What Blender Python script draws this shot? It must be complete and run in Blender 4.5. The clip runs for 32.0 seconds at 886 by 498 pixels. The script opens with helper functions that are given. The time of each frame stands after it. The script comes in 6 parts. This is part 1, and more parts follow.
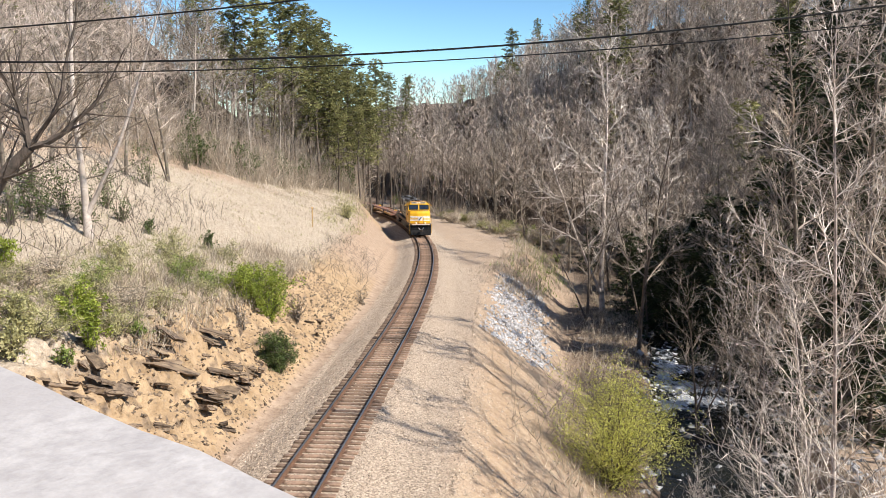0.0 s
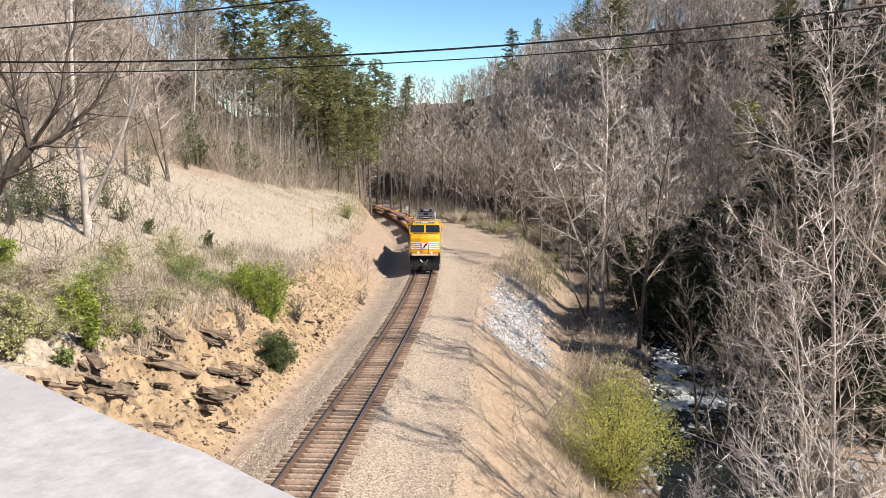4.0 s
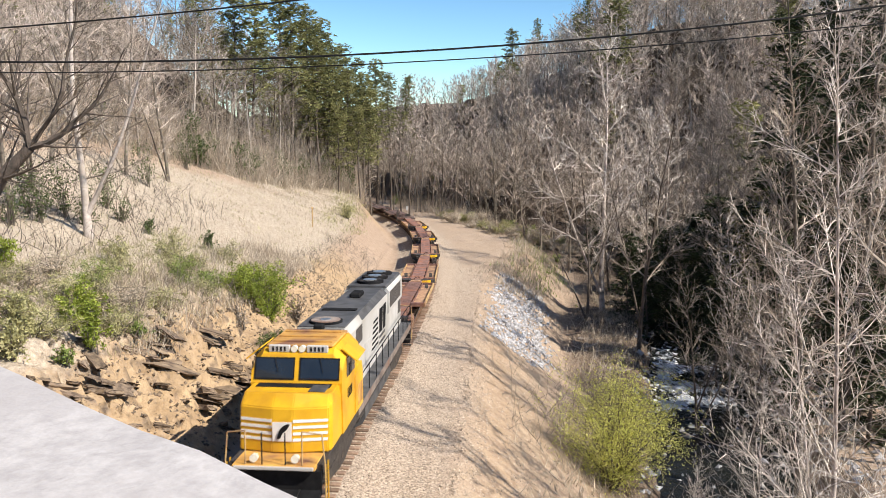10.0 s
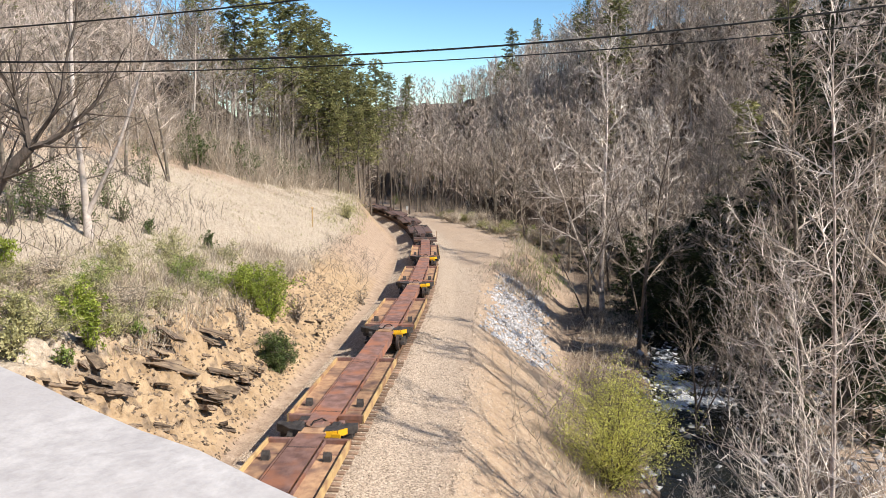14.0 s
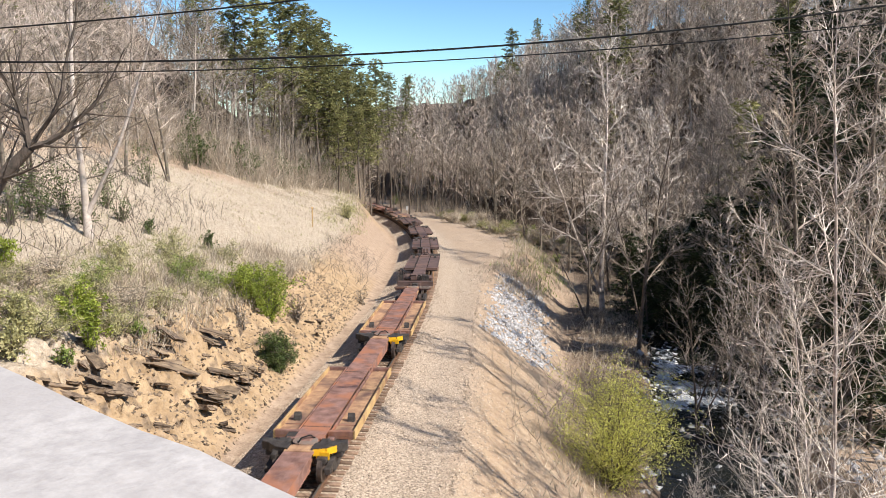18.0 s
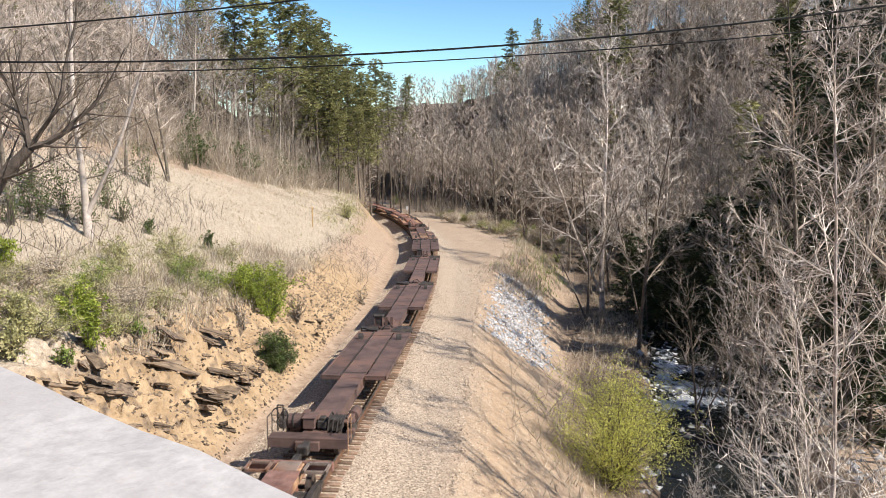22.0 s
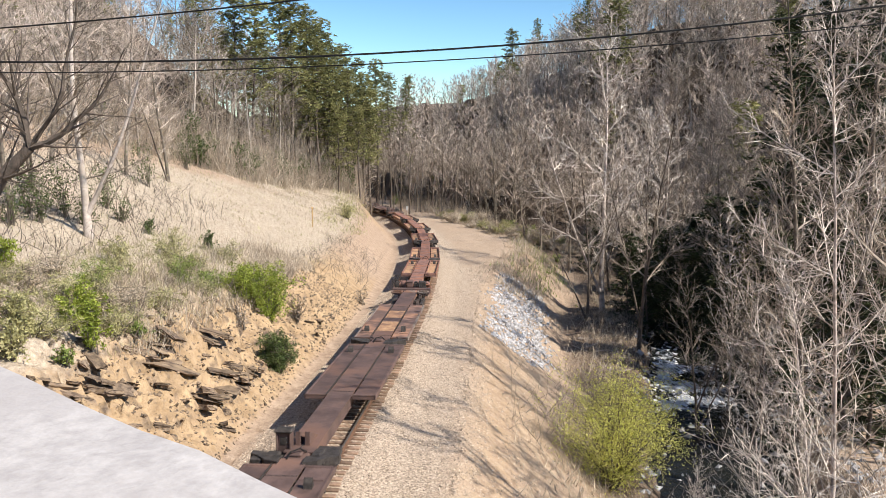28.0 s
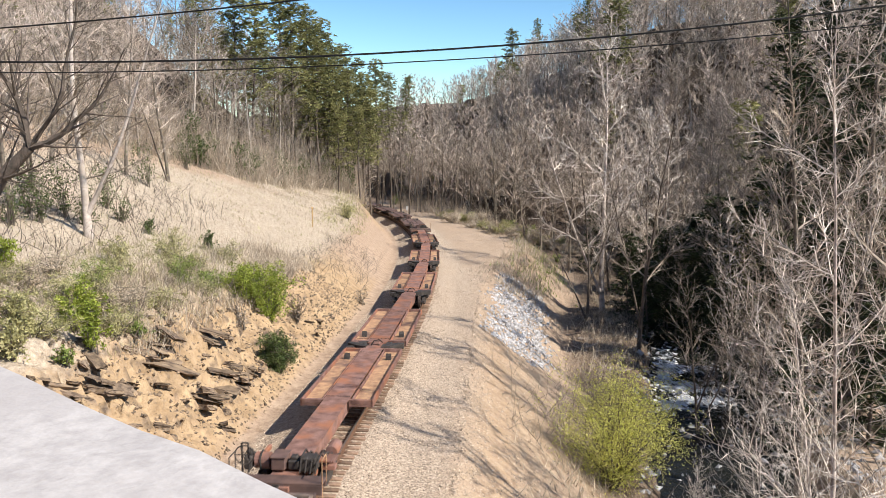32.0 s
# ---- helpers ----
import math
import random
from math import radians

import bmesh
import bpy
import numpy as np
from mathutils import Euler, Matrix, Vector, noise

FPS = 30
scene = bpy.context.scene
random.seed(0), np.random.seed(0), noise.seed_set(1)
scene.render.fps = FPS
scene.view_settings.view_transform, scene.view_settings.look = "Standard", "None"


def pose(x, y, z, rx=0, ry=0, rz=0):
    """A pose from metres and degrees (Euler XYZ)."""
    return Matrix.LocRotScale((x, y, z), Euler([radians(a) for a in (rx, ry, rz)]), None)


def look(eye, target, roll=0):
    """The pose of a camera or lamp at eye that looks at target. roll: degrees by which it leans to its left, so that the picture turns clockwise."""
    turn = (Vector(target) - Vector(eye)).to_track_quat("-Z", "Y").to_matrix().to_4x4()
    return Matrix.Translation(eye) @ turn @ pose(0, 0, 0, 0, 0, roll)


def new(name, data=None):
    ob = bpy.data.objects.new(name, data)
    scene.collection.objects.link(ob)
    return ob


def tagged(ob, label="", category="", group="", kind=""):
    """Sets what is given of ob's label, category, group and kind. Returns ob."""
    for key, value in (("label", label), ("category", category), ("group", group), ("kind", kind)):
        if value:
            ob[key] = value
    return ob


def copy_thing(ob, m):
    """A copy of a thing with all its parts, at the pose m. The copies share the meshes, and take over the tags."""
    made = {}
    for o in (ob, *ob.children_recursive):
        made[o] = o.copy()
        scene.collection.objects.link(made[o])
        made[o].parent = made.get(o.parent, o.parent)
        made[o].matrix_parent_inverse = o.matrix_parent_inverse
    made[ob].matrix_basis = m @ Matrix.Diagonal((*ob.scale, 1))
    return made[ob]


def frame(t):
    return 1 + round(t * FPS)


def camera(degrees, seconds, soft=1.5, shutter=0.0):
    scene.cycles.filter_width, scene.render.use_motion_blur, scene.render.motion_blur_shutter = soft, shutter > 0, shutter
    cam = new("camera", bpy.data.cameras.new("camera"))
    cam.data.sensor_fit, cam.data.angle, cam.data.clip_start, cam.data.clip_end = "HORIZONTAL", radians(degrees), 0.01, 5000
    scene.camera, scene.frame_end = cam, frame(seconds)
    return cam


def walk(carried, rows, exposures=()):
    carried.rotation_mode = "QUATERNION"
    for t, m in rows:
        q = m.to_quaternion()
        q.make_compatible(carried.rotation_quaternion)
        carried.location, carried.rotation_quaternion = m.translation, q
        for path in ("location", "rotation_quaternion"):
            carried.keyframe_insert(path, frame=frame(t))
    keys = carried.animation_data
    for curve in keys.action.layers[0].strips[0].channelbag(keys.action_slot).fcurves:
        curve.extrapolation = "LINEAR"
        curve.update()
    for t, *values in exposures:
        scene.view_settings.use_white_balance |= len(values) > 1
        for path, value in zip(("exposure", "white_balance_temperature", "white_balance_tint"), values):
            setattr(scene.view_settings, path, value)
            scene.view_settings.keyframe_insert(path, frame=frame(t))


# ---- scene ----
# ---- camera ----
cam = camera(56.71, 32.0, soft=0.65, shutter=0.4)
EYE = (0.0, 0.0, 10.59)
CAM_POSE = pose(EYE[0], EYE[1], EYE[2], 90 - 6.32, 0, 0)
walk(cam, [(0.0, CAM_POSE), (32.0, CAM_POSE)])

# ---- light ----
SUN_EL, SUN_AZ = 43.0, 117.0          # azimuth clockwise from +Y
world = bpy.data.worlds.new("sky")
scene.world = world
world.use_nodes = True
wn = world.node_tree
sky = wn.nodes.new("ShaderNodeTexSky")
sky.sky_type, sky.sun_disc = "NISHITA", False
sky.sun_elevation, sky.sun_rotation = radians(SUN_EL), radians(SUN_AZ)
sky.air_density, sky.dust_density, sky.ozone_density = 1.0, 0.4, 1.4
hue = wn.nodes.new("ShaderNodeHueSaturation")
hue.inputs["Hue"].default_value, hue.inputs["Saturation"].default_value = 0.489, 0.88
deep = wn.nodes.new("ShaderNodeGamma")          # a deeper blue overhead than towards the horizon
deep.inputs[1].default_value = 2.0
wn.links.new(sky.outputs[0], hue.inputs["Color"])
wn.links.new(hue.outputs[0], deep.inputs[0])
wn.links.new(deep.outputs[0], wn.nodes["Background"].inputs[0])
wn.nodes["Background"].inputs[1].default_value = 0.0255
sun = new("sun", bpy.data.lights.new("sun", "SUN"))
sun.data.energy, sun.data.angle, sun.data.color = 6.1, radians(0.4), (1.0, 0.91, 0.79)
to_sun = Vector((math.sin(radians(SUN_AZ)) * math.cos(radians(SUN_EL)), math.cos(radians(SUN_AZ)) * math.cos(radians(SUN_EL)), math.sin(radians(SUN_EL))))
sun.matrix_world = look(to_sun * 200, (0, 0, 0))
scene.view_settings.exposure = 0.41

rng = np.random.default_rng(7)


# ---- materials ----
def mat(name, c1, c2, scale=2.0, rough=0.85, metal=0.0, bump=0.3, bscale=None, c3=None, big=0.25, rand=0.0, island=0.0, thin=0.0, spec=0.3):
    """Two tones by fine noise, a third by broad stains, relief by noise; rand, island: value changes from piece to piece."""
    m = bpy.data.materials.new(name)
    m.use_nodes = True
    nt = m.node_tree
    b = nt.nodes["Principled BSDF"]
    tc = nt.nodes.new("ShaderNodeTexCoord")
    n1 = nt.nodes.new("ShaderNodeTexNoise")
    n1.inputs["Scale"].default_value, n1.inputs["Detail"].default_value, n1.inputs["Roughness"].default_value = scale, 6, 0.65
    nt.links.new(tc.outputs["Object"], n1.inputs["Vector"])
    ramp = nt.nodes.new("ShaderNodeValToRGB")
    ramp.color_ramp.elements[0].position, ramp.color_ramp.elements[1].position = 0.36, 0.64
    ramp.color_ramp.elements[0].color, ramp.color_ramp.elements[1].color = (*c1, 1), (*c2, 1)
    nt.links.new(n1.outputs[0], ramp.inputs[0])
    col = ramp.outputs[0]
    if c3:
        n2 = nt.nodes.new("ShaderNodeTexNoise")
        n2.inputs["Scale"].default_value, n2.inputs["Detail"].default_value = scale * big, 4
        nt.links.new(tc.outputs["Object"], n2.inputs["Vector"])
        r2 = nt.nodes.new("ShaderNodeValToRGB")
        r2.color_ramp.elements[0].position, r2.color_ramp.elements[1].position = 0.48, 0.66
        nt.links.new(n2.outputs[0], r2.inputs[0])
        mx = nt.nodes.new("ShaderNodeMixRGB")
        mx.inputs[2].default_value = (*c3, 1)
        nt.links.new(r2.outputs[0], mx.inputs[0])
        nt.links.new(col, mx.inputs[1])
        col = mx.outputs[0]
    for amount, node, socket in ((rand, "ShaderNodeObjectInfo", "Random"), (island, "ShaderNodeNewGeometry", "Random Per Island")):
        if amount:
            oi = nt.nodes.new(node)
            mr = nt.nodes.new("ShaderNodeMapRange")
            mr.inputs[3].default_value, mr.inputs[4].default_value = 1 - amount, 1 + amount
            nt.links.new(oi.outputs[socket], mr.inputs[0])
            hs = nt.nodes.new("ShaderNodeHueSaturation")
            nt.links.new(mr.outputs[0], hs.inputs["Value"])
            nt.links.new(col, hs.inputs["Color"])
            col = hs.outputs[0]
    nt.links.new(col, b.inputs["Base Color"])
    b.inputs["Roughness"].default_value, b.inputs["Metallic"].default_value = rough, metal
    b.inputs["Specular IOR Level"].default_value = spec
    if bump:
        n3 = nt.nodes.new("ShaderNodeTexNoise")
        n3.inputs["Scale"].default_value, n3.inputs["Detail"].default_value = bscale or scale * 3, 5
        nt.links.new(tc.outputs["Object"], n3.inputs["Vector"])
        bp = nt.nodes.new("ShaderNodeBump")
        bp.inputs["Strength"].default_value, bp.inputs["Distance"].default_value = bump, 0.05
        nt.links.new(n3.outputs[0], bp.inputs["Height"])
        nt.links.new(bp.outputs[0], b.inputs["Normal"])
    if thin:
        out = nt.nodes["Material Output"]
        tl = nt.nodes.new("ShaderNodeBsdfTranslucent")
        ms = nt.nodes.new("ShaderNodeMixShader")
        ms.inputs[0].default_value = thin
        nt.links.new(col, tl.inputs[0])
        nt.links.new(b.outputs[0], ms.inputs[1])
        nt.links.new(tl.outputs[0], ms.inputs[2])
        nt.links.new(ms.outputs[0], out.inputs[0])
    return m


BARK = mat("grey_bark", (0.09, 0.074, 0.058), (0.25, 0.213, 0.17), 3, c3=(0.06, 0.05, 0.04), rand=0.25)
BARK_PALE = mat("pale_bark", (0.32, 0.275, 0.24), (0.52, 0.46, 0.41), 4, c3=(0.28, 0.24, 0.20), rand=0.1)
BARK_DARK = mat("dark_bark", (0.06, 0.05, 0.04), (0.14, 0.11, 0.09), 4, rand=0.2)
TWIG = mat("grey_twigs", (0.13, 0.105, 0.085), (0.46, 0.395, 0.325), 0.5, bump=0, rand=0.3)
# Twig tone raised so the far woods and slope trees look sunlit.
TWIG_LIT = mat("brown_twigs", (0.25, 0.203, 0.17), (0.70, 0.60, 0.515), 0.5, bump=0, island=0.2)
BARK_WHITE = mat("whitish_bark", (0.36, 0.305, 0.27), (0.66, 0.58, 0.53), 4, c3=(0.12, 0.10, 0.085), big=0.5)
TWIG_PALE = mat("pale_twigs", (0.42, 0.365, 0.32), (0.76, 0.69, 0.62), 0.5, bump=0)
BRUSH = mat("dry_brush", (0.24, 0.195, 0.15), (0.45, 0.38, 0.30), 0.4, bump=0, island=0.3)
NEEDLE = mat("pine_needles", (0.085, 0.09, 0.035), (0.33, 0.32, 0.13), 0.6, bump=0, island=0.35, rand=0.15, thin=0.25)
# Near-black needles, so the added hemlocks stand in for deep shade.
HEMLOCK_SHADE_LEAF = mat("hemlock_needles", (0.018, 0.028, 0.012), (0.055, 0.068, 0.026), 0.6, bump=0, island=0.4)
LEAF_BRIGHT = mat("bright_leaves", (0.16, 0.225, 0.03), (0.36, 0.40, 0.075), 1.5, bump=0, island=0.3, thin=0.3)
LEAF_LIME = mat("lime_leaves", (0.50, 0.52, 0.11), (0.76, 0.74, 0.25), 1.5, bump=0, island=0.25, thin=0.5)
WEED = mat("dull_green_weeds", (0.24, 0.24, 0.10), (0.50, 0.47, 0.25), 0.5, bump=0, island=0.35, thin=0.3)
LEAF_DARK = mat("dark_leaves", (0.05, 0.08, 0.025), (0.12, 0.15, 0.05), 2, bump=0, island=0.35, thin=0.2)
STRAW = mat("dry_grass", (0.33, 0.27, 0.20), (0.61, 0.53, 0.425), 0.3, bump=0, island=0.3, thin=0.25)
GRASS = mat("green_grass", (0.14, 0.20, 0.05), (0.30, 0.36, 0.10), 0.5, bump=0, island=0.3, thin=0.3)
STONE = mat("ballast_stone", (0.24, 0.186, 0.14), (0.54, 0.45, 0.36), 6, bump=0.2, island=0.35)
RUBBLE = mat("shale_rubble", (0.08, 0.062, 0.048), (0.27, 0.20, 0.135), 3, bump=0.4, island=0.4)
RIPRAP = mat("grey_riprap", (0.25, 0.25, 0.26), (0.47, 0.47, 0.48), 3, bump=0.3, island=0.3)
ROCK = mat("shale_rock", (0.07, 0.052, 0.040), (0.27, 0.20, 0.145), 3, bump=0.9, c3=(0.26, 0.195, 0.13), big=0.5, rand=0.3)


def soil_lit_tops(m, colour, lo, hi):
    """Soil tan on a rock's upward faces, with their sunlit look painted in."""
    nt = m.node_tree
    b = nt.nodes["Principled BSDF"]
    old = b.inputs["Base Color"].links[0].from_socket
    g, sp, mr, mx = nt.nodes.new("ShaderNodeNewGeometry"), nt.nodes.new("ShaderNodeSeparateXYZ"), nt.nodes.new("ShaderNodeMapRange"), nt.nodes.new("ShaderNodeMixRGB")
    nt.links.new(g.outputs["Normal"], sp.inputs[0])
    nt.links.new(sp.outputs[2], mr.inputs[0])
    mr.inputs[1].default_value, mr.inputs[2].default_value = lo, hi
    mx.inputs[2].default_value = (*colour, 1)
    nt.links.new(mr.outputs[0], mx.inputs[0])
    nt.links.new(old, mx.inputs[1])
    nt.links.new(mx.outputs[0], b.inputs["Base Color"])


soil_lit_tops(ROCK, (0.27, 0.195, 0.12), 0.9, 1.1)
CONCRETE = mat("worn_concrete", (0.37, 0.352, 0.348), (0.48, 0.462, 0.454), 28, bump=0.08, bscale=90, c3=(0.38, 0.36, 0.355), big=0.06)
TIE = mat("tie_wood", (0.08, 0.055, 0.04), (0.24, 0.17, 0.125), 5, bump=0.5, bscale=25, c3=(0.30, 0.20, 0.14), rand=0.35)
RAIL = mat("rail_steel", (0.12, 0.07, 0.045), (0.22, 0.13, 0.085), 8, rough=0.6, metal=0.3)
RAIL_TOP = mat("worn_rail_head", (0.30, 0.27, 0.25), (0.42, 0.38, 0.35), 8, rough=0.3, metal=0.8, bump=0)
RUST = mat("rusty_brown_steel", (0.13, 0.072, 0.060), (0.27, 0.16, 0.135), 2.2, rough=0.75, metal=0.1, c3=(0.30, 0.13, 0.075), big=0.4, rand=0.15)
RUST_ORANGE = mat("orange_rust", (0.24, 0.135, 0.085), (0.46, 0.29, 0.165), 2.4, rough=0.8, c3=(0.14, 0.085, 0.07), big=0.35, rand=0.15)
BROWN = mat("faded_brown_paint", (0.075, 0.050, 0.045), (0.135, 0.090, 0.080), 1.2, rough=0.65, c3=(0.155, 0.092, 0.072), big=0.5, rand=0.15)
BROWN_WORN = mat("worn_brown_paint", (0.10, 0.066, 0.056), (0.18, 0.118, 0.098), 1.4, rough=0.7, c3=(0.34, 0.19, 0.125), big=0.5, rand=0.1)
IRON = mat("dark_iron", (0.03, 0.027, 0.025), (0.075, 0.065, 0.06), 4, rough=0.65, metal=0.2)
SILL_YELLOW = mat("faded_yellow_sill", (0.36, 0.235, 0.11), (0.50, 0.35, 0.16), 1.5, c3=(0.24, 0.13, 0.08), big=0.8)
STRIPE = mat("white_reflective", (0.66, 0.65, 0.62), (0.78, 0.77, 0.74), 2, rough=0.4, bump=0)
YELLOW = mat("yellow_paint", (0.60, 0.325, 0.012), (0.70, 0.40, 0.018), 1.0, rough=0.4, bump=0.02, spec=0.4, c3=(0.50, 0.26, 0.02), big=0.8)
WEATHERED = mat("weathered_grey_steel", (0.14, 0.115, 0.10), (0.30, 0.255, 0.225), 2.5, rough=0.75, metal=0.1, c3=(0.20, 0.11, 0.075), rand=0.15)
WHITE = mat("white_paint", (0.44, 0.43, 0.41), (0.54, 0.53, 0.51), 1.2, rough=0.5, bump=0.03, c3=(0.34, 0.33, 0.30), spec=0.5)
BLACK = mat("black_paint", (0.010, 0.010, 0.011), (0.022, 0.022, 0.023), 2, rough=0.8, bump=0.05, spec=0.05)
ROOF_GREY = mat("sooty_roof", (0.045, 0.045, 0.047), (0.10, 0.10, 0.102), 1.5, rough=0.6, bump=0.1)
GRILLE = mat("grille_grey", (0.05, 0.045, 0.042), (0.10, 0.09, 0.085), 30, rough=0.7, bump=0.4)
CAB_RUST = mat("weathered_cab_roof", (0.42, 0.22, 0.06), (0.62, 0.36, 0.08), 2, rough=0.7, c3=(0.20, 0.10, 0.06), big=0.5)
CHROME = mat("bright_steel", (0.6, 0.6, 0.6), (0.75, 0.75, 0.75), 3, rough=0.3, metal=0.9, bump=0)
GLASS = mat("dark_glass", (0.012, 0.016, 0.022), (0.02, 0.025, 0.03), 1, rough=0.05, bump=0, spec=0.8)
LAMP_GLASS = mat("headlight_lens", (0.75, 0.72, 0.6), (0.85, 0.82, 0.7), 3, rough=0.1, bump=0, spec=0.6)
FOAM = mat("river_foam", (0.55, 0.58, 0.60), (0.80, 0.82, 0.83), 2, bump=0.3)
CABLE = mat("black_cable", (0.006, 0.006, 0.007), (0.012, 0.012, 0.012), 3, rough=0.8, bump=0)


# ---- mesh helpers ----
def geo(name, verts, faces, material, smooth=False):
    me = bpy.data.meshes.new(name)
    me.from_pydata([tuple(v) for v in np.asarray(verts, float).tolist()], [], [tuple(f) for f in np.asarray(faces).tolist()] if isinstance(faces, np.ndarray) else faces)
    if material:
        me.materials.append(material)
    if smooth:
        me.polygons.foreach_set("use_smooth", [True] * len(me.polygons))
    me.update()
    return me


def part(name, bm, material, parent, label="", at=None):
    """One mesh object under a thing; bm is a bmesh or a finished mesh."""
    if isinstance(bm, bmesh.types.BMesh):
        me = bpy.data.meshes.new(name)
        bm.to_mesh(me)
        bm.free()
        me.materials.append(material)
    else:
        me = bm
    ob = new(name, me)
    ob.parent = parent
    if at is not None:
        ob.matrix_basis = at
    if label:
        ob["label"] = label
    return ob


def thing(name, m, label, category, group="", kind=""):
    return_ob = new(name)
    return_ob.matrix_basis = m
    return tagged(return_ob, label, category, group, kind)


def box(bm, x0, x1, y0, y1, z0, z1, bevel=0.0, m=None):
    r = bmesh.ops.create_cube(bm, size=1.0)
    vs = r["verts"]
    bmesh.ops.scale(bm, vec=(x1 - x0, y1 - y0, z1 - z0), verts=vs)
    bmesh.ops.translate(bm, vec=((x0 + x1) / 2, (y0 + y1) / 2, (z0 + z1) / 2), verts=vs)
    if bevel:
        es = list({e for v in vs for e in v.link_edges})
        r = bmesh.ops.bevel(bm, geom=es, offset=bevel, segments=1, affect="EDGES")
        vs = list({v for f in r["faces"] for v in f.verts} | {v for v in vs if v.is_valid})
    if m is not None:
        bmesh.ops.transform(bm, matrix=m, verts=vs)
    return bm


def boxes(rows, bevel=0.0):
    bm = bmesh.new()
    for r in rows:
        box(bm, *r, bevel=bevel)
    return bm


def cyl(bm, p, q, r, n=10, r2=None):
    p, q = Vector(p), Vector(q)
    m = Matrix.Translation((p + q) / 2) @ (q - p).to_track_quat("Z", "Y").to_matrix().to_4x4()
    bmesh.ops.create_cone(bm, cap_ends=True, segments=n, radius1=r, radius2=r if r2 is None else r2, depth=(q - p).length, matrix=m)
    return bm


def rod(points, r, n=6):
    """A bent round bar along points."""
    bm = bmesh.new()
    for a, b in zip(points, points[1:]):
        cyl(bm, a, b, r, n)
    return bm


def prism(profile, x0, x1, axis="x"):
    """A profile of (y, z) drawn out along x, or of (x, z) along y."""
    bm = bmesh.new()
    ends = []
    for x in (x0, x1):
        ends.append([bm.verts.new((x, a, b) if axis == "x" else (a, x, b)) for a, b in profile])
    n = len(profile)
    bm.faces.new(ends[0])
    bm.faces.new(ends[1][::-1])
    for i in range(n):
        bm.faces.new((ends[0][i], ends[1][i], ends[1][(i + 1) % n], ends[0][(i + 1) % n]))
    bmesh.ops.recalc_face_normals(bm, faces=bm.faces[:])
    return bm


def join(verts_list, faces_list):
    off, V, F = 0, [], []
    for v, f in zip(verts_list, faces_list):
        V.append(v)
        F.append(np.asarray(f) + off)
        off += len(v)
    return np.concatenate(V), np.concatenate(F)


def tubes(P, Q, r0, r1, n=3):
    """Tapered n-sided bars from P to Q, all at once."""
    P, Q = np.asarray(P, float), np.asarray(Q, float)
    d = Q - P
    d /= np.linalg.norm(d, axis=1, keepdims=True) + 1e-9
    ref = np.where(np.abs(d[:, 2:3]) > 0.9, [[1.0, 0, 0]], [[0, 0, 1.0]])
    a = np.cross(d, ref)
    a /= np.linalg.norm(a, axis=1, keepdims=True)
    b = np.cross(d, a)
    ang = np.arange(n) * 2 * np.pi / n
    ring = a[:, None, :] * np.cos(ang)[None, :, None] + b[:, None, :] * np.sin(ang)[None, :, None]
    V = np.concatenate([P[:, None, :] + ring * np.asarray(r0)[:, None, None], Q[:, None, :] + ring * np.asarray(r1)[:, None, None]], 1).reshape(-1, 3)
    k = np.arange(n)
    quad = np.stack([k, (k + 1) % n, n + (k + 1) % n, n + k], 1)
    F = (np.arange(len(P))[:, None, None] * 2 * n + quad[None]).reshape(-1, 4)
    return V, F


# ---- the railway's line ----
LINE_S = np.arange(-260.0, 520.0, 0.5)
kappa = np.interp(LINE_S, [0, 25, 50, 75, 100, 130], [-0.00023, 0.00176, 0.00236, 0.00357, 0.00299, 0.0033])
turn = np.cumsum(kappa) * 0.5
i0 = int(np.searchsorted(LINE_S, -5.0))
turn += -0.08137 - turn[i0]
LINE_X, LINE_Y = np.cumsum(-np.sin(turn)) * 0.5, np.cumsum(np.cos(turn)) * 0.5
LINE_X += -5.0324 - LINE_X[i0]
LINE_Y += 22.5 - LINE_Y[i0]


def on_line(s, u=0.0, z=0.0):
    """A place s metres along the line, u to its right."""
    x, y, th = np.interp(s, LINE_S, LINE_X), np.interp(s, LINE_S, LINE_Y), np.interp(s, LINE_S, turn)
    return Vector((x + u * math.cos(th), y + u * math.sin(th), z))


def heading(s):
    return math.degrees(np.interp(s, LINE_S, turn))


def line_coords(x, y):
    """Along and across the line, for arrays of places."""
    x, y = np.ravel(x), np.ravel(y)
    s, u = np.empty(len(x)), np.empty(len(x))
    pick = np.arange(0, len(LINE_S), 4)
    for i in range(0, len(x), 4000):
        dx, dy = x[i:i + 4000, None] - LINE_X[None, pick], y[i:i + 4000, None] - LINE_Y[None, pick]
        k = pick[np.argmin(dx * dx + dy * dy, axis=1)]
        c, sn = np.cos(turn[k]), np.sin(turn[k])
        ex, ey = x[i:i + 4000] - LINE_X[k], y[i:i + 4000] - LINE_Y[k]
        s[i:i + 4000] = LINE_S[k] + (-sn * ex + c * ey)
        u[i:i + 4000] = c * ex + sn * ey
    return s, u


# ---- ground ----
def smooth(a, b, x):
    t = np.clip((x - a) / (b - a), 0, 1)
    return t * t * (3 - 2 * t)


def wobble(x, y, scale, seed=0.0):
    """Cheap smooth unevenness from a few waves."""
    r = np.zeros_like(x, dtype=float)
    for k in range(5):
        a = 1.3 + 2.4 * k + seed
        f = (0.7 + 0.45 * k) / scale
        r += np.sin((x * math.cos(a) + y * math.sin(a)) * f * 2 * math.pi + a * 3.7) / (1 + 0.5 * k)
    return r / 3


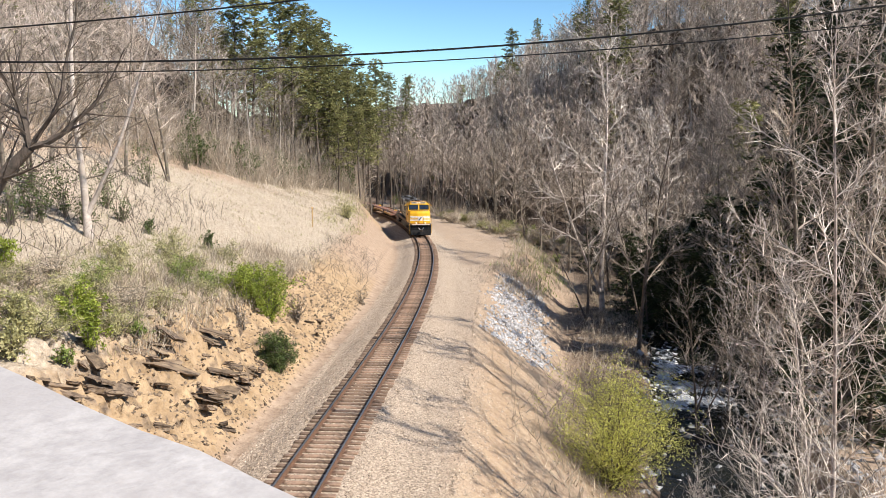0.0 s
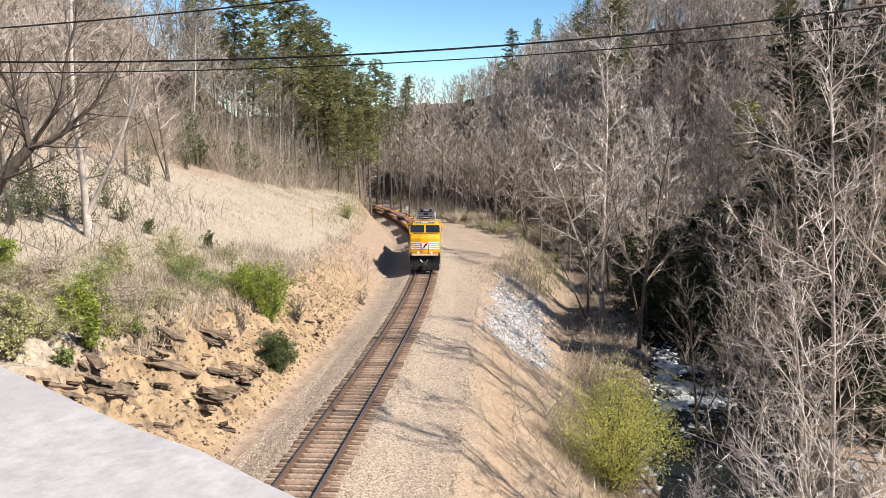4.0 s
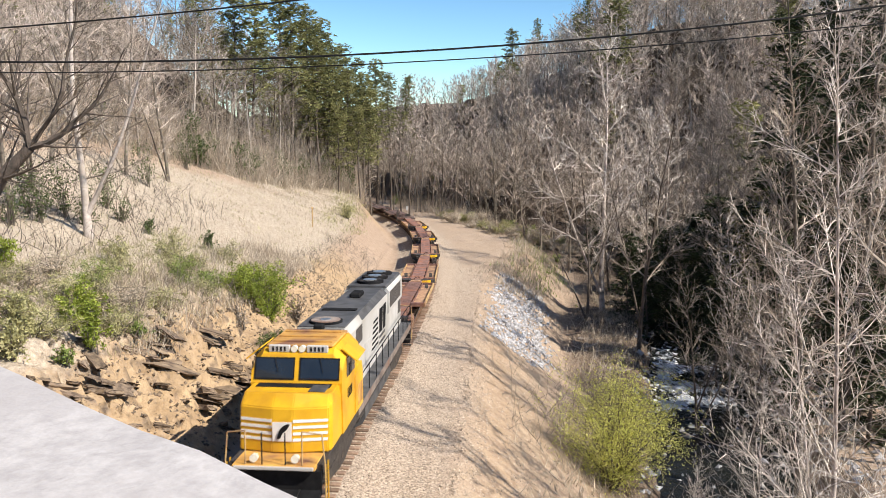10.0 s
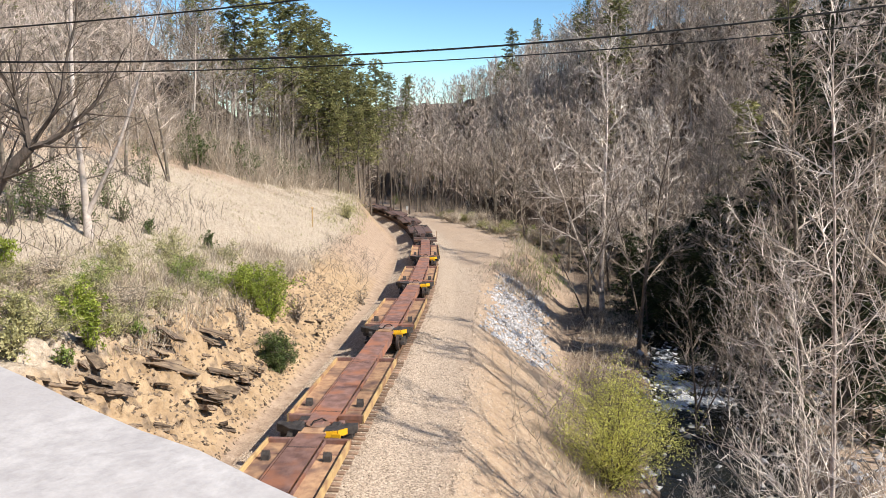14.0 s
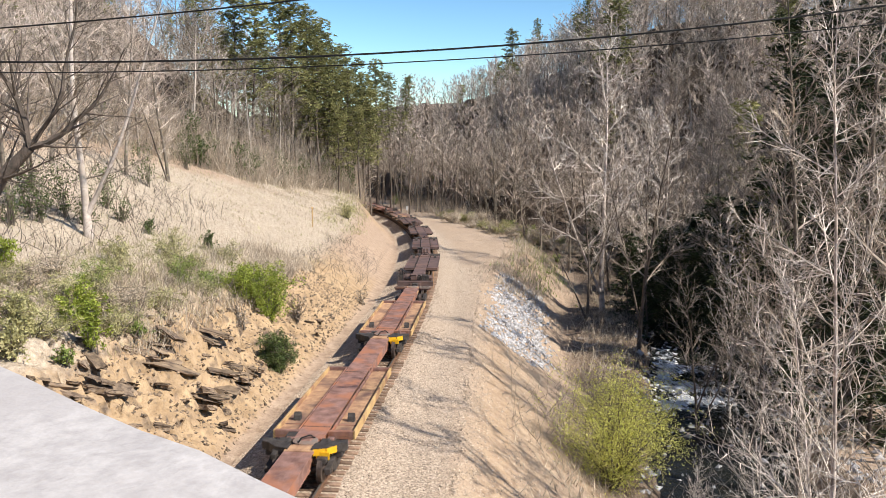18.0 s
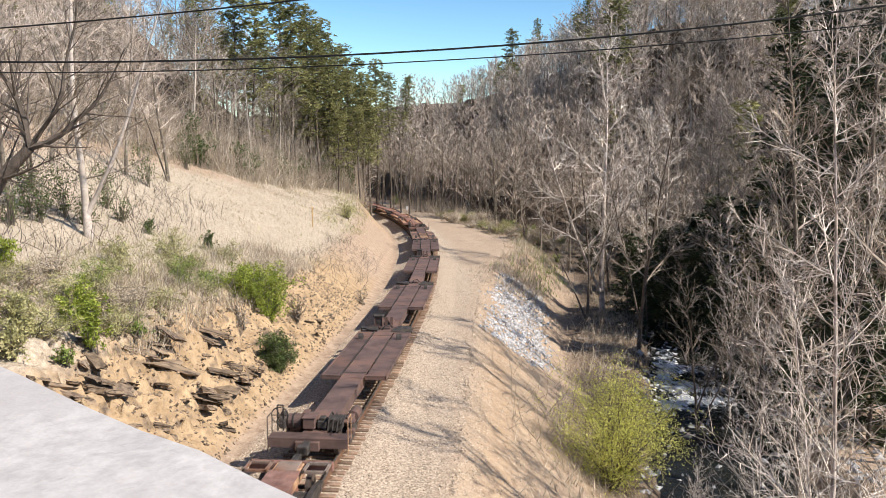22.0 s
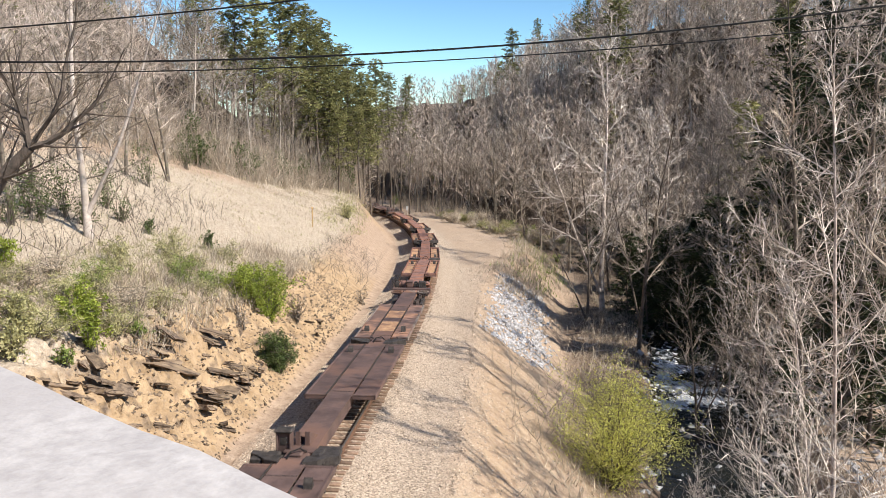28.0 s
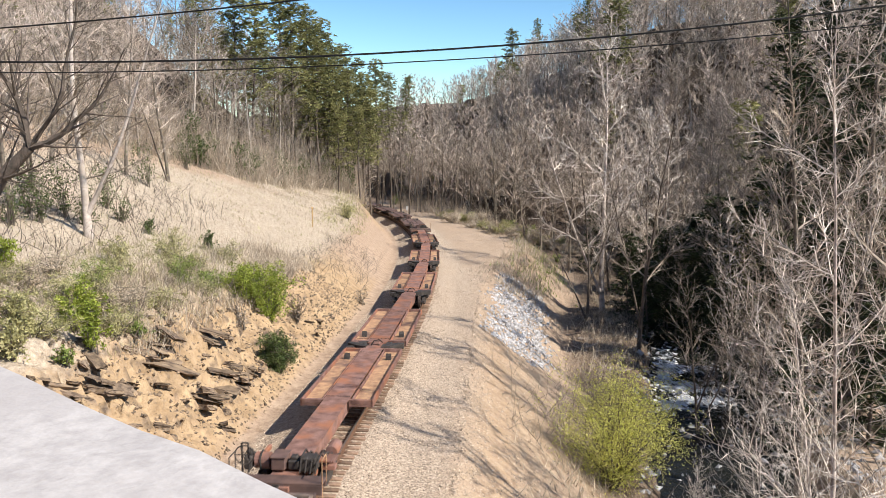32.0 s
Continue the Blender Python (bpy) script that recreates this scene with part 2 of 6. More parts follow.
def left_profile(u, s):
    """Height on the uphill side, u metres from the line."""
    face_top = np.interp(s, [0, 12, 25, 40, 60, 90, 110, 150], [3.8, 3.6, 2.8, 2.0, 2.0, 3.6, 4.6, 5.0])
    face_m = np.interp(s, [0, 25, 45, 90, 110], [0.95, 0.9, 0.7, 0.95, 1.25])
    up_m = np.interp(s, [0, 15, 40, 70, 95, 120], [0.30, 0.34, 0.46, 0.40, 0.26, 0.24])
    ud = 4.0 + (face_top + 0.7) / face_m
    z = np.interp(u, [0, 1.55, 2.9, 3.6, 4.0], [-0.24, -0.26, -0.75, -0.8, -0.7])
    z = np.where(u > 4.0, -0.7 + (u - 4.0) * face_m, z)
    z = np.where(u > ud, face_top + (u - ud) * up_m, z)
    z = np.where(u > 30, face_top + (30 - ud) * up_m + (u - 30) * 0.42, z)
    edge = np.interp(s, [0, 20, 40, 55, 64, 70, 90, 105, 111, 125], [47, 39, 36, 34, 31, 26, 23, 17, 11.5, 10.5])
    z = z + np.clip((u - edge) * 0.5, 0, 22)
    return np.minimum(z, 40 + 0.02 * u)


def right_profile(r, s):
    """Height on the river side, r metres from the line."""
    crest = np.interp(s, [0, 30, 45, 60, 75, 95, 120], [5.0, 4.6, 5.2, 8.0, 13.0, 16.0, 16.0])
    z = np.interp(r, [0, 1.55, 2.9], [-0.24, -0.26, -0.6])
    z = np.where(r > 2.9, -0.6 - (r - 2.9) * 0.08, z)
    zc = -0.6 - (crest - 2.9) * 0.08
    low = -6.0
    slope_z = np.maximum(zc - (r - crest) * 0.72, low)
    z = np.where(r > crest, slope_z, z)
    bank = np.interp(s, [0, 20, 47, 80, 110, 150], [12.5, 14.0, 19.5, 27.0, 36.0, 48.0])
    far = bank + 8
    z = np.where(r > bank, np.maximum(low - (r - bank) * 0.9, -8.2), z)
    z = np.where(r > far, np.minimum(-8.2 + (r - far) * 0.8, low + 0.2), z)
    rise_at = far + 4 + np.interp(s, [0, 40, 70], [26, 16, 0])
    up = np.interp(s, [10, 45], [0.5, 1.2])
    z = np.where(r > rise_at, low + 0.2 + np.minimum(r - rise_at, 16) * up + np.maximum(r - rise_at - 16, 0) * 0.75, z)
    hill = np.minimum(-0.6 + np.maximum(r - 14, 0) * 0.06 + np.maximum(r - 20, 0) * 0.8, 29 + np.clip(r - 48, 0, 50) * 0.5 * (1 - smooth(150, 215, s)))
    w = smooth(112, 150, s)
    return np.minimum(z * (1 - w) + np.where(r < 3, z, np.maximum(hill, -0.6)) * w, 42 + 0.004 * r)


def height(x, y):
    shape = np.shape(x)
    x, y = np.ravel(np.asarray(x, float)), np.ravel(np.asarray(y, float))
    s, u = line_coords(x, y)
    z = np.where(u < 0, left_profile(-u, s), right_profile(u, s))
    away = smooth(4.2, 8, np.abs(u))
    z = z + away * (0.22 * wobble(x, y, 9) + 0.12 * wobble(x, y, 3.1, 2.0)) + smooth(35, 70, np.abs(u)) * 1.6 * wobble(x, y, 55, 5.0)
    rocky = smooth(4.2, 5.5, -u) * (1 - smooth(9.5, 12, -u)) * (1 - smooth(22, 34, s))
    z = z + rocky * (0.36 * wobble(x * 1.2, y, 2.6, 1.0) + 0.28 * wobble(x, y, 1.1, 4.0) + 0.20 * wobble(x, y, 0.55, 7.0))
    step = 0.55
    tip = z + 0.16 * (x + 8) + 0.25 * wobble(x, y, 4.0, 6.0)
    q = tip / step
    ledge = (np.floor(q) + smooth(0.62, 0.97, q - np.floor(q)) - q) * step
    z = z + ledge * rocky * np.clip(0.75 + 0.9 * wobble(x, y, 3.0, 9.0), 0, 1.1)
    return z.reshape(shape)


def ground_at(x, y):
    return float(height(np.array([x]), np.array([y]))[0])


def ramp_axis(lo, hi, fine_lo, fine_hi, step, grow=1.16):
    a = list(np.arange(fine_lo, fine_hi, step))
    d, x = step, fine_hi
    while x < hi:
        a.append(x)
        d *= grow
        x += d
    a.append(hi)
    d, x = step, fine_lo
    while x > lo:
        d *= grow
        x -= d
        a.append(max(x, lo))
    return np.unique(np.round(a, 4))


def zone_material():
    """Ground cover by kind: gravel, soil, straw, green, litter, mixed by masks with ragged borders."""
    m = bpy.data.materials.new("ground_cover")
    m.use_nodes = True
    nt = m.node_tree
    b = nt.nodes["Principled BSDF"]
    b.inputs["Roughness"].default_value, b.inputs["Specular IOR Level"].default_value = 0.95, 0.15
    tc = nt.nodes.new("ShaderNodeTexCoord")

    def noise_ramp(scale, c1, c2, lo=0.35, hi=0.65, detail=8):
        n = nt.nodes.new("ShaderNodeTexNoise")
        n.inputs["Scale"].default_value, n.inputs["Detail"].default_value, n.inputs["Roughness"].default_value = scale, detail, 0.7
        nt.links.new(tc.outputs["Object"], n.inputs["Vector"])
        r = nt.nodes.new("ShaderNodeValToRGB")
        r.color_ramp.elements[0].position, r.color_ramp.elements[1].position = lo, hi
        r.color_ramp.elements[0].color, r.color_ramp.elements[1].color = (*c1, 1), (*c2, 1)
        nt.links.new(n.outputs[0], r.inputs[0])
        return r.outputs[0], n.outputs[0]

    vor = nt.nodes.new("ShaderNodeTexVoronoi")
    vor.inputs["Scale"].default_value = 19
    nt.links.new(tc.outputs["Object"], vor.inputs["Vector"])
    grav = nt.nodes.new("ShaderNodeValToRGB")
    for k, (p, c) in enumerate(((0.0, (0.13, 0.098, 0.072)), (0.5, (0.39, 0.315, 0.245)), (1.0, (0.60, 0.505, 0.405)))):
        e = grav.color_ramp.elements[k] if k < 2 else grav.color_ramp.elements.new(p)
        e.position, e.color = p, (*c, 1)
    nt.links.new(vor.outputs["Color"], grav.inputs[0])
    soil, _ = noise_ramp(1.2, (0.25, 0.172, 0.10), (0.46, 0.336, 0.205))
    sand, _ = noise_ramp(2.0, (0.25, 0.178, 0.128), (0.43, 0.333, 0.25))
    straw, _ = noise_ramp(5.0, (0.20, 0.163, 0.122), (0.55, 0.475, 0.38), 0.30, 0.66, 12)
    green, _ = noise_ramp(2.5, (0.12, 0.135, 0.055), (0.27, 0.25, 0.13))
    # Leaf litter set darker than its own tone; the woods' shade is painted in.
    shaded_litter, _ = noise_ramp(1.5, (0.03, 0.023, 0.017), (0.10, 0.072, 0.052))
    at = nt.nodes.new("ShaderNodeAttribute")
    at.attribute_name = "cover"
    at2 = nt.nodes.new("ShaderNodeAttribute")
    at2.attribute_name = "cover_b"
    sep = nt.nodes.new("ShaderNodeSeparateColor")
    sep2 = nt.nodes.new("ShaderNodeSeparateColor")
    nt.links.new(at.outputs["Color"], sep.inputs[0])
    nt.links.new(at2.outputs["Color"], sep2.inputs[0])
    _, edge = noise_ramp(2.2, (0, 0, 0), (1, 1, 1))
    geom = nt.nodes.new("ShaderNodeNewGeometry")
    nz = nt.nodes.new("ShaderNodeSeparateXYZ")
    nt.links.new(geom.outputs["Normal"], nz.inputs[0])
    steep = nt.nodes.new("ShaderNodeMapRange")
    steep.inputs[1].default_value, steep.inputs[2].default_value = 0.66, 0.42
    nt.links.new(nz.outputs[2], steep.inputs[0])
    bare = nt.nodes.new("ShaderNodeMath")
    bare.operation = "MULTIPLY"
    nt.links.new(steep.outputs[0], bare.inputs[0])
    nt.links.new(sep2.outputs[2], bare.inputs[1])
    shale, _ = noise_ramp(5.0, (0.05, 0.04, 0.033), (0.20, 0.15, 0.11))
    shaly = nt.nodes.new("ShaderNodeMixRGB")
    nt.links.new(bare.outputs[0], shaly.inputs[0])
    nt.links.new(soil, shaly.inputs[1])
    nt.links.new(shale, shaly.inputs[2])
    soil = shaly.outputs[0]
    col = sand
    for socket, layer in ((sep.outputs[2], soil), (sep.outputs[1], straw), (sep2.outputs[0], green), (sep2.outputs[1], shaded_litter), (sep.outputs[0], grav.outputs[0])):
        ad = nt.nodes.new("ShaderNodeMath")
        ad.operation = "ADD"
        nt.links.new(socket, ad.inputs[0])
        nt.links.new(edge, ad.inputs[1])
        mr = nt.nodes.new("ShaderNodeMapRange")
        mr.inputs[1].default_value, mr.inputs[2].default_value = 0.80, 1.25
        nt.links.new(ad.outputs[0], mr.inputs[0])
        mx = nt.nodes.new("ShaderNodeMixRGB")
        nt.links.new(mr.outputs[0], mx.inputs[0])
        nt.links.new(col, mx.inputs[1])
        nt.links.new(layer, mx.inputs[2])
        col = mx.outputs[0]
    nt.links.new(col, b.inputs["Base Color"])
    n3 = nt.nodes.new("ShaderNodeTexNoise")
    n3.inputs["Scale"].default_value, n3.inputs["Detail"].default_value = 9, 6
    nt.links.new(tc.outputs["Object"], n3.inputs["Vector"])
    bp = nt.nodes.new("ShaderNodeBump")
    bp.inputs["Strength"].default_value, bp.inputs["Distance"].default_value = 0.8, 0.12
    nt.links.new(n3.outputs[0], bp.inputs["Height"])
    nt.links.new(bp.outputs[0], b.inputs["Normal"])
    return m


def build_ground():
    xs = np.unique(np.concatenate([ramp_axis(-2600, 2600, -36, 36, 0.42, 1.12), np.arange(-17, -6, 0.2)]))
    ys = np.concatenate([ramp_axis(-2600, 60, 14, 60, 0.42, 1.25), ramp_axis(60, 4000, 60.5, 150, 0.8, 1.1)])
    ys = np.unique(np.concatenate([ys, np.arange(24, 48, 0.24)]))
    X, Y = np.meshgrid(xs, ys)
    Z = height(X, Y)
    nx, ny = len(xs), len(ys)
    V = np.stack([X.ravel(), Y.ravel(), Z.ravel()], 1)
    i = (np.arange(ny - 1)[:, None] * nx + np.arange(nx - 1)[None]).ravel()
    F = np.stack([i, i + 1, i + nx + 1, i + nx], 1)
    me = geo("ground", V, F, zone_material(), smooth=True)
    s, u = line_coords(X, Y)
    x, y = X.ravel(), Y.ravel()
    crest = np.interp(s, [0, 30, 45, 60, 75, 95, 120], [5.0, 4.6, 5.2, 8.0, 13.0, 16.0, 16.0])
    gravel = (1 - smooth(2.6, 4.0, -u)) * (u < 0) + (u >= 0) * (1 - 0.9 * smooth(crest - 3.2, crest + 3.0, u)) * (1 - 0.5 * smooth(40, 65, s) * smooth(2.4, 4.5, u))
    left = (u < 0) * 1.0
    rocky = left * smooth(3.5, 4.5, -u) * (1 - smooth(8.0, 11, -u)) * (1 - smooth(35, 60, s))
    soil = np.maximum(rocky * 0.75, 0.45 * (u > crest) * (1 - smooth(crest + 3, crest + 8, u)) * (1 - smooth(45, 60, s)))
    soil = np.maximum(soil, 0.55 * left * smooth(3.5, 4.5, -u) * (1 - smooth(7, 9, -u)) * smooth(80, 95, s))
    edge_u = np.interp(s, [0, 20, 40, 55, 64, 70, 90, 105, 111, 125], [44, 36, 33, 31, 28, 23, 20, 14, 8.5, 7.5])
    straw = left * smooth(6.5, 10, -u) * 0.75 * (1 - 0.75 * smooth(edge_u - 8, edge_u - 3, -u) * (1 - smooth(62, 80, s))) + (u > crest + 2) * 0.35
    green = 0.25 * wobble(x, y, 14, 3.0) * left * smooth(7, 12, -u) + (u > crest + 4) * 0.1
    shaded_litter = np.maximum(left * smooth(edge_u - 1, edge_u + 4, -u), (u > 0) * smooth(crest + 4, crest + 9, u) * (0.62 - 0.3 * smooth(21, 26, u) * (1 - smooth(35, 60, s)) * (1 - smooth(45, 55, u))))
    shaded_litter = np.maximum(shaded_litter, (u > 0) * smooth(12, 20, u) * smooth(112, 128, s) * 0.9)
    for name, cols in (("cover", (gravel, straw, soil)), ("cover_b", (green, shaded_litter, rocky))):
        at = me.color_attributes.new(name, "FLOAT_COLOR", "POINT")
        at.data.foreach_set("color", np.stack([np.clip(c, 0, 1) for c in cols] + [np.ones(len(x))], 1).ravel())
    return tagged(new("ground", me), "sandy railway cutting, dry grass slope and leaf-littered woodland floor", "ground", kind="structure")


build_ground()


# ---- river ----
def water_material():
    m = bpy.data.materials.new("river_water")
    m.use_nodes = True
    nt = m.node_tree
    b = nt.nodes["Principled BSDF"]
    b.inputs["Roughness"].default_value = 0.12
    b.inputs["IOR"].default_value = 1.33
    tc = nt.nodes.new("ShaderNodeTexCoord")
    n = nt.nodes.new("ShaderNodeTexNoise")
    n.inputs["Scale"].default_value, n.inputs["Detail"].default_value = 0.35, 8
    nt.links.new(tc.outputs["Object"], n.inputs["Vector"])
    r = nt.nodes.new("ShaderNodeValToRGB")
    r.color_ramp.elements[0].position, r.color_ramp.elements[0].color = 0.66, (0.012, 0.014, 0.013, 1)
    r.color_ramp.elements[1].position, r.color_ramp.elements[1].color = 0.76, (0.6, 0.62, 0.62, 1)
    nt.links.new(n.outputs[0], r.inputs[0])
    nt.links.new(r.outputs[0], b.inputs["Base Color"])
    w = nt.nodes.new("ShaderNodeTexNoise")
    w.inputs["Scale"].default_value, w.inputs["Detail"].default_value = 2.2, 4
    nt.links.new(tc.outputs["Object"], w.inputs["Vector"])
    bp = nt.nodes.new("ShaderNodeBump")
    bp.inputs["Strength"].default_value, bp.inputs["Distance"].default_value = 0.5, 0.2
    nt.links.new(w.outputs[0], bp.inputs["Height"])
    nt.links.new(bp.outputs[0], b.inputs["Normal"])
    return m


def build_river():
    V, F = [], []
    ss = np.arange(-60, 152, 3.0)
    for k, s in enumerate(ss):
        bank = float(np.interp(s, [0, 20, 47, 80, 110, 150], [12.5, 14.0, 19.5, 27.0, 36.0, 48.0]))
        for j in range(9):
            p = on_line(s, bank - 0.5 + 11 * j / 8)
            V.append((p.x, p.y, -7.0 + 0.05 * math.sin(s * 1.3 + j * 2.1)))
        if k:
            for j in range(8):
                a = (k - 1) * 9 + j
                F.append((a, a + 1, a + 10, a + 9))
    tagged(new("water", geo("water", V, F, water_material(), smooth=True)), "dark shaded river with white riffles", "river", kind="structure")


build_river()


# ---- railway track ----
def build_track():
    track = thing("railway_track", pose(0, 0, 0), "single railway track on weathered wooden ties in pale gravel", "railway track", kind="structure")
    head = [(-0.036, -0.001), (-0.036, -0.035), (-0.01, -0.05), (-0.01, -0.15), (-0.07, -0.165), (-0.07, -0.18), (0.07, -0.18), (0.07, -0.165), (0.01, -0.15), (0.01, -0.05), (0.036, -0.035), (0.036, -0.001)]
    ss = np.concatenate([np.arange(-250, -10, 10.0), np.arange(-10, 180, 2.0), np.arange(180, 510, 5.0)])
    for side in (-1, 1):
        V, F, n = [], [], len(head)
        for k, s in enumerate(ss):
            for a, z in head:
                V.append(on_line(s, side * 0.7535 + a, z))
            if k:
                for j in range(n):
                    F.append(((k - 1) * n + j, (k - 1) * n + (j + 1) % n, k * n + (j + 1) % n, k * n + j))
        me = geo("rail", V, F, RAIL)
        me.materials.append(RAIL_TOP)
        me.polygons.foreach_set("material_index", [1 if i % n in (n - 1,) else 0 for i in range(len(F))])
        part("rail", me, None, track, "worn steel rail with rusty sides")
    tie = bmesh.new()
    box(tie, -1.3, 1.3, -0.115, 0.115, -0.36, -0.183, bevel=0.012)
    tie_mesh = bpy.data.meshes.new("tie")
    tie.to_mesh(tie_mesh)
    tie.free()
    tie_mesh.materials.append(TIE)
    plate = bpy.data.meshes.new("tie_plate")
    bm = boxes([(sx * 0.7535 - 0.17, sx * 0.7535 + 0.17, -0.09, 0.09, -0.19, -0.172) for sx in (-1, 1)])
    bm.to_mesh(plate)
    bm.free()
    plate.materials.append(RAIL)
    rr = random.Random(4)
    for k in range(300):
        s = -6 + k * 0.495
        ob = part("tie", tie_mesh, None, track)
        p = on_line(s, rr.uniform(-0.05, 0.05), rr.uniform(-0.02, 0.004))
        ob.matrix_basis = pose(p.x, p.y, p.z, rr.uniform(-0.6, 0.6), 0, heading(s) + rr.uniform(-1.2, 1.2))
    far_V, far_F = [], []
    base = np.array([(x, y, z) for x in (-1.3, 1.3) for y in (-0.115, 0.115) for z in (-0.36, -0.19)])
    bf = np.array([(0, 1, 3, 2), (4, 6, 7, 5), (0, 4, 5, 1), (2, 3, 7, 6), (1, 5, 7, 3), (0, 2, 6, 4)])
    for s in np.concatenate([np.arange(-40, -6.2, 0.495), np.arange(142.5, 260, 0.495)]):
        p, h = on_line(s), radians(heading(s))
        c, sn = math.cos(h), math.sin(h)
        far_V.append(np.stack([p.x + base[:, 0] * c - base[:, 1] * sn, p.y + base[:, 0] * sn + base[:, 1] * c, base[:, 2]], 1))
        far_F.append(bf)
    V, F = join(far_V, far_F)
    tagged(part("ties", geo("ties", V, F, TIE), None, track), kind="stuff")
    pv, pf = [], []
    pb = np.array([(x, y, z) for x in (-0.17, 0.17) for y in (-0.09, 0.09) for z in (-0.2, -0.176)])
    for k in range(200):
        s = -6 + k * 0.495
        for side in (-1, 1):
            p, h = on_line(s, side * 0.7535), radians(heading(s))
            c, sn = math.cos(h), math.sin(h)
            pv.append(np.stack([p.x + pb[:, 0] * c - pb[:, 1] * sn, p.y + pb[:, 0] * sn + pb[:, 1] * c, pb[:, 2]], 1))
            pf.append(bf)
    V, F = join(pv, pf)
    tagged(part("tie_plates", geo("tie_plates", V, F, RAIL), None, track, "rusty steel tie plates"), kind="stuff")


build_track()


# ---- bridge the camera stands on ----
def build_bridge():
    # parapet runs across the view at a slant; its outer top edge passes 0.6 m in front of the eye
    d = Vector((0.746, -0.666, 0)).normalized()
    n = Vector((0.666, 0.746, 0)).normalized()
    m = Matrix(((d.x, n.x, 0, 0), (d.y, n.y, 0, 0), (0, 0, 1, 0), (0, 0, 0, 1)))
    bridge = thing("road_bridge", m, "weathered pale concrete road bridge parapet and deck", "bridge", kind="structure")
    bm = bmesh.new()
    top = EYE[2] - 0.40
    box(bm, -30, 30, 0.30, 0.60, top - 0.85, top, bevel=0.015)
    bmesh.ops.subdivide_edges(bm, edges=[e for e in bm.edges if e.calc_length() > 20], cuts=400)
    for v in bm.verts:
        if abs(v.co.x) < 29:
            w = 0.006 * noise.noise(Vector((v.co.x * 3.0, v.co.y * 9, v.co.z))) + 0.006 * noise.noise(Vector((v.co.x * 11, 3, 1)))
            v.co.y += w
            v.co.z += w * 0.6
    part("parapet", bm, CONCRETE, bridge, "sunlit weathered concrete parapet")
    part("deck", boxes([(-30, 30, -9, 0.62, top - 1.6, top - 0.86)]), CONCRETE, bridge)
    for x in (-20, 24):
        part("pier", boxes([(x - 0.6, x + 0.6, -8.4, 0.2, -12, top - 1.6)], 0.05), CONCRETE, bridge)


build_bridge()


# ---- overhead cables ----
def ray_at(px, py, y):
    """A place at the depth y seen in the direction of the frame's point."""
    f = 784 / math.tan(radians(56.71 / 2))
    t = radians(6.32)
    dx, dz = (px - 784) / f, (441 - py) / f
    fwd, up = math.cos(t) + dz * math.sin(t), -math.sin(t) + dz * math.cos(t)
    return Vector((dx / fwd * y, y, EYE[2] + up / fwd * y))


def cable_through(name, left, right, mid, y, r, label):
    """A cable at depth y by three directions; it goes on past the view on both sides."""
    a, b, c = ray_at(*left, y), ray_at(*right, y), ray_at(*mid, y)
    k = np.polyfit([a.x, c.x, b.x], [a.z, c.z, b.z], 2)
    xs = np.linspace(-30, 30, 61)
    pts = [Vector((x, y, np.polyval(k, x))) for x in xs]
    V, F = [], []
    for i, p in enumerate(pts):
        V += [(p.x, p.y + r * math.cos(a), p.z + r * math.sin(a)) for a in (0, 1.257, 2.513, 3.77, 5.027)]
        if i:
            F += [((i - 1) * 5 + j, (i - 1) * 5 + (j + 1) % 5, i * 5 + (j + 1) % 5, i * 5 + j) for j in range(5)]
    tagged(new(name, geo(name, V, F, CABLE)), label, "cable", "cables over the valley")


cable_through("overhead_cable", (0, 110), (1568, 10), (784, 88), 14, 0.017, "thick black overhead cable across the valley")
cable_through("overhead_cable", (0, 129), (1568, 41), (784, 107), 14, 0.010, "thin black overhead wire across the valley")
cable_through("overhead_cable", (0, 50), (532, 0), (270, 27), 14, 0.014, "black overhead wire rising out of sight")


# ---- trees ----
def rot_about(v, axis, ang):
    return Matrix.Rotation(ang, 3, axis) @ v


def ribbons(P, Q, r0):
    """Thin three-cornered blades from P to Q, for the finest twigs and grass."""
    P, Q, r0 = np.asarray(P, float), np.asarray(Q, float), np.asarray(r0, float)
    d = Q - P
    a = np.cross(d, np.random.default_rng(len(P)).normal(size=d.shape))
    a /= np.linalg.norm(a, axis=1, keepdims=True) + 1e-9
    V = np.stack([P - a * r0[:, None], P + a * r0[:, None], Q], 1).reshape(-1, 3)
    return V, np.arange(len(P) * 3).reshape(-1, 3)


def tri(VF):
    """Quads to triangles."""
    V, F = VF
    F = np.asarray(F)
    return V, (np.concatenate([F[:, :3], F[:, [0, 2, 3]]]) if F.shape[1] == 4 else F)


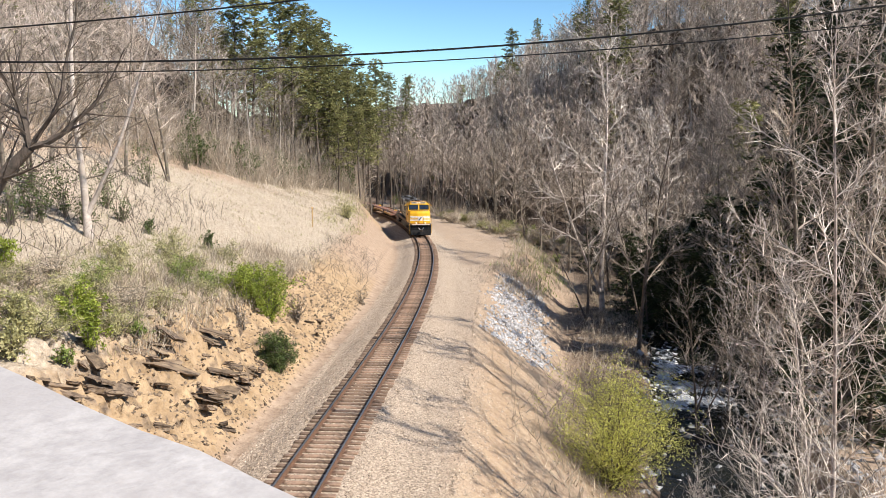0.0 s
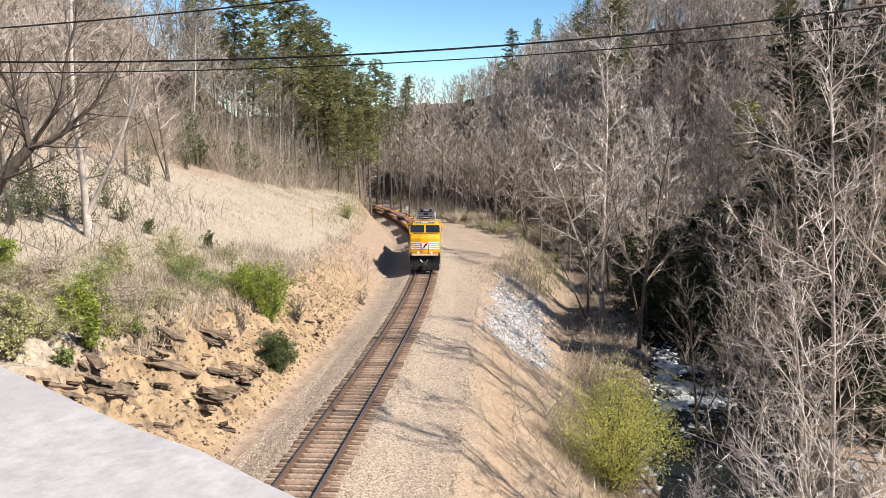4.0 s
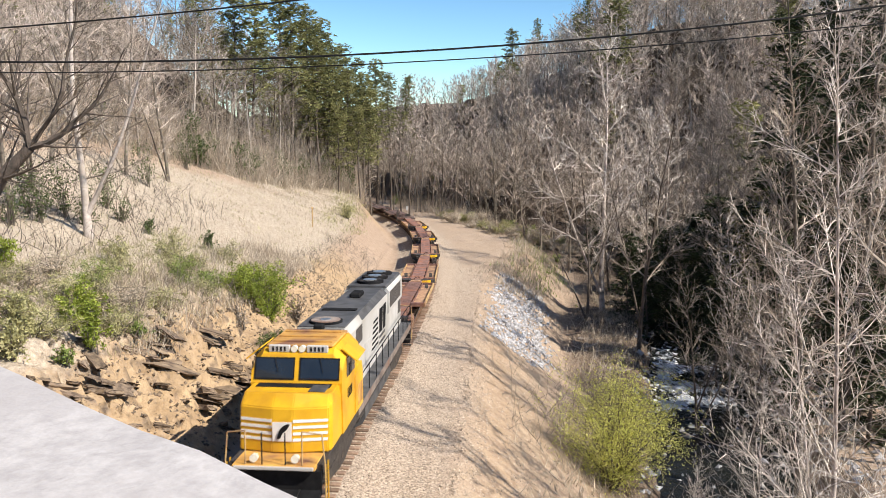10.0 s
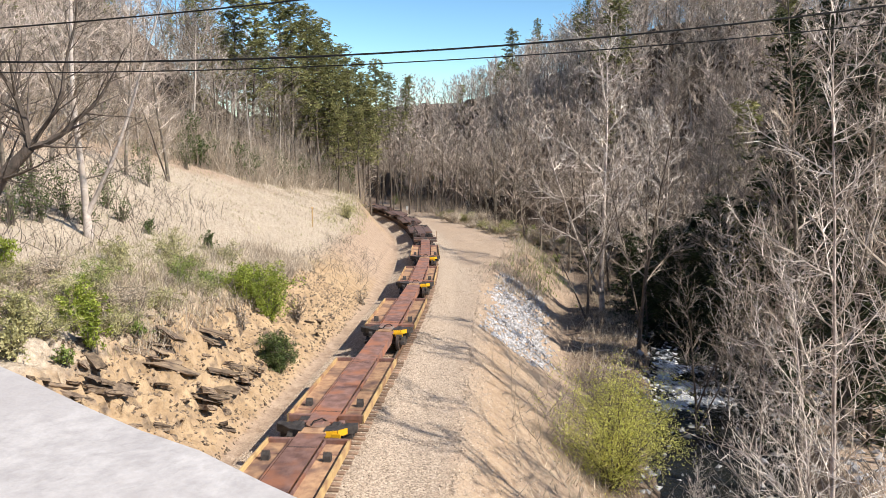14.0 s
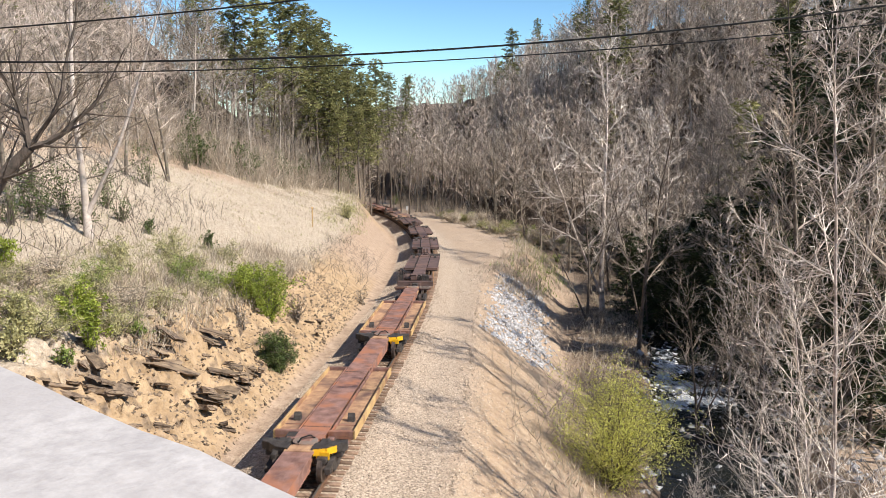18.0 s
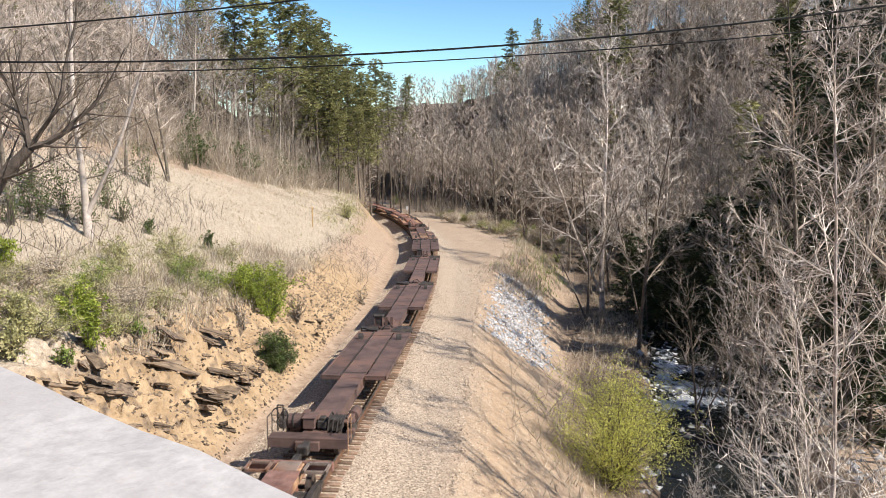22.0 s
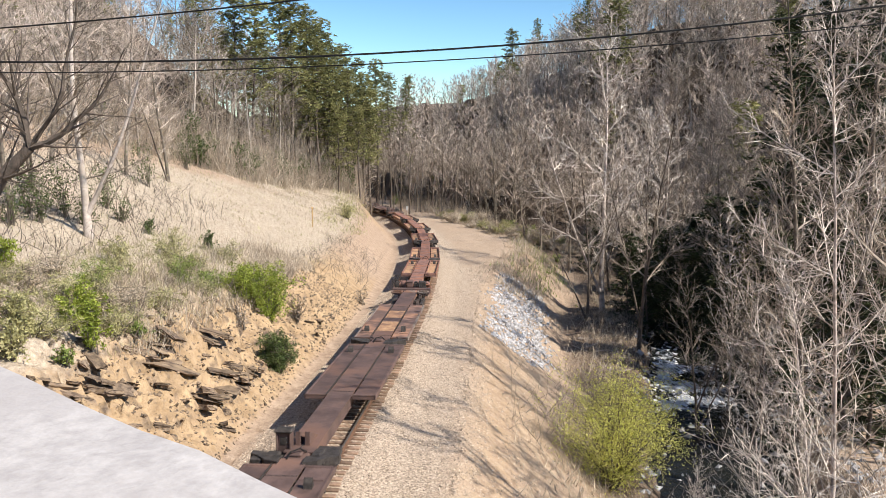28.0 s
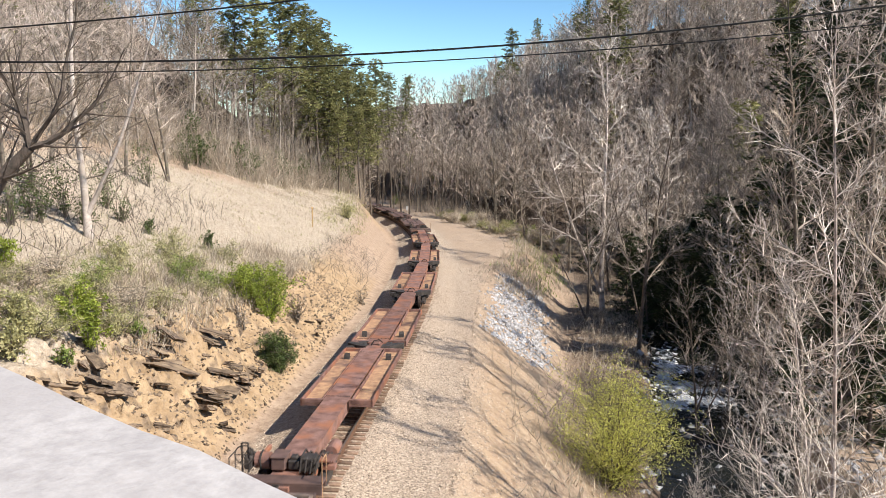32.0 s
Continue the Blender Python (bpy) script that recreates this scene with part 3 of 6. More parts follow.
def grow_tree(seed, h, r, branches=24, twigs=3, fine=3, spread=0.5, first=0.3, lean=0.03, rise=0.8, wild=0.16, twig_r=0.012, ribbon_r=0.008, fork=0, slim=False):
    """A bare tree: trunk arrays and crown arrays. fork: leaders that leave the trunk low down; slim: branchlets as thin blades."""
    R = random.Random(seed)
    P, Q, A, B = [], [], [], []      # tubes of the crown
    p2, q2, w2 = [], [], []          # finest twigs
    TPs = []

    def limb(p0, d0, length, r0, depth, segs):
        p1, dd = p0.copy(), d0.copy()
        for k in range(segs):
            dd = (dd + Vector((R.gauss(0, wild), R.gauss(0, wild), 0.10 * rise))).normalized()
            q1 = p1 + dd * (length / segs)
            ra, rb = r0 * (1 - 0.8 * k / segs), r0 * (1 - 0.8 * (k + 1) / segs)
            if depth == 0:
                p2.append(p1.copy()), q2.append(q1.copy()), w2.append(ribbon_r)
            else:
                if slim and depth == 1:
                    p2.append(p1.copy()), q2.append(q1.copy()), w2.append(twig_r)
                else:
                    P.append(p1.copy()), Q.append(q1.copy()), A.append(ra), B.append(rb)
                for _ in range(twigs if depth == 2 else fine):
                    if R.random() < 0.65:
                        base = p1.lerp(q1, R.random())
                        ax = Vector((R.gauss(0, 1), R.gauss(0, 1), R.gauss(0, 1))).normalized()
                        limb(base, rot_about(dd, ax, R.uniform(0.35, 0.95)), length * R.uniform(0.34, 0.62), max(rb * 0.6, twig_r), depth - 1, 2 if depth == 2 and not slim else 1)
            p1 = q1

    def stem(p, d, hh, rr, n_br, lo):
        tp, nseg = [], 9
        for k in range(nseg + 1):
            tp.append(p.copy())
            d = (d + Vector((R.gauss(0, 0.05), R.gauss(0, 0.05), 0.05))).normalized()
            p = p + d * (hh / nseg)
        rad = [rr * (1 - 0.93 * (k / nseg) ** 0.9) for k in range(nseg + 1)]
        rad[0] = rr * 1.25
        TPs.append(tubes(tp[:-1], tp[1:], rad[:-1], rad[1:], 7 if rr > 0.1 else 5))
        for k in range(n_br):
            f = lo + (0.97 - lo) * ((k + R.random()) / n_br)
            i = min(int(f * nseg), nseg - 1)
            base = tp[i].lerp(tp[i + 1], f * nseg - i)
            ang = k * 2.4 + R.uniform(-0.5, 0.5)
            d0 = Vector((math.cos(ang), math.sin(ang), R.uniform(0.35, 1.0) * rise + f * 0.4)).normalized()
            length = hh * spread * (1 - 0.72 * (f - lo) / (1 - lo)) * R.uniform(0.55, 1.0) * 0.6
            limb(base, d0, length, max(rad[i] * 0.45, twig_r * 1.5), 2, 4)
        return tp

    d = Vector((R.uniform(-lean, lean), R.uniform(-lean, lean), 1)).normalized()
    tp = stem(Vector((0, 0, -0.4)), d, h, r, branches, first)
    for k in range(fork):
        a = R.uniform(0, 6.28)
        i = R.randrange(0, 4)
        stem(tp[i].copy(), Vector((math.cos(a) * 0.5, math.sin(a) * 0.5, 1)).normalized(), h * R.uniform(0.6, 0.85), r * 0.6, int(branches * 0.7), 0.25)
    TV, TF = join([t[0] for t in TPs], [tri(t)[1] for t in TPs])
    parts_v = [tri(tubes(P, Q, A, B, 3))]
    if p2:
        parts_v.append(ribbons(p2, q2, w2))
    CV, CF = join([a for a, _ in parts_v], [b for _, b in parts_v])
    return (TV, TF), (CV, CF)


def grow_limb(R, sink, p, d, length, r, segs, up, wig, kids, depth, tw, rib):
    """A limb that sweeps upward, with side branches set round it and fine twigs on those."""
    P, Q, A, B, p2, q2, w2 = sink
    side = R.uniform(0, 6.28)
    for k in range(segs):
        d = (d + Vector((R.gauss(0, wig), R.gauss(0, wig), up + R.gauss(0, wig * 0.6)))).normalized()
        q = p + d * (length / segs)
        f0, f1 = 1 - 0.85 * k / segs, 1 - 0.85 * (k + 1) / segs
        P.append(p), Q.append(q), A.append(r * f0), B.append(r * f1)
        for j in range(kids):
            side += 2.4 + R.gauss(0, 0.5)
            a = d.orthogonal().normalized()
            a = rot_about(a, d, side)
            ang = R.uniform(0.45, 0.95)
            nd = (d * math.cos(ang) + a * math.sin(ang)).normalized()
            at = p.lerp(q, R.random())
            if depth == 1:
                e = at + nd * length * R.uniform(0.25, 0.6) + Vector((0, 0, up * 0.4))
                p2.append(at), q2.append(e), w2.append(rib)
            else:
                grow_limb(R, sink, at, nd, length * (0.55 - 0.35 * (k + R.random()) / segs) * R.uniform(0.55, 1.0), max(r * f1 * 0.5, tw), 3, up * 0.7, wig, kids, depth - 1, tw, rib)
        p = q


def arching_tree(seed, h, r, limbs=42, reach=0.42, lo=0.04, el=(0.35, 0.9), up=0.10, wig=0.10, tw=0.012, rib=0.009, leaders=0, kids=2):
    """A bare tree with long limbs that leave the trunk low down and sweep up: trunk and crown arrays."""
    R = random.Random(seed)
    sink = tuple([] for _ in range(7))
    trunks = []

    def stem(p, d, hh, rr, n, lo):
        pts, ns = [], 12
        for k in range(ns + 1):
            pts.append(p.copy())
            d = (d + Vector((R.gauss(0, 0.035), R.gauss(0, 0.035), 0.06))).normalized()
            p = p + d * (hh / ns)
        rad = [rr * (1 - 0.9 * (k / ns) ** 0.85) for k in range(ns + 1)]
        rad[0] *= 1.3
        trunks.append(tri(tubes(pts[:-1], pts[1:], rad[:-1], rad[1:], 8)))
        for k in range(n):
            f = lo + (0.98 - lo) * (k + R.random()) / n
            i = min(int(f * ns), ns - 1)
            base = pts[i].lerp(pts[i + 1], f * ns - i)
            a, e = k * 2.4 + R.uniform(-0.6, 0.6), R.uniform(*el)
            length = hh * reach * (1 - 0.75 * f) * R.uniform(0.5, 1.0)
            grow_limb(R, sink, base, Vector((math.cos(a) * math.cos(e), math.sin(a) * math.cos(e), math.sin(e))), length, max(rad[i] * R.uniform(0.28, 0.5), tw * 1.6), 6, up, wig, kids, 2, tw, rib)
        return pts

    pts = stem(Vector((0, 0, -0.5)), Vector((R.gauss(0, 0.04), R.gauss(0, 0.04), 1)).normalized(), h, r, limbs, lo)
    for k in range(leaders):
        a = R.uniform(0, 6.28)
        stem(pts[R.randrange(1, 4)].copy(), Vector((math.cos(a) * 0.55, math.sin(a) * 0.55, 1)).normalized(), h * R.uniform(0.6, 0.8), r * 0.62, int(limbs * 0.6), 0.12)
    P, Q, A, B, p2, q2, w2 = sink
    crown = [tri(tubes(P, Q, A, B, 3)), ribbons(p2, q2, w2)]
    return join([t[0] for t in trunks], [t[1] for t in trunks]), join([c[0] for c in crown], [c[1] for c in crown])


def arching_meshes(name, seeds, bark, twig, **kw):
    out = []
    for sd in seeds:
        (tv, tf), (cv, cf) = arching_tree(sd, **kw)
        out.append((geo(name + "_trunk", tv, tf, bark, True), geo(name + "_crown", cv, cf, twig)))
    return out


def tree_meshes(name, seeds, bark, twig, **kw):
    out = []
    for sd in seeds:
        (tv, tf), (cv, cf) = grow_tree(sd, **kw)
        out.append((geo(name + "_trunk", tv, tf, bark, True), geo(name + "_crown", cv, cf, twig)))
    return out


def put_tree(meshes, x, y, scale, turn_deg, label, group="", name="bare_tree", tilt=(0, 0), z=None, stretch=1.0):
    t = thing(name, Matrix.LocRotScale((x, y, ground_at(x, y) if z is None else z), Euler((radians(tilt[0]), radians(tilt[1]), radians(turn_deg))), (scale, scale, scale * stretch)), label, "tree", group)
    part("trunk", meshes[0], None, t)
    part("crown", meshes[1], None, t)
    return t


def pine_arrays(seed, h, r, first=0.45, width=3.2, limbs=34, tufts=7, blades=9, blade=0.5):
    """A pine: bark arrays, and needle arrays of many small sprays."""
    R = random.Random(seed)
    tp = [Vector((0.15 * math.sin(k * 0.7 + seed), 0.15 * math.cos(k * 0.9 + seed), h * k / 8 - 0.3)) for k in range(9)]
    rad = [r * (1 - 0.9 * k / 8) for k in range(9)]
    P, Q, A, B = list(tp[:-1]), list(tp[1:]), rad[:-1], rad[1:]
    LV = []
    for k in range(limbs):
        f = first + (1 - first) * (k + R.random()) / limbs
        i = min(int(f * 8), 7)
        base = tp[i].lerp(tp[i + 1], f * 8 - i)
        ang = R.uniform(0, 6.28)
        length = width * (1.05 - 0.8 * (f - first) / (1 - first)) * R.uniform(0.45, 1.05)
        d = Vector((math.cos(ang), math.sin(ang), R.uniform(-0.12, 0.35))).normalized()
        e = base + d * length
        P.append(base), Q.append(e), A.append(r * 0.22), B.append(0.01)
        for j in range(tufts):
            c = base.lerp(e, R.uniform(0.2, 1.05)) + Vector((R.gauss(0, 0.36), R.gauss(0, 0.36), R.gauss(0, 0.22)))
            for _ in range(blades):
                a2, el = R.uniform(0, 6.28), R.uniform(-0.5, 0.8)
                dd = Vector((math.cos(a2) * math.cos(el), math.sin(a2) * math.cos(el), math.sin(el)))
                side = dd.cross(Vector((R.gauss(0, 1), R.gauss(0, 1), R.gauss(0, 1)))).normalized() * R.uniform(0.12, 0.2) * blade
                LV.extend([c - side, c + side, c + dd * R.uniform(0.7, 1.3) * blade])
    return tri(tubes(P, Q, A, B, 5)), (np.array(LV), np.arange(len(LV)).reshape(-1, 3))


def pine_meshes(*a, leaf=None, **kw):
    (tv, tf), (cv, cf) = pine_arrays(*a, **kw)
    return geo("pine_trunk", tv, tf, BARK_DARK, True), geo("pine_crown", cv, cf, leaf or NEEDLE)


def sky_limit(px):
    """Height in the view up to which the woods may reach, by direction."""
    return float(np.interp(px, [0, 530, 548, 600, 650, 700, 790, 830, 880, 930, 980, 1020, 1060, 1568], [-400, -120, 8, 72, 106, 120, 140, 122, 100, 72, 45, 10, -60, -400]))


def fit_height(x, y, z, h, extra=0.0):
    """Scale that keeps a tree of height h below the skyline."""
    px = 784 + 1452.6 * x / y
    top = EYE[2] + (280 - sky_limit(px) + extra) / 1452.6 * y
    return (top - z) / h


FOREST = tree_meshes("wood", range(11, 19), BARK, TWIG, h=17, r=0.17, branches=24, twigs=5, fine=5, spread=0.48, first=0.36, twig_r=0.024, ribbon_r=0.017, slim=True)
LIGHTER = tree_meshes("light", range(31, 35), BARK_PALE, TWIG, h=17, r=0.19, branches=26, twigs=5, fine=5, spread=0.62, first=0.34, wild=0.25, twig_r=0.024, ribbon_r=0.016, slim=True)
PINES = [pine_meshes(51, 17, 0.2, 0.40, 3.6, 58, 9, 11, 0.34), pine_meshes(52, 16, 0.18, 0.26, 3.8, 62, 9, 11, 0.34), pine_meshes(53, 18, 0.22, 0.48, 3.4, 54, 9, 11, 0.34)]

HEMLOCKS = [pine_meshes(61, 15, 0.2, 0.04, 4.2, 62, 8, 10, 0.5, leaf=HEMLOCK_SHADE_LEAF), pine_meshes(62, 14, 0.18, 0.03, 4.6, 66, 8, 9, 0.52, leaf=HEMLOCK_SHADE_LEAF)]
TALL_HEMLOCKS = [pine_meshes(63, 22, 0.24, 0.06, 4.6, 120, 10, 10, 0.36, leaf=HEMLOCK_SHADE_LEAF), pine_meshes(64, 20, 0.22, 0.05, 4.8, 120, 10, 10, 0.36, leaf=HEMLOCK_SHADE_LEAF)]


WIDE = 11.0


def wood_edge(s):
    return float(np.interp(s, [0, 20, 40, 55, 64, 70, 90, 105, 111, 125], [45, 37, 34, 32, 29, 24, 21, 15, 9.5, 8.5]))


def bank_at(s):
    return float(np.interp(s, [0, 20, 47, 80, 110, 150], [12.5, 14.0, 19.5, 27.0, 36.0, 48.0]))


def in_woods(x, y):
    """1 on the uphill side, 2 on the river side or beyond the bend, 0 outside."""
    s, u = line_coords(np.array([x]), np.array([y]))
    s, u = float(s[0]), float(u[0])
    if u < 0:
        return (1, s, -u) if -u > wood_edge(s) else (0, s, u)
    if (s > 116 and u > 15) or (s <= 116 and u > bank_at(s) + WIDE):
        return 2, s, u
    return 0, s, u


def plant_woods():
    R = random.Random(21)
    n = [0, 0, 0]
    for _ in range(30000):
        y = 28 + 210 * R.random() ** 1.3
        x = y * R.uniform(-0.62, 0.66)
        side, s, u = in_woods(x, y)
        want = (0, 140, 100)[side]
        if side == 0 or n[side] >= want or (side == 2 and (y < 58 or x / y > 0.37)):
            continue
        # denser at the edges of the woods
        depth = u - wood_edge(s) if side == 1 else min(abs(u - (12 if s > 116 else bank_at(s) + WIDE)), 60)
        if R.random() > math.exp(-depth / 26):
            continue
        z = ground_at(x, y)
        pine = R.random() < (0.14 if side == 1 and 62 < s < 125 else 0.10 if side == 1 else 0.035)
        sc = R.uniform(0.72, 1.2)
        lim = fit_height(x, y, z, 17)
        sc = min(sc, lim * R.uniform(0.85, 1.0))
        if sc < 0.4:
            continue
        n[side] += 1
        if pine:
            put_tree(PINES[R.randrange(3)], x, y, sc, R.uniform(0, 360), "tall dark green pine on the wooded hillside" if side == 1 else "dark green pine among bare trees", "hillside trees" if side == 1 else "valley trees", "pine_tree", z=z)
        else:
            pick = LIGHTER[R.randrange(4)] if R.random() < 0.35 else FOREST[R.randrange(8)]
            put_tree(pick, x, y, sc, R.uniform(0, 360), "bare grey tree in the hillside wood" if side == 1 else "bare grey tree in the valley wood", "hillside trees" if side == 1 else "valley trees", tilt=(R.gauss(0, 3), R.gauss(0, 3)), z=z)
    # the pines that stand out at the wood's corner and on the far ridge
    for px, y, top in ((548, 134, 8), (520, 128, -20), (575, 138, 50), (604, 142, 74), (455, 116, -30), (560, 146, 40), (630, 150, 98), (590, 152, 90), (642, 156, 150), (535, 142, 30), (615, 146, 130), (425, 118, -40), (500, 132, -15), (565, 132, 85), (584, 134, 105), (618, 138, 120), (646, 148, 130), (600, 132, 170), (636, 136, 200), (655, 152, 190), (470, 124, 40), (380, 116, -20), (402, 126, 50), (905, 215, 52), (948, 230, 44), (1032, 200, 4), (1090, 175, -18), (1380, 130, -20), (720, 260, 128), (690, 240, 125), (668, 200, 118)):
        x = (px - 784) / 1452.6 * y
        z = ground_at(x, y)
        h = EYE[2] + (280 - top) / 1452.6 * y - z
        put_tree(PINES[R.randrange(3)], x, y, max(h / 17.5, 0.4), R.uniform(0, 360), "tall dark green pine standing above the wood", "tall pines", "pine_tree", z=z)


plant_woods()


def far_woods():
    """The rest of the woods, joined: slim trees, saplings and pines behind the nearer ones."""
    R = random.Random(5)
    kinds = [grow_tree(70 + k, 15, 0.15, branches=11, twigs=3, fine=4, spread=0.55, first=0.34, twig_r=0.045, ribbon_r=0.045, slim=True) for k in range(5)]
    saps = [grow_tree(90 + k, 6, 0.04, branches=7, twigs=2, fine=3, spread=0.7, first=0.1, twig_r=0.025, ribbon_r=0.03, slim=True) for k in range(4)]
    pines = [pine_arrays(95 + k, 14, 0.17, 0.3, 3.0, limbs=20, tufts=5, blades=5, blade=0.85) for k in range(2)]
    bark_v, bark_f, twig_v, twig_f, leaf_v, leaf_f = [], [], [], [], [], []

    def add(src, x, y, z, sc, to_v, to_f):
        a = R.uniform(0, 6.28)
        c, s = math.cos(a), math.sin(a)
        v = src[0]
        to_v.append(np.stack([x + sc * (v[:, 0] * c - v[:, 1] * s), y + sc * (v[:, 0] * s + v[:, 1] * c), z + sc * v[:, 2]], 1))
        to_f.append(src[1])

    n = 0
    while n < 500:
        if n % 5 in (2, 4):
            y = R.uniform(95, 215)
            x = y * R.uniform(0.16, 0.58)
        elif n % 5 in (1, 3):
            y = R.uniform(165, 290)
            x = y * R.uniform(-0.10, 0.24)
        else:
            y = 34 + 330 * R.random() ** 1.25
            x = y * R.uniform(-0.62, 0.66)
        side, s, u = in_woods(x, y)
        if side == 0 or (side == 2 and (y < 62 or x / y > 0.6 or (x / y > 0.38 and y < 135))):
            continue
        z = ground_at(x, y)
        lim = fit_height(x, y, z, 15)
        sc = min(R.uniform(0.7, 1.25), lim * R.uniform(0.85, 1.0))
        n += 1
        if sc < 0.35:
            continue
        if R.random() < 0.06:
            t, c = pines[R.randrange(2)]
            add(t, x, y, z, sc, bark_v, bark_f)
            add(c, x, y, z, sc, leaf_v, leaf_f)
        else:
            t, c = kinds[R.randrange(5)]
            add(t, x, y, z, sc, bark_v, bark_f)
            add(c, x, y, z, sc, twig_v, twig_f)
    # full crowns along the top of the hill
    full = [grow_tree(120 + k, 15, 0.15, branches=16, twigs=4, fine=5, spread=0.62, first=0.12, twig_r=0.045, ribbon_r=0.042, slim=True) for k in range(3)]
    for k in range(400):
        y = R.uniform(115, 235) if k < 165 else R.uniform(165, 290) if k < 260 else R.uniform(165, 225)
        x = y * (R.uniform(0.08, 0.56) if k < 165 else R.uniform(-0.12, 0.11) if k < 260 else R.uniform(0.08, 0.42))
        if in_woods(x, y)[0] == 2:
            z = ground_at(x, y)
            sc = min(R.uniform(0.8, 1.25), fit_height(x, y, z, 15) * R.uniform(0.9, 1.0))
            if sc > 0.35:
                t, c = full[k % 3]
                add(t, x, y, z, sc, bark_v, bark_f)
                add(c, x, y, z, sc, twig_v, twig_f)
    for k in range(700):
        y = 34 + 200 * R.random() ** 1.3
        x = y * R.uniform(-0.6, 0.64)
        if k % 2:
            y = R.uniform(100, 240)
            x = y * R.uniform(0.1, 0.45)
        side, s, u = in_woods(x, y)
        if side and (side == 1 or (y > 58 and not (x / y > 0.38 and y < 135))):
            z = ground_at(x, y)
            sc = min(R.uniform(0.5, 1.3), fit_height(x, y, z, 6))
            if sc > 0.3:
                t, c = saps[R.randrange(4)]
                add(t, x, y, z, sc, bark_v, bark_f)
                add(c, x, y, z, sc, twig_v, twig_f)
    for name, v, f, m, label in (("woodland_stems", bark_v, bark_f, BARK, "bare grey stems of the woods behind"), ("woodland_twigs", twig_v, twig_f, TWIG_LIT, "grey-brown haze of bare twigs in the woods"), ("woodland_needles", leaf_v, leaf_f, NEEDLE, "dark green pine foliage deep in the woods")):
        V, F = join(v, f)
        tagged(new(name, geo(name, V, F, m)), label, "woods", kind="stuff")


far_woods()


# ---- single trees near the line ----
def gnarled_tree(x, y):
    """A dark leaning trunk that forks low into a few long crooked limbs."""
    R = random.Random(231)
    sink = tuple([] for _ in range(7))
    z = ground_at(x, y)
    fork = Vector((2.2, 0.0, 10.95 - z))
    trunk = [Vector((-0.9, 0.3, -0.3)), Vector((0.1, 0.1, fork.z * 0.55)), Vector((1.1, 0.0, fork.z * 0.82)), fork]
    rad = [0.34, 0.27, 0.23, 0.19]
    tv, tf = tri(tubes(trunk[:-1], trunk[1:], rad[:-1], rad[1:], 9))
    limbs = ((fork, (1.0, 0.2, 0.05), 5.2, 0.12, 0.11), (fork, (0.1, -0.1, 1.0), 6.5, 0.12, 0.05), (trunk[2], (-0.35, 0.2, 1.0), 6.0, 0.13, 0.06), (fork, (0.6, 0.3, 0.9), 6.5, 0.10, 0.05), (trunk[1], (-0.6, -0.3, 0.8), 5.0, 0.10, 0.06), (trunk[2], (0.9, -0.5, -0.05), 3.6, 0.07, 0.10), (fork, (-0.5, 0.3, 0.9), 5.5, 0.09, 0.05))
    for p, d, length, r, up in limbs:
        grow_limb(R, sink, p.copy(), Vector(d).normalized(), length, r, 8, up, 0.17, 2, 2, 0.014, 0.009)
    P, Q, A, B, p2, q2, w2 = sink
    cv, cf = join(*zip(tri(tubes(P, Q, A, B, 4)), ribbons(p2, q2, w2)))
    t = thing("bare_tree", pose(x, y, z), "gnarled dark spreading tree at the edge of the slope", "tree", "slope trees")
    part("trunk", geo("gnarled_trunk", tv, tf, BARK_DARK, True), None, t)
    part("crown", geo("gnarled_crown", cv, cf, BARK_DARK), None, t)


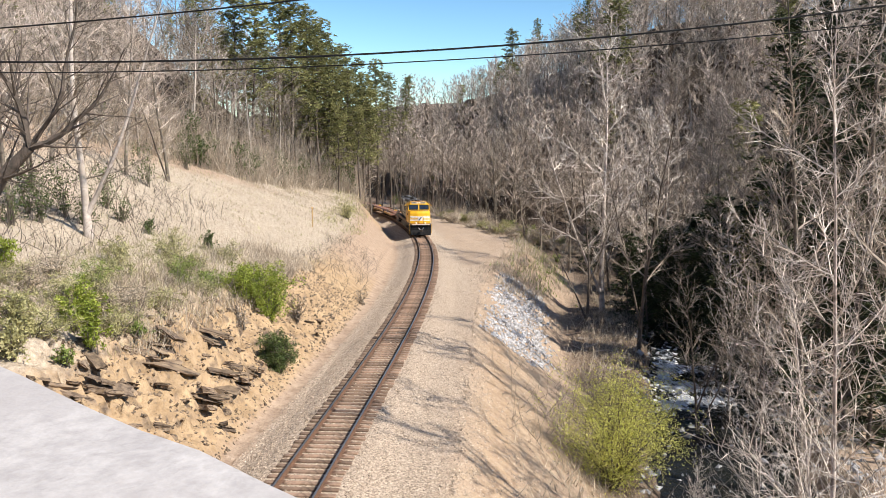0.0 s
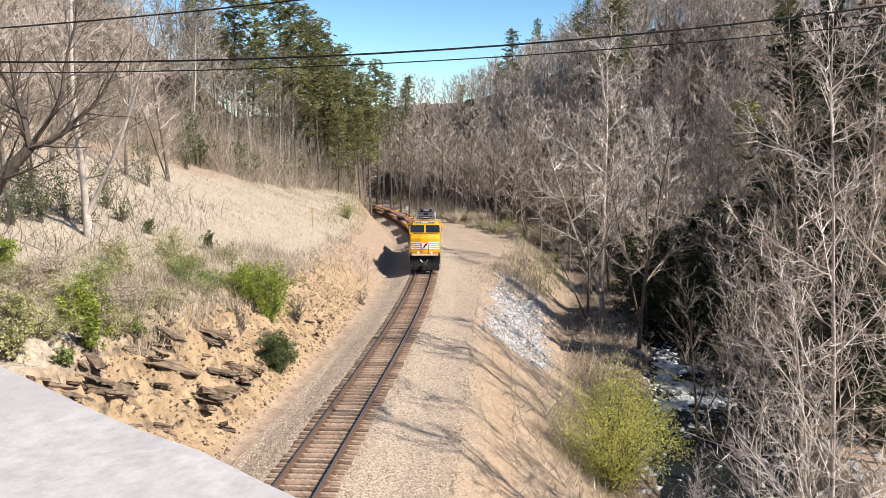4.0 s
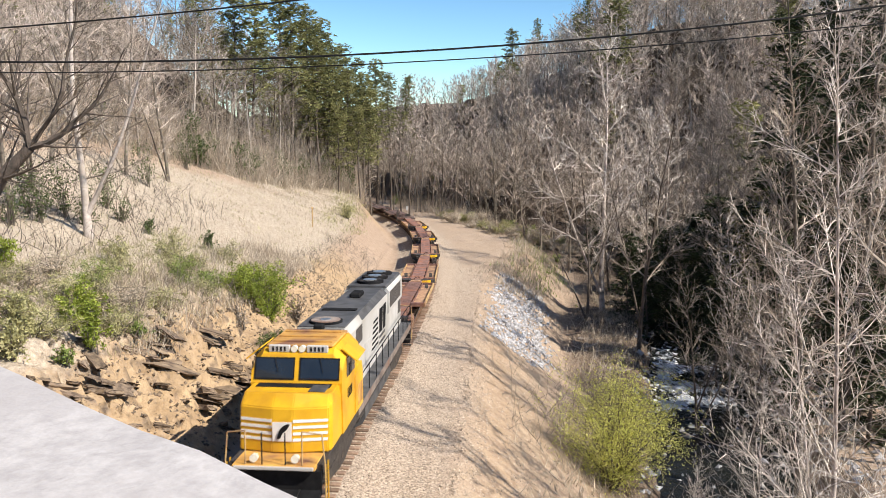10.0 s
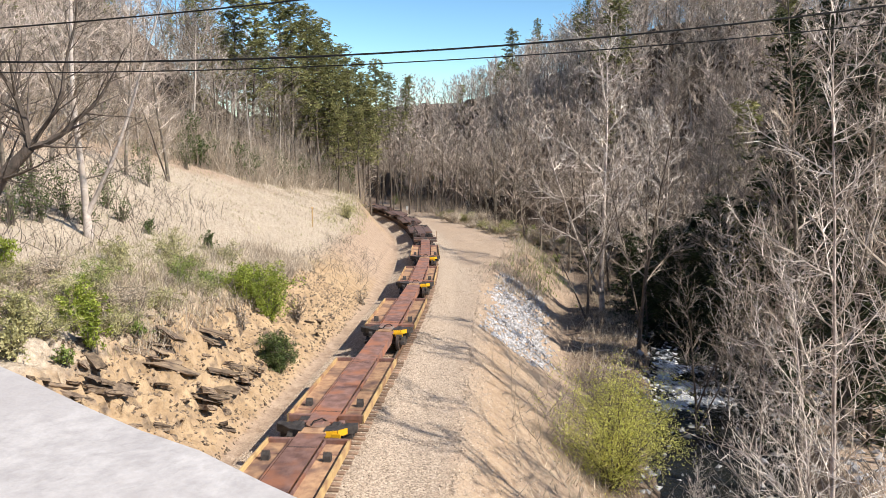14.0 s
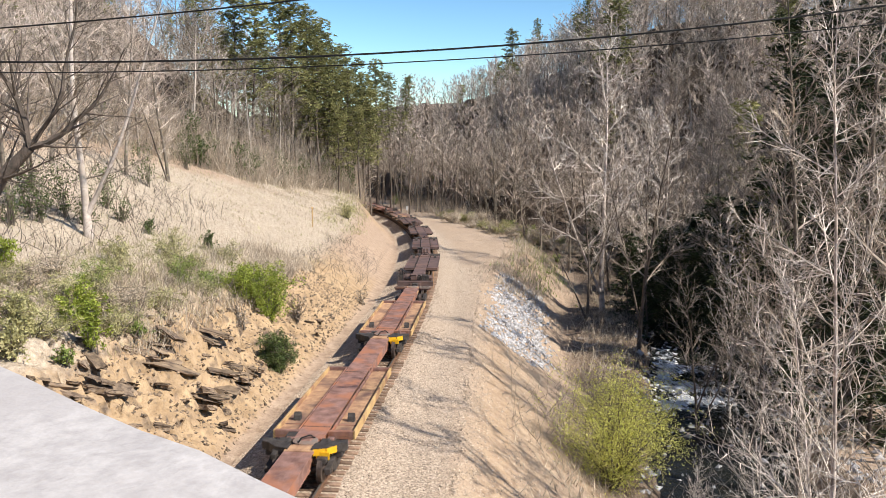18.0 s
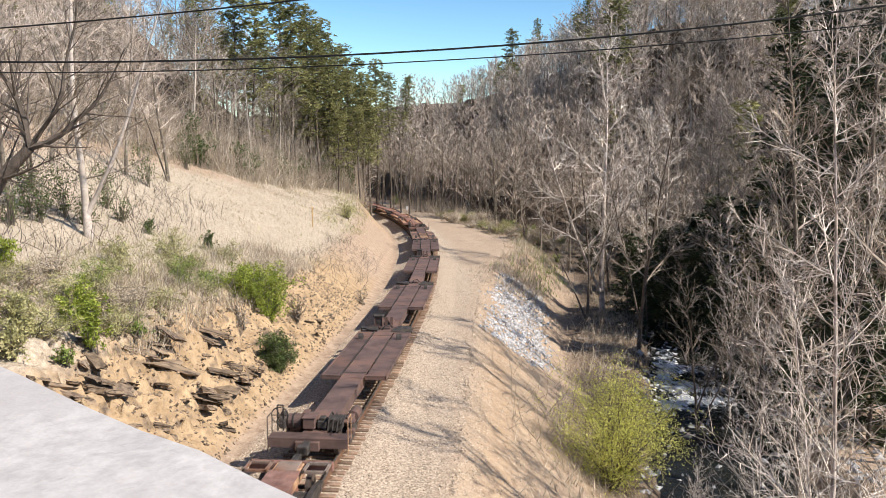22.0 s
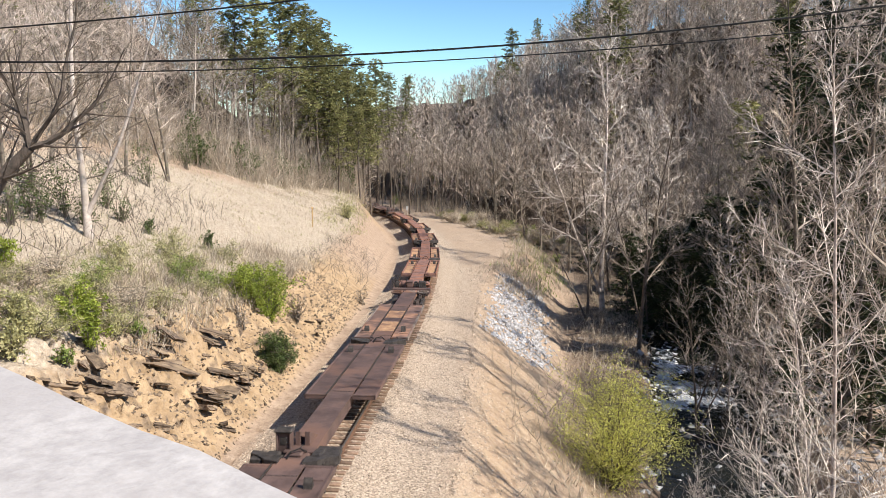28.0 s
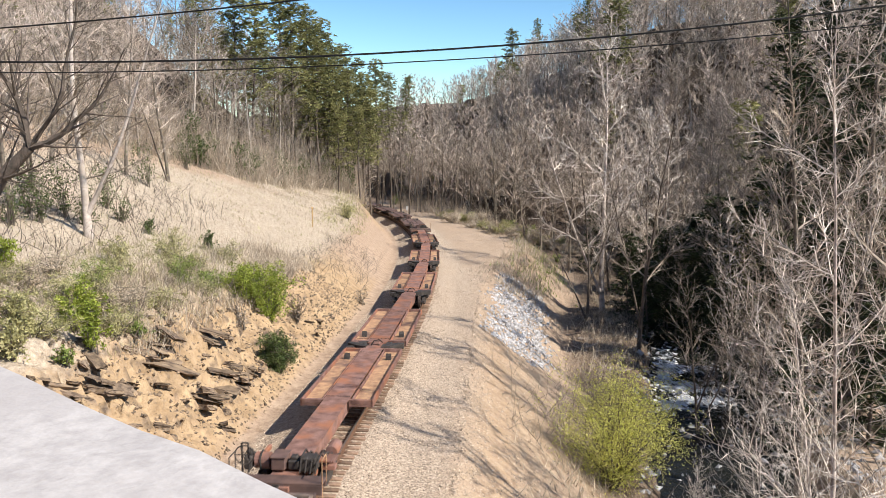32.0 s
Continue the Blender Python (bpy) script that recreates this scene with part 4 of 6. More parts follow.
def near_trees():
    swaying = []
    right = arching_meshes("river", (201, 202, 203), BARK_WHITE, TWIG_PALE, h=25, r=0.135, limbs=30, reach=0.46, lo=0.05, el=(0.25, 0.85), up=0.10, wig=0.07, tw=0.019, rib=0.014)
    for k, (px, y, turn_deg, sc, tilt) in enumerate(((1486, 31, 20, 1.0, (0, 1)), (1640, 27, 140, 1.0, (0, -2)), (1470, 34, 250, 0.62, (0, -20)), (1365, 40, 60, 0.45, (0, -6)), (1300, 56, 10, 0.6, (0, 3)), (1300, 33, 30, 0.26, (0, -20)), (1350, 29, 120, 0.30, (0, -16)), (1240, 37, 220, 0.2, (0, -10)))):
        x = (px - 784) / 1452.6 * y
        t = put_tree(right[k % 3], x, y, sc, turn_deg, "pale bare riverside tree with many fine twigs", "riverside trees", tilt=tilt)
        if k < 3:
            swaying.append((t, tilt, turn_deg))
    R = random.Random(91)
    # Hemlocks added as a dark backing for the far bank and to shade the verge.
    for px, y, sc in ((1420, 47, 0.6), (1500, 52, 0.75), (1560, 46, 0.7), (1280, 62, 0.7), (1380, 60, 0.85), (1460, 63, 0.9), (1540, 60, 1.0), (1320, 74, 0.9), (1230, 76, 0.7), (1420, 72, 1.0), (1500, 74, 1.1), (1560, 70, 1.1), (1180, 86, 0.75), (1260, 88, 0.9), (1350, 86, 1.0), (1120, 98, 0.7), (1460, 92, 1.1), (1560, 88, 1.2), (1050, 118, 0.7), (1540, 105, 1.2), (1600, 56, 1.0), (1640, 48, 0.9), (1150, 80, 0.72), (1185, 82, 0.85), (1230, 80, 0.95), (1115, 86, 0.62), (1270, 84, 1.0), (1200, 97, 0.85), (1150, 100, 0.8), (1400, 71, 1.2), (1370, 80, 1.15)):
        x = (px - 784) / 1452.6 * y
        put_tree((TALL_HEMLOCKS if px >= 1400 and y > 58 else HEMLOCKS)[R.randrange(2)], x, y, sc * (1.1 if px >= 1400 and y > 58 else 1.0), R.uniform(0, 360), "near-black hemlock added to darken the wood across the river", "hemlocks", "hemlock_tree")
    for x, y, sc in ((28, 71, 1.3), (27.5, 66, 1.2), (26, 76, 1.0), (30, 82, 0.9), (23, 80, 0.9), (28, 88, 1.0), (33, 94, 1.0), (26, 98, 0.9), (30, 104, 1.0), (36, 86, 1.0), (21, 103, 0.9), (35, 100, 1.0)):
        put_tree(FOREST[int(x * 3) % 8], x, y, sc, x * 53 % 360, "bare grey tree beside the river", "riverside trees")
    # Mostly out of view: trees added to throw streaked shadows over the embankment.
    stout = arching_meshes("stout", (241, 242), BARK, TWIG, h=31, r=0.24, limbs=26, reach=0.38, lo=0.25, tw=0.03, rib=0.022, leaders=0, kids=2)
    for k, (x, y, sc) in enumerate(((21.5, 36.5, 1.0), (18.5, 41.0, 0.9), (23.0, 46.0, 1.0), (24.5, 42.5, 1.0), (28.5, 49.5, 1.0), (21.0, 21.0, 1.0))):
        put_tree(stout[k % 2], x, y, sc, k * 77, "tall bare tree on the river bank, added to cast shade", "riverside trees")
    multi = tree_meshes("cluster", (211, 212), BARK_DARK, TWIG, h=22, r=0.2, branches=20, twigs=3, fine=2, spread=0.55, first=0.25, wild=0.24, twig_r=0.026, ribbon_r=0.02, fork=2)
    # The tree at x 33 is an unseen shadow caster.
    for x, y, sc in ((18.5, 48, 0.62), (33, 52, 1.0), (20.5, 51, 0.7), (16.5, 52, 0.55)):
        put_tree(multi[int(x) % 2], x, y, sc, x * 37 % 360, "many-stemmed bare tree on the river bank", "riverside trees")
    # Pines added to cast the solid shadow band on the verge.
    for x, y, sc in ((27, 74, 0.75), (31, 80, 0.8), (37, 76, 0.8)):
        put_tree(PINES[1], x, y, sc, x * 31 % 360, "bushy pine above the river, added for its shade", "riverside trees", "pine_tree")
    put_tree(multi[0], 17.0, 70, 1.0, 30, "many-stemmed bare tree on the river bank", "riverside trees")
    put_tree(multi[1], 15.0, 84, 0.85, 200, "many-stemmed bare tree on the river bank", "riverside trees")
    put_tree(multi[0], 24.0, 92, 0.95, 100, "many-stemmed bare tree on the river bank", "riverside trees")
    put_tree(multi[1], 22.0, 112, 1.0, 300, "many-stemmed bare tree on the river bank", "riverside trees")
    spread = arching_meshes("sycamore", (251, 252), BARK_WHITE, TWIG_PALE, h=24, r=0.24, limbs=16, reach=0.6, lo=0.42, el=(0.2, 0.8), up=0.07, wig=0.2, tw=0.035, rib=0.022, leaders=1)
    for k, (px, y, sc) in enumerate(((1070, 88, 1.3), (1010, 118, 0.9), (960, 135, 0.9), (1180, 84, 0.95), (1110, 125, 1.1), (930, 150, 0.8), (1235, 100, 1.1), (880, 155, 0.85))):
        x = (px - 784) / 1452.6 * y
        put_tree(spread[k % 2] if k in (0, 3, 4) else FOREST[k], x, y, sc * (1.0 if k in (0, 3, 4) else 1.3), px * 7 % 360, "spreading pale-barked bare tree by the river", "riverside trees")
    # dark straight trunks along the far edge of the clearing
    dark = tree_meshes("edge", (261, 262, 263), BARK_DARK, TWIG, h=17, r=0.16, branches=18, twigs=5, fine=5, spread=0.42, first=0.45, twig_r=0.022, ribbon_r=0.014, slim=True)
    for k in range(30):
        px, y = 676 + 11.2 * k + R.uniform(-5, 5), R.uniform(158, 186) - 1.2 * max(k - 14, 0)
        x = (px - 784) / 1452.6 * y
        z = ground_at(x, y)
        sc = min(R.uniform(0.75, 1.1), fit_height(x, y, z, 17))
        put_tree(dark[k % 3], x, y, sc, R.uniform(0, 360), "straight dark-trunked bare tree at the edge of the valley wood", "valley trees", z=z, tilt=(R.gauss(0, 2), R.gauss(0, 2)))
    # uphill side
    tall = tree_meshes("slope", (221, 222, 223), BARK, TWIG_LIT, h=19, r=0.19, branches=26, twigs=4, fine=4, spread=0.5, first=0.3, wild=0.2, twig_r=0.016, ribbon_r=0.014, fork=1)
    for px, y, sc, turn_deg in ((60, 52, 0.9, 100), (95, 60, 0.9, 200), (225, 66, 0.85, 330), (20, 44, 0.8, 80), (300, 74, 0.85, 60), (250, 80, 0.8, 160), (130, 70, 0.9, 250)):
        x = (px - 784) / 1452.6 * y
        put_tree(tall[int(px) % 3], x, y, sc, turn_deg, "slender pale-trunked bare tree on the grassy slope", "slope trees")
    bole = arching_meshes("bole", (227,), BARK_PALE, TWIG, h=21, r=0.24, limbs=38, reach=0.36, lo=0.16, el=(0.1, 0.9), up=0.07, wig=0.17, tw=0.016, rib=0.012, leaders=1)
    put_tree(bole[0], -19.9, 46.0, 1.0, 10, "stout white-barked bare tree on the grassy slope", "slope trees")
    gnarled_tree(-17.2, 30.0)
    return swaying


SWAY = near_trees()


# ---- brush, grass, bushes ----
def stems(places, lo, hi, lean, r, seg=3, seed=1):
    """Arching thin stems from given places."""
    R = random.Random(seed)
    P, Q, A, B, P2, Q2, W2 = [], [], [], [], [], [], []
    for x, y, z in places:
        h = R.uniform(lo, hi)
        d = Vector((R.gauss(0, lean), R.gauss(0, lean), 1)).normalized()
        p = Vector((x, y, z - 0.1))
        rr = r * R.uniform(0.6, 1.2)
        for k in range(seg):
            q = p + d * (h / seg)
            P.append(p), Q.append(q), A.append(rr * (1 - k / seg * 0.7)), B.append(rr * (1 - (k + 1) / seg * 0.7))
            p = q
            d = (d + Vector((R.gauss(0, 0.25), R.gauss(0, 0.25), -0.16))).normalized()
            if R.random() < 0.8:
                e = q + Vector((R.gauss(0, 0.5), R.gauss(0, 0.5), R.uniform(-0.1, 0.5))) * h * 0.22
                P2.append(q), Q2.append(e), W2.append(rr * 0.6)
    a, b = tri(tubes(P, Q, A, B, 3)), ribbons(P2, Q2, W2)
    return join([a[0], b[0]], [a[1], b[1]])


def scatter(n, s_range, u_of, seed, keep=None):
    R = random.Random(seed)
    out = []
    while len(out) < n:
        s = R.uniform(*s_range)
        u = u_of(R, s)
        p = on_line(s, u)
        if keep is None or keep(R, p.x, p.y, s, u):
            out.append((p.x, p.y))
    xs, ys = np.array([o[0] for o in out]), np.array([o[1] for o in out])
    return np.stack([xs, ys, height(xs, ys)], 1)


def build_brush():
    sets = (
        ("bramble_thicket", 5200, (30, 140), lambda R, s: -(wood_edge(s) - 2.5 + abs(R.gauss(0, 4.5))), 2.0, 8.5, 0.26, 0.026, BRUSH, "tall tangle of dry tan brambles along the wood's edge"),
        ("bramble_clumps", 3400, (30, 140), lambda R, s: -(wood_edge(s) - 3.2 + 1.6 * math.sin(s * 0.9) + abs(R.gauss(0, 2.2))) if math.sin(s * 1.7) + math.sin(s * 0.63 + 1) > R.gauss(0.3, 0.5) else -(wood_edge(s) + R.uniform(1, 8)), 1.5, 6.0, 0.5, 0.03, STRAW, "pale tan vines draped in clumps along the wood's edge"),
        ("slope_scrub", 1300, (6, 38), lambda R, s: -R.uniform(15, 34), 0.6, 2.6, 0.6, 0.018, BARK_DARK, "dark grey scrub under the slope trees"),
        ("weed_tangle", 2600, (2, 32), lambda R, s: -R.uniform(7.8, 17), 0.3, 1.0, 0.7, 0.012, STRAW, "tangle of dry weed stalks above the rocks"),
        ("green_tangle", 2600, (2, 26), lambda R, s: -R.uniform(8.0, 15), 0.3, 1.1, 0.7, 0.013, WEED, "fresh green weed stalks above the rocks"),
        ("bank_scrub", 700, (24, 56), lambda R, s: -R.uniform(4.6, 9.5), 0.4, 1.3, 0.7, 0.016, BARK, "bare scrub bushes on the cutting's bank"),
        ("river_scrub", 1500, (10, 120), lambda R, s: bank_at(s) - 2.5 + R.gauss(0, 2.2), 0.6, 3.2, 0.6, 0.02, BRUSH, "dry scrub along the river bank"),
        ("far_bank_scrub", 1600, (0, 118), lambda R, s: bank_at(s) + 9 + abs(R.gauss(0, 6)), 1.0, 4.5, 0.5, 0.03, TWIG, "grey undergrowth on the far bank"),
        ("bend_undergrowth", 1800, (116, 175), lambda R, s: R.uniform(10, 26), 0.8, 4.0, 0.4, 0.04, BRUSH, "undergrowth below the trees beyond the bend"),
        ("pale_riverside_twigs", 40, (4, 40), lambda R, s: bank_at(s) + 8.5 + abs(R.gauss(0, 2.5)), 2.0, 6.5, 0.45, 0.02, TWIG_PALE, "pale upright saplings beside the river"),
    )
    for k, (name, n, sr, uf, lo, hi, lean, r, m, label) in enumerate(sets):
        V, F = stems(scatter(n, sr, uf, 300 + k), lo, hi, lean, r, seed=k)
        tagged(new(name, geo(name, V, F, m)), label, "brush", kind="stuff")


build_brush()


def tufts(places, n, lo, hi, width, spread, seed):
    g = np.random.default_rng(seed)
    P = np.repeat(places, n, axis=0) + np.concatenate([g.normal(0, spread, (len(places) * n, 2)), np.zeros((len(places) * n, 1))], 1)
    d = np.stack([g.normal(0, 0.45, len(P)), g.normal(0, 0.45, len(P)), g.uniform(0.6, 1.2, len(P))], 1)
    Q = P + d * g.uniform(lo, hi, len(P))[:, None]
    P[:, 2] -= 0.05
    return ribbons(P, Q, g.uniform(0.6, 1.3, len(P)) * width)


def build_grass():
    def patch(seed, scale, cut):
        return lambda R, x, y, s, u: float(wobble(np.array([x]), np.array([y]), scale, seed)[0]) > cut - R.random() * 0.4
    sets = (
        ("dry_meadow_grass", 24000, (4, 112), lambda R, s: -(7.5 + (wood_edge(s) - 7.5) * R.random()), None, 3, 0.07, 0.30, 0.014, 0.3, STRAW, "short dry straw-coloured grass on the slope"),
        ("green_slope_grass", 900, (3, 90), lambda R, s: -R.uniform(8, 26), patch(3.0, 6, 0.25), 5, 0.08, 0.28, 0.018, 0.5, WEED, "patches of fresh green weeds on the slope"),
        ("crest_weeds", 1500, (4, 34), lambda R, s: -R.uniform(7.6, 12), None, 5, 0.3, 1.1, 0.02, 0.25, STRAW, "long dry weeds along the top of the cutting"),
        ("cutting_weeds", 500, (60, 118), lambda R, s: -R.uniform(7.5, 12), None, 6, 0.1, 0.45, 0.03, 0.4, WEED, "green vines at the corner of the cutting"),
        ("verge_grass", 1800, (50, 130), lambda R, s: float(np.interp(s, [0, 45, 60, 75, 95, 130], [6, 7, 10, 14, 17, 14])) + R.gauss(0, 1.6), None, 6, 0.25, 0.9, 0.03, 0.35, STRAW, "dry grass and vines along the verge"),
        ("verge_green", 500, (60, 125), lambda R, s: float(np.interp(s, [0, 45, 60, 75, 95, 130], [6, 7, 10, 14, 17, 14])) + R.gauss(1, 1.4), None, 6, 0.25, 0.8, 0.035, 0.4, GRASS, "green vines along the verge"),
        ("bank_grass", 1300, (4, 70), lambda R, s: bank_at(s) - 2.6 + R.gauss(0, 1.3), None, 5, 0.2, 0.7, 0.025, 0.3, STRAW, "dry grass at the foot of the embankment"),
    )
    for k, (name, n, sr, uf, keep, per, lo, hi, w, sp, m, label) in enumerate(sets):
        V, F = tufts(scatter(n, sr, uf, 400 + k, keep), per, lo, hi, w, sp, 400 + k)
        tagged(new(name, geo(name, V, F, m)), label, "grass", kind="stuff")


build_grass()


def bush(name, x, y, rx, rz, leaves, leaf, material, label, seed, stems_n=14, narrow=1.0, z=None, loose=1.0, slim=0.32):
    """A shrub: woody stems and a crown of small leaves held in uneven clumps."""
    R = random.Random(seed)
    t = thing(name, pose(x, y, ground_at(x, y) if z is None else z), label, "bush", "shrubs")
    P, Q, A, B, ends = [], [], [], [], []
    for k in range(stems_n):
        a = R.uniform(0, 6.28)
        d = Vector((math.cos(a) * R.uniform(0.1, 0.8) * narrow, math.sin(a) * R.uniform(0.1, 0.8) * narrow, 1)).normalized()
        p = Vector((R.gauss(0, 0.1), R.gauss(0, 0.1), -0.1))
        for j in range(4):
            q = p + Vector((d.x * rx, d.y * rx, d.z * rz * 1.5)) * R.uniform(0.2, 0.3)
            P.append(p), Q.append(q), A.append(0.03 - 0.006 * j), B.append(0.024 - 0.006 * j)
            ends.append(q)
            p = q
            d = (d + Vector((R.gauss(0, 0.3), R.gauss(0, 0.3), R.gauss(0, 0.15)))).normalized()
            e = q + Vector((R.gauss(0, 0.3) * rx, R.gauss(0, 0.3) * rx, R.uniform(-0.1, 0.3) * rz))
            P.append(q), Q.append(e), A.append(0.012), B.append(0.004)
            ends.append(e)
    tv, tf = tri(tubes(P, Q, A, B, 4))
    part("stem", geo("bush_stems", tv, tf, BARK), None, t)
    LV = []
    for _ in range(leaves):
        c = ends[R.randrange(len(ends))] + Vector((R.gauss(0, 0.075) * rx, R.gauss(0, 0.075) * rx, R.gauss(0, 0.07) * rz)) * loose
        d = Vector((R.gauss(0, 1), R.gauss(0, 1), R.gauss(0.4, 0.8))).normalized()
        sd = d.cross(Vector((R.gauss(0, 1), R.gauss(0, 1), R.gauss(0, 1)))).normalized() * leaf * slim
        LV.extend([c - sd, c + sd, c + d * leaf * R.uniform(0.7, 1.3)])
    part("crown", geo("bush_crown", LV, np.arange(len(LV)).reshape(-1, 3), material), None, t)
    return t


def place_px(px, py, seed_y):
    """Where the ray through a direction meets the ground, by stepping out from the eye."""
    for y in np.arange(seed_y, 220, 0.25):
        p = ray_at(px, py, float(y))
        if ground_at(p.x, p.y) > p.z:
            return p
    return p


p = place_px(450, 548, 25)
bush("leafy_shrub", p.x + 0.8, p.y, 1.5, 2.1, 9000, 0.11, LEAF_BRIGHT, "bright green leafy shrub on the bank", 1, 46, 1.4)
bush("leafy_shrub", p.x - 0.5, p.y - 0.4, 1.3, 1.3, 7000, 0.11, LEAF_BRIGHT, "low bright green leafy shrub on the bank", 4, 40, 1.6)
p = place_px(492, 660, 25)
bush("evergreen_shrub", p.x, p.y, 0.85, 1.25, 11000, 0.09, LEAF_DARK, "dense rounded dark evergreen shrub by the ditch", 2, 60, 1.5, loose=1.3)
p = place_px(1085, 868, 25)
bush("willow_shrub", p.x, p.y, 3.3, 3.9, 24000, 0.11, LEAF_LIME, "yellow-green budding willow bush on the embankment's foot", 3, 90, 1.6, loose=1.1, slim=0.22)
for k, (px, py, r, h, n, m, lb) in enumerate(((135, 590, 0.9, 1.3, 2200, LEAF_BRIGHT, "bright green creeper hanging over the rocks"), (165, 640, 0.6, 1.2, 1300, LEAF_BRIGHT, "bright green creeper hanging over the rocks"), (40, 600, 1.2, 1.1, 2200, WEED, "green weeds at the top of the rocks"), (15, 640, 1.0, 0.9, 1500, WEED, "green weeds at the top of the rocks"), (8, 480, 0.9, 0.9, 1300, LEAF_BRIGHT, "green shrub on the slope"), (615, 388, 1.6, 1.3, 2000, WEED, "light green vines over the corner of the bank"), (115, 655, 0.35, 0.4, 400, GRASS, "small pale green weed among the rocks"), (245, 600, 0.4, 0.35, 400, GRASS, "small pale green weed among the rocks"), (370, 445, 0.5, 0.8, 600, LEAF_DARK, "small green shrub on the slope"), (265, 415, 0.5, 0.6, 500, LEAF_DARK, "small green shrub on the slope"), (985, 465, 1.0, 1.0, 900, GRASS, "low green brush on the verge"), (900, 410, 1.6, 1.3, 1500, GRASS, "low vine-covered brush on the verge"), (940, 418, 1.6, 1.3, 1500, GRASS, "low vine-covered brush on the verge"), (990, 435, 1.4, 1.2, 1200, STRAW, "dry vine-covered brush on the verge"), (810, 388, 1.6, 1.5, 1500, STRAW, "dry vine-covered brush on the verge"), (850, 398, 1.6, 1.3, 1500, STRAW, "dry vine-covered brush on the verge"), (700, 362, 1.6, 1.4, 900, GRASS, "green undergrowth beyond the bend"), (50, 380, 1.7, 2.1, 866, LEAF_DARK, "dark tangled evergreen scrub under the trees"), (115, 385, 1.7, 2.0, 800, LEAF_DARK, "dark tangled evergreen scrub under the trees"), (190, 370, 1.5, 1.8, 666, LEAF_DARK, "dark tangled evergreen scrub under the trees"), (260, 330, 1.9, 2.2, 733, LEAF_DARK, "dark tangled evergreen scrub under the trees"), (330, 300, 2.0, 2.5, 800, LEAF_DARK, "dark tangled evergreen scrub under the trees"), (70, 395, 1.4, 1.5, 500, LEAF_DARK, "dark tangled evergreen scrub under the trees"), (150, 400, 1.3, 1.3, 433, LEAF_DARK, "dark tangled evergreen scrub under the trees"), (215, 395, 1.0, 1.0, 300, LEAF_DARK, "dark tangled evergreen scrub under the trees"), (20, 400, 1.3, 1.5, 433, LEAF_DARK, "dark tangled evergreen scrub under the trees"), (525, 570, 0.8, 1.0, 200, BRUSH, "leafless grey shrub on the bank"), (430, 590, 0.7, 1.0, 160, BRUSH, "leafless grey shrub on the bank"), (640, 540, 0.8, 0.8, 200, BRUSH, "leafless grey shrub on the bank"))):
    p = place_px(px, py, 20)
    bush("shrub", p.x, p.y, r, h, n, 0.12 if k < 7 else 0.13, m, lb, 20 + k, 12)


for k, (px, py) in enumerate(((20, 560), (75, 600), (50, 520), (110, 550), (185, 565), (210, 605), (235, 560), (150, 530), (90, 490), (25, 510))):
    p = place_px(px, py, 20)
    bush("weed_clump", p.x, p.y, 1.2, 0.8, 1100, 0.26, WEED if k % 2 else STRAW, "tangle of green weeds above the rocks" if k % 2 else "tangle of dry pale weeds above the rocks", 270 + k, 12, 1.5, slim=0.06)
for k in range(20):
    f = k / 19
    p = place_px(790 + 218 * f, 388 + 58 * f + 4 * math.sin(k * 2.1), 60)
    bush("vine_mound", p.x, p.y, 1.9 + 0.5 * math.sin(k * 1.7), 1.3 + 0.3 * math.sin(k * 2.9), 2000, 0.34, STRAW if k % 3 else WEED, "low mound of pale vines and dry weeds on the verge", 330 + k, 12, 2.0, slim=0.09)
R = random.Random(61)
# Dark shrubs added in place of the thicket's shaded hollows.
for k in range(22):
    s = R.uniform(50, 118)
    p = on_line(s, -(wood_edge(s) + R.uniform(-1.5, 3)))
    bush("cedar_shrub", p.x, p.y, R.uniform(1.2, 2.0), R.uniform(2.0, 3.4), 900, 0.28, LEAF_DARK, "dark green shrub added for a shaded hollow in the bramble thicket", 200 + k, 10)
for k in range(12):
    s = R.uniform(4, 24)
    p = on_line(s, -R.uniform(8.5, 13.5))
    bush("weed_clump", p.x, p.y, R.uniform(0.8, 1.3), R.uniform(0.6, 1.1), 1000, 0.24, WEED if k % 4 else GRASS, "clump of dull green weeds above the rocks", 240 + k, 8, 1.4, slim=0.07)


# ---- rocks, stones ----
def rough_block(seed, sx, sy, sz, ragged=0.16):
    R = random.Random(seed)
    bm = bmesh.new()
    bmesh.ops.create_cube(bm, size=1.0)
    bmesh.ops.subdivide_edges(bm, edges=bm.edges[:], cuts=2)
    for v in bm.verts:
        v.co = Vector((v.co.x * sx * (1 + R.gauss(0, ragged)), v.co.y * sy * (1 + R.gauss(0, ragged)), v.co.z * sz * (1 + R.gauss(0, ragged * 0.6))))
    me = bpy.data.meshes.new("rock_slab")
    bm.to_mesh(me)
    bm.free()
    me.materials.append(ROCK)
    return me


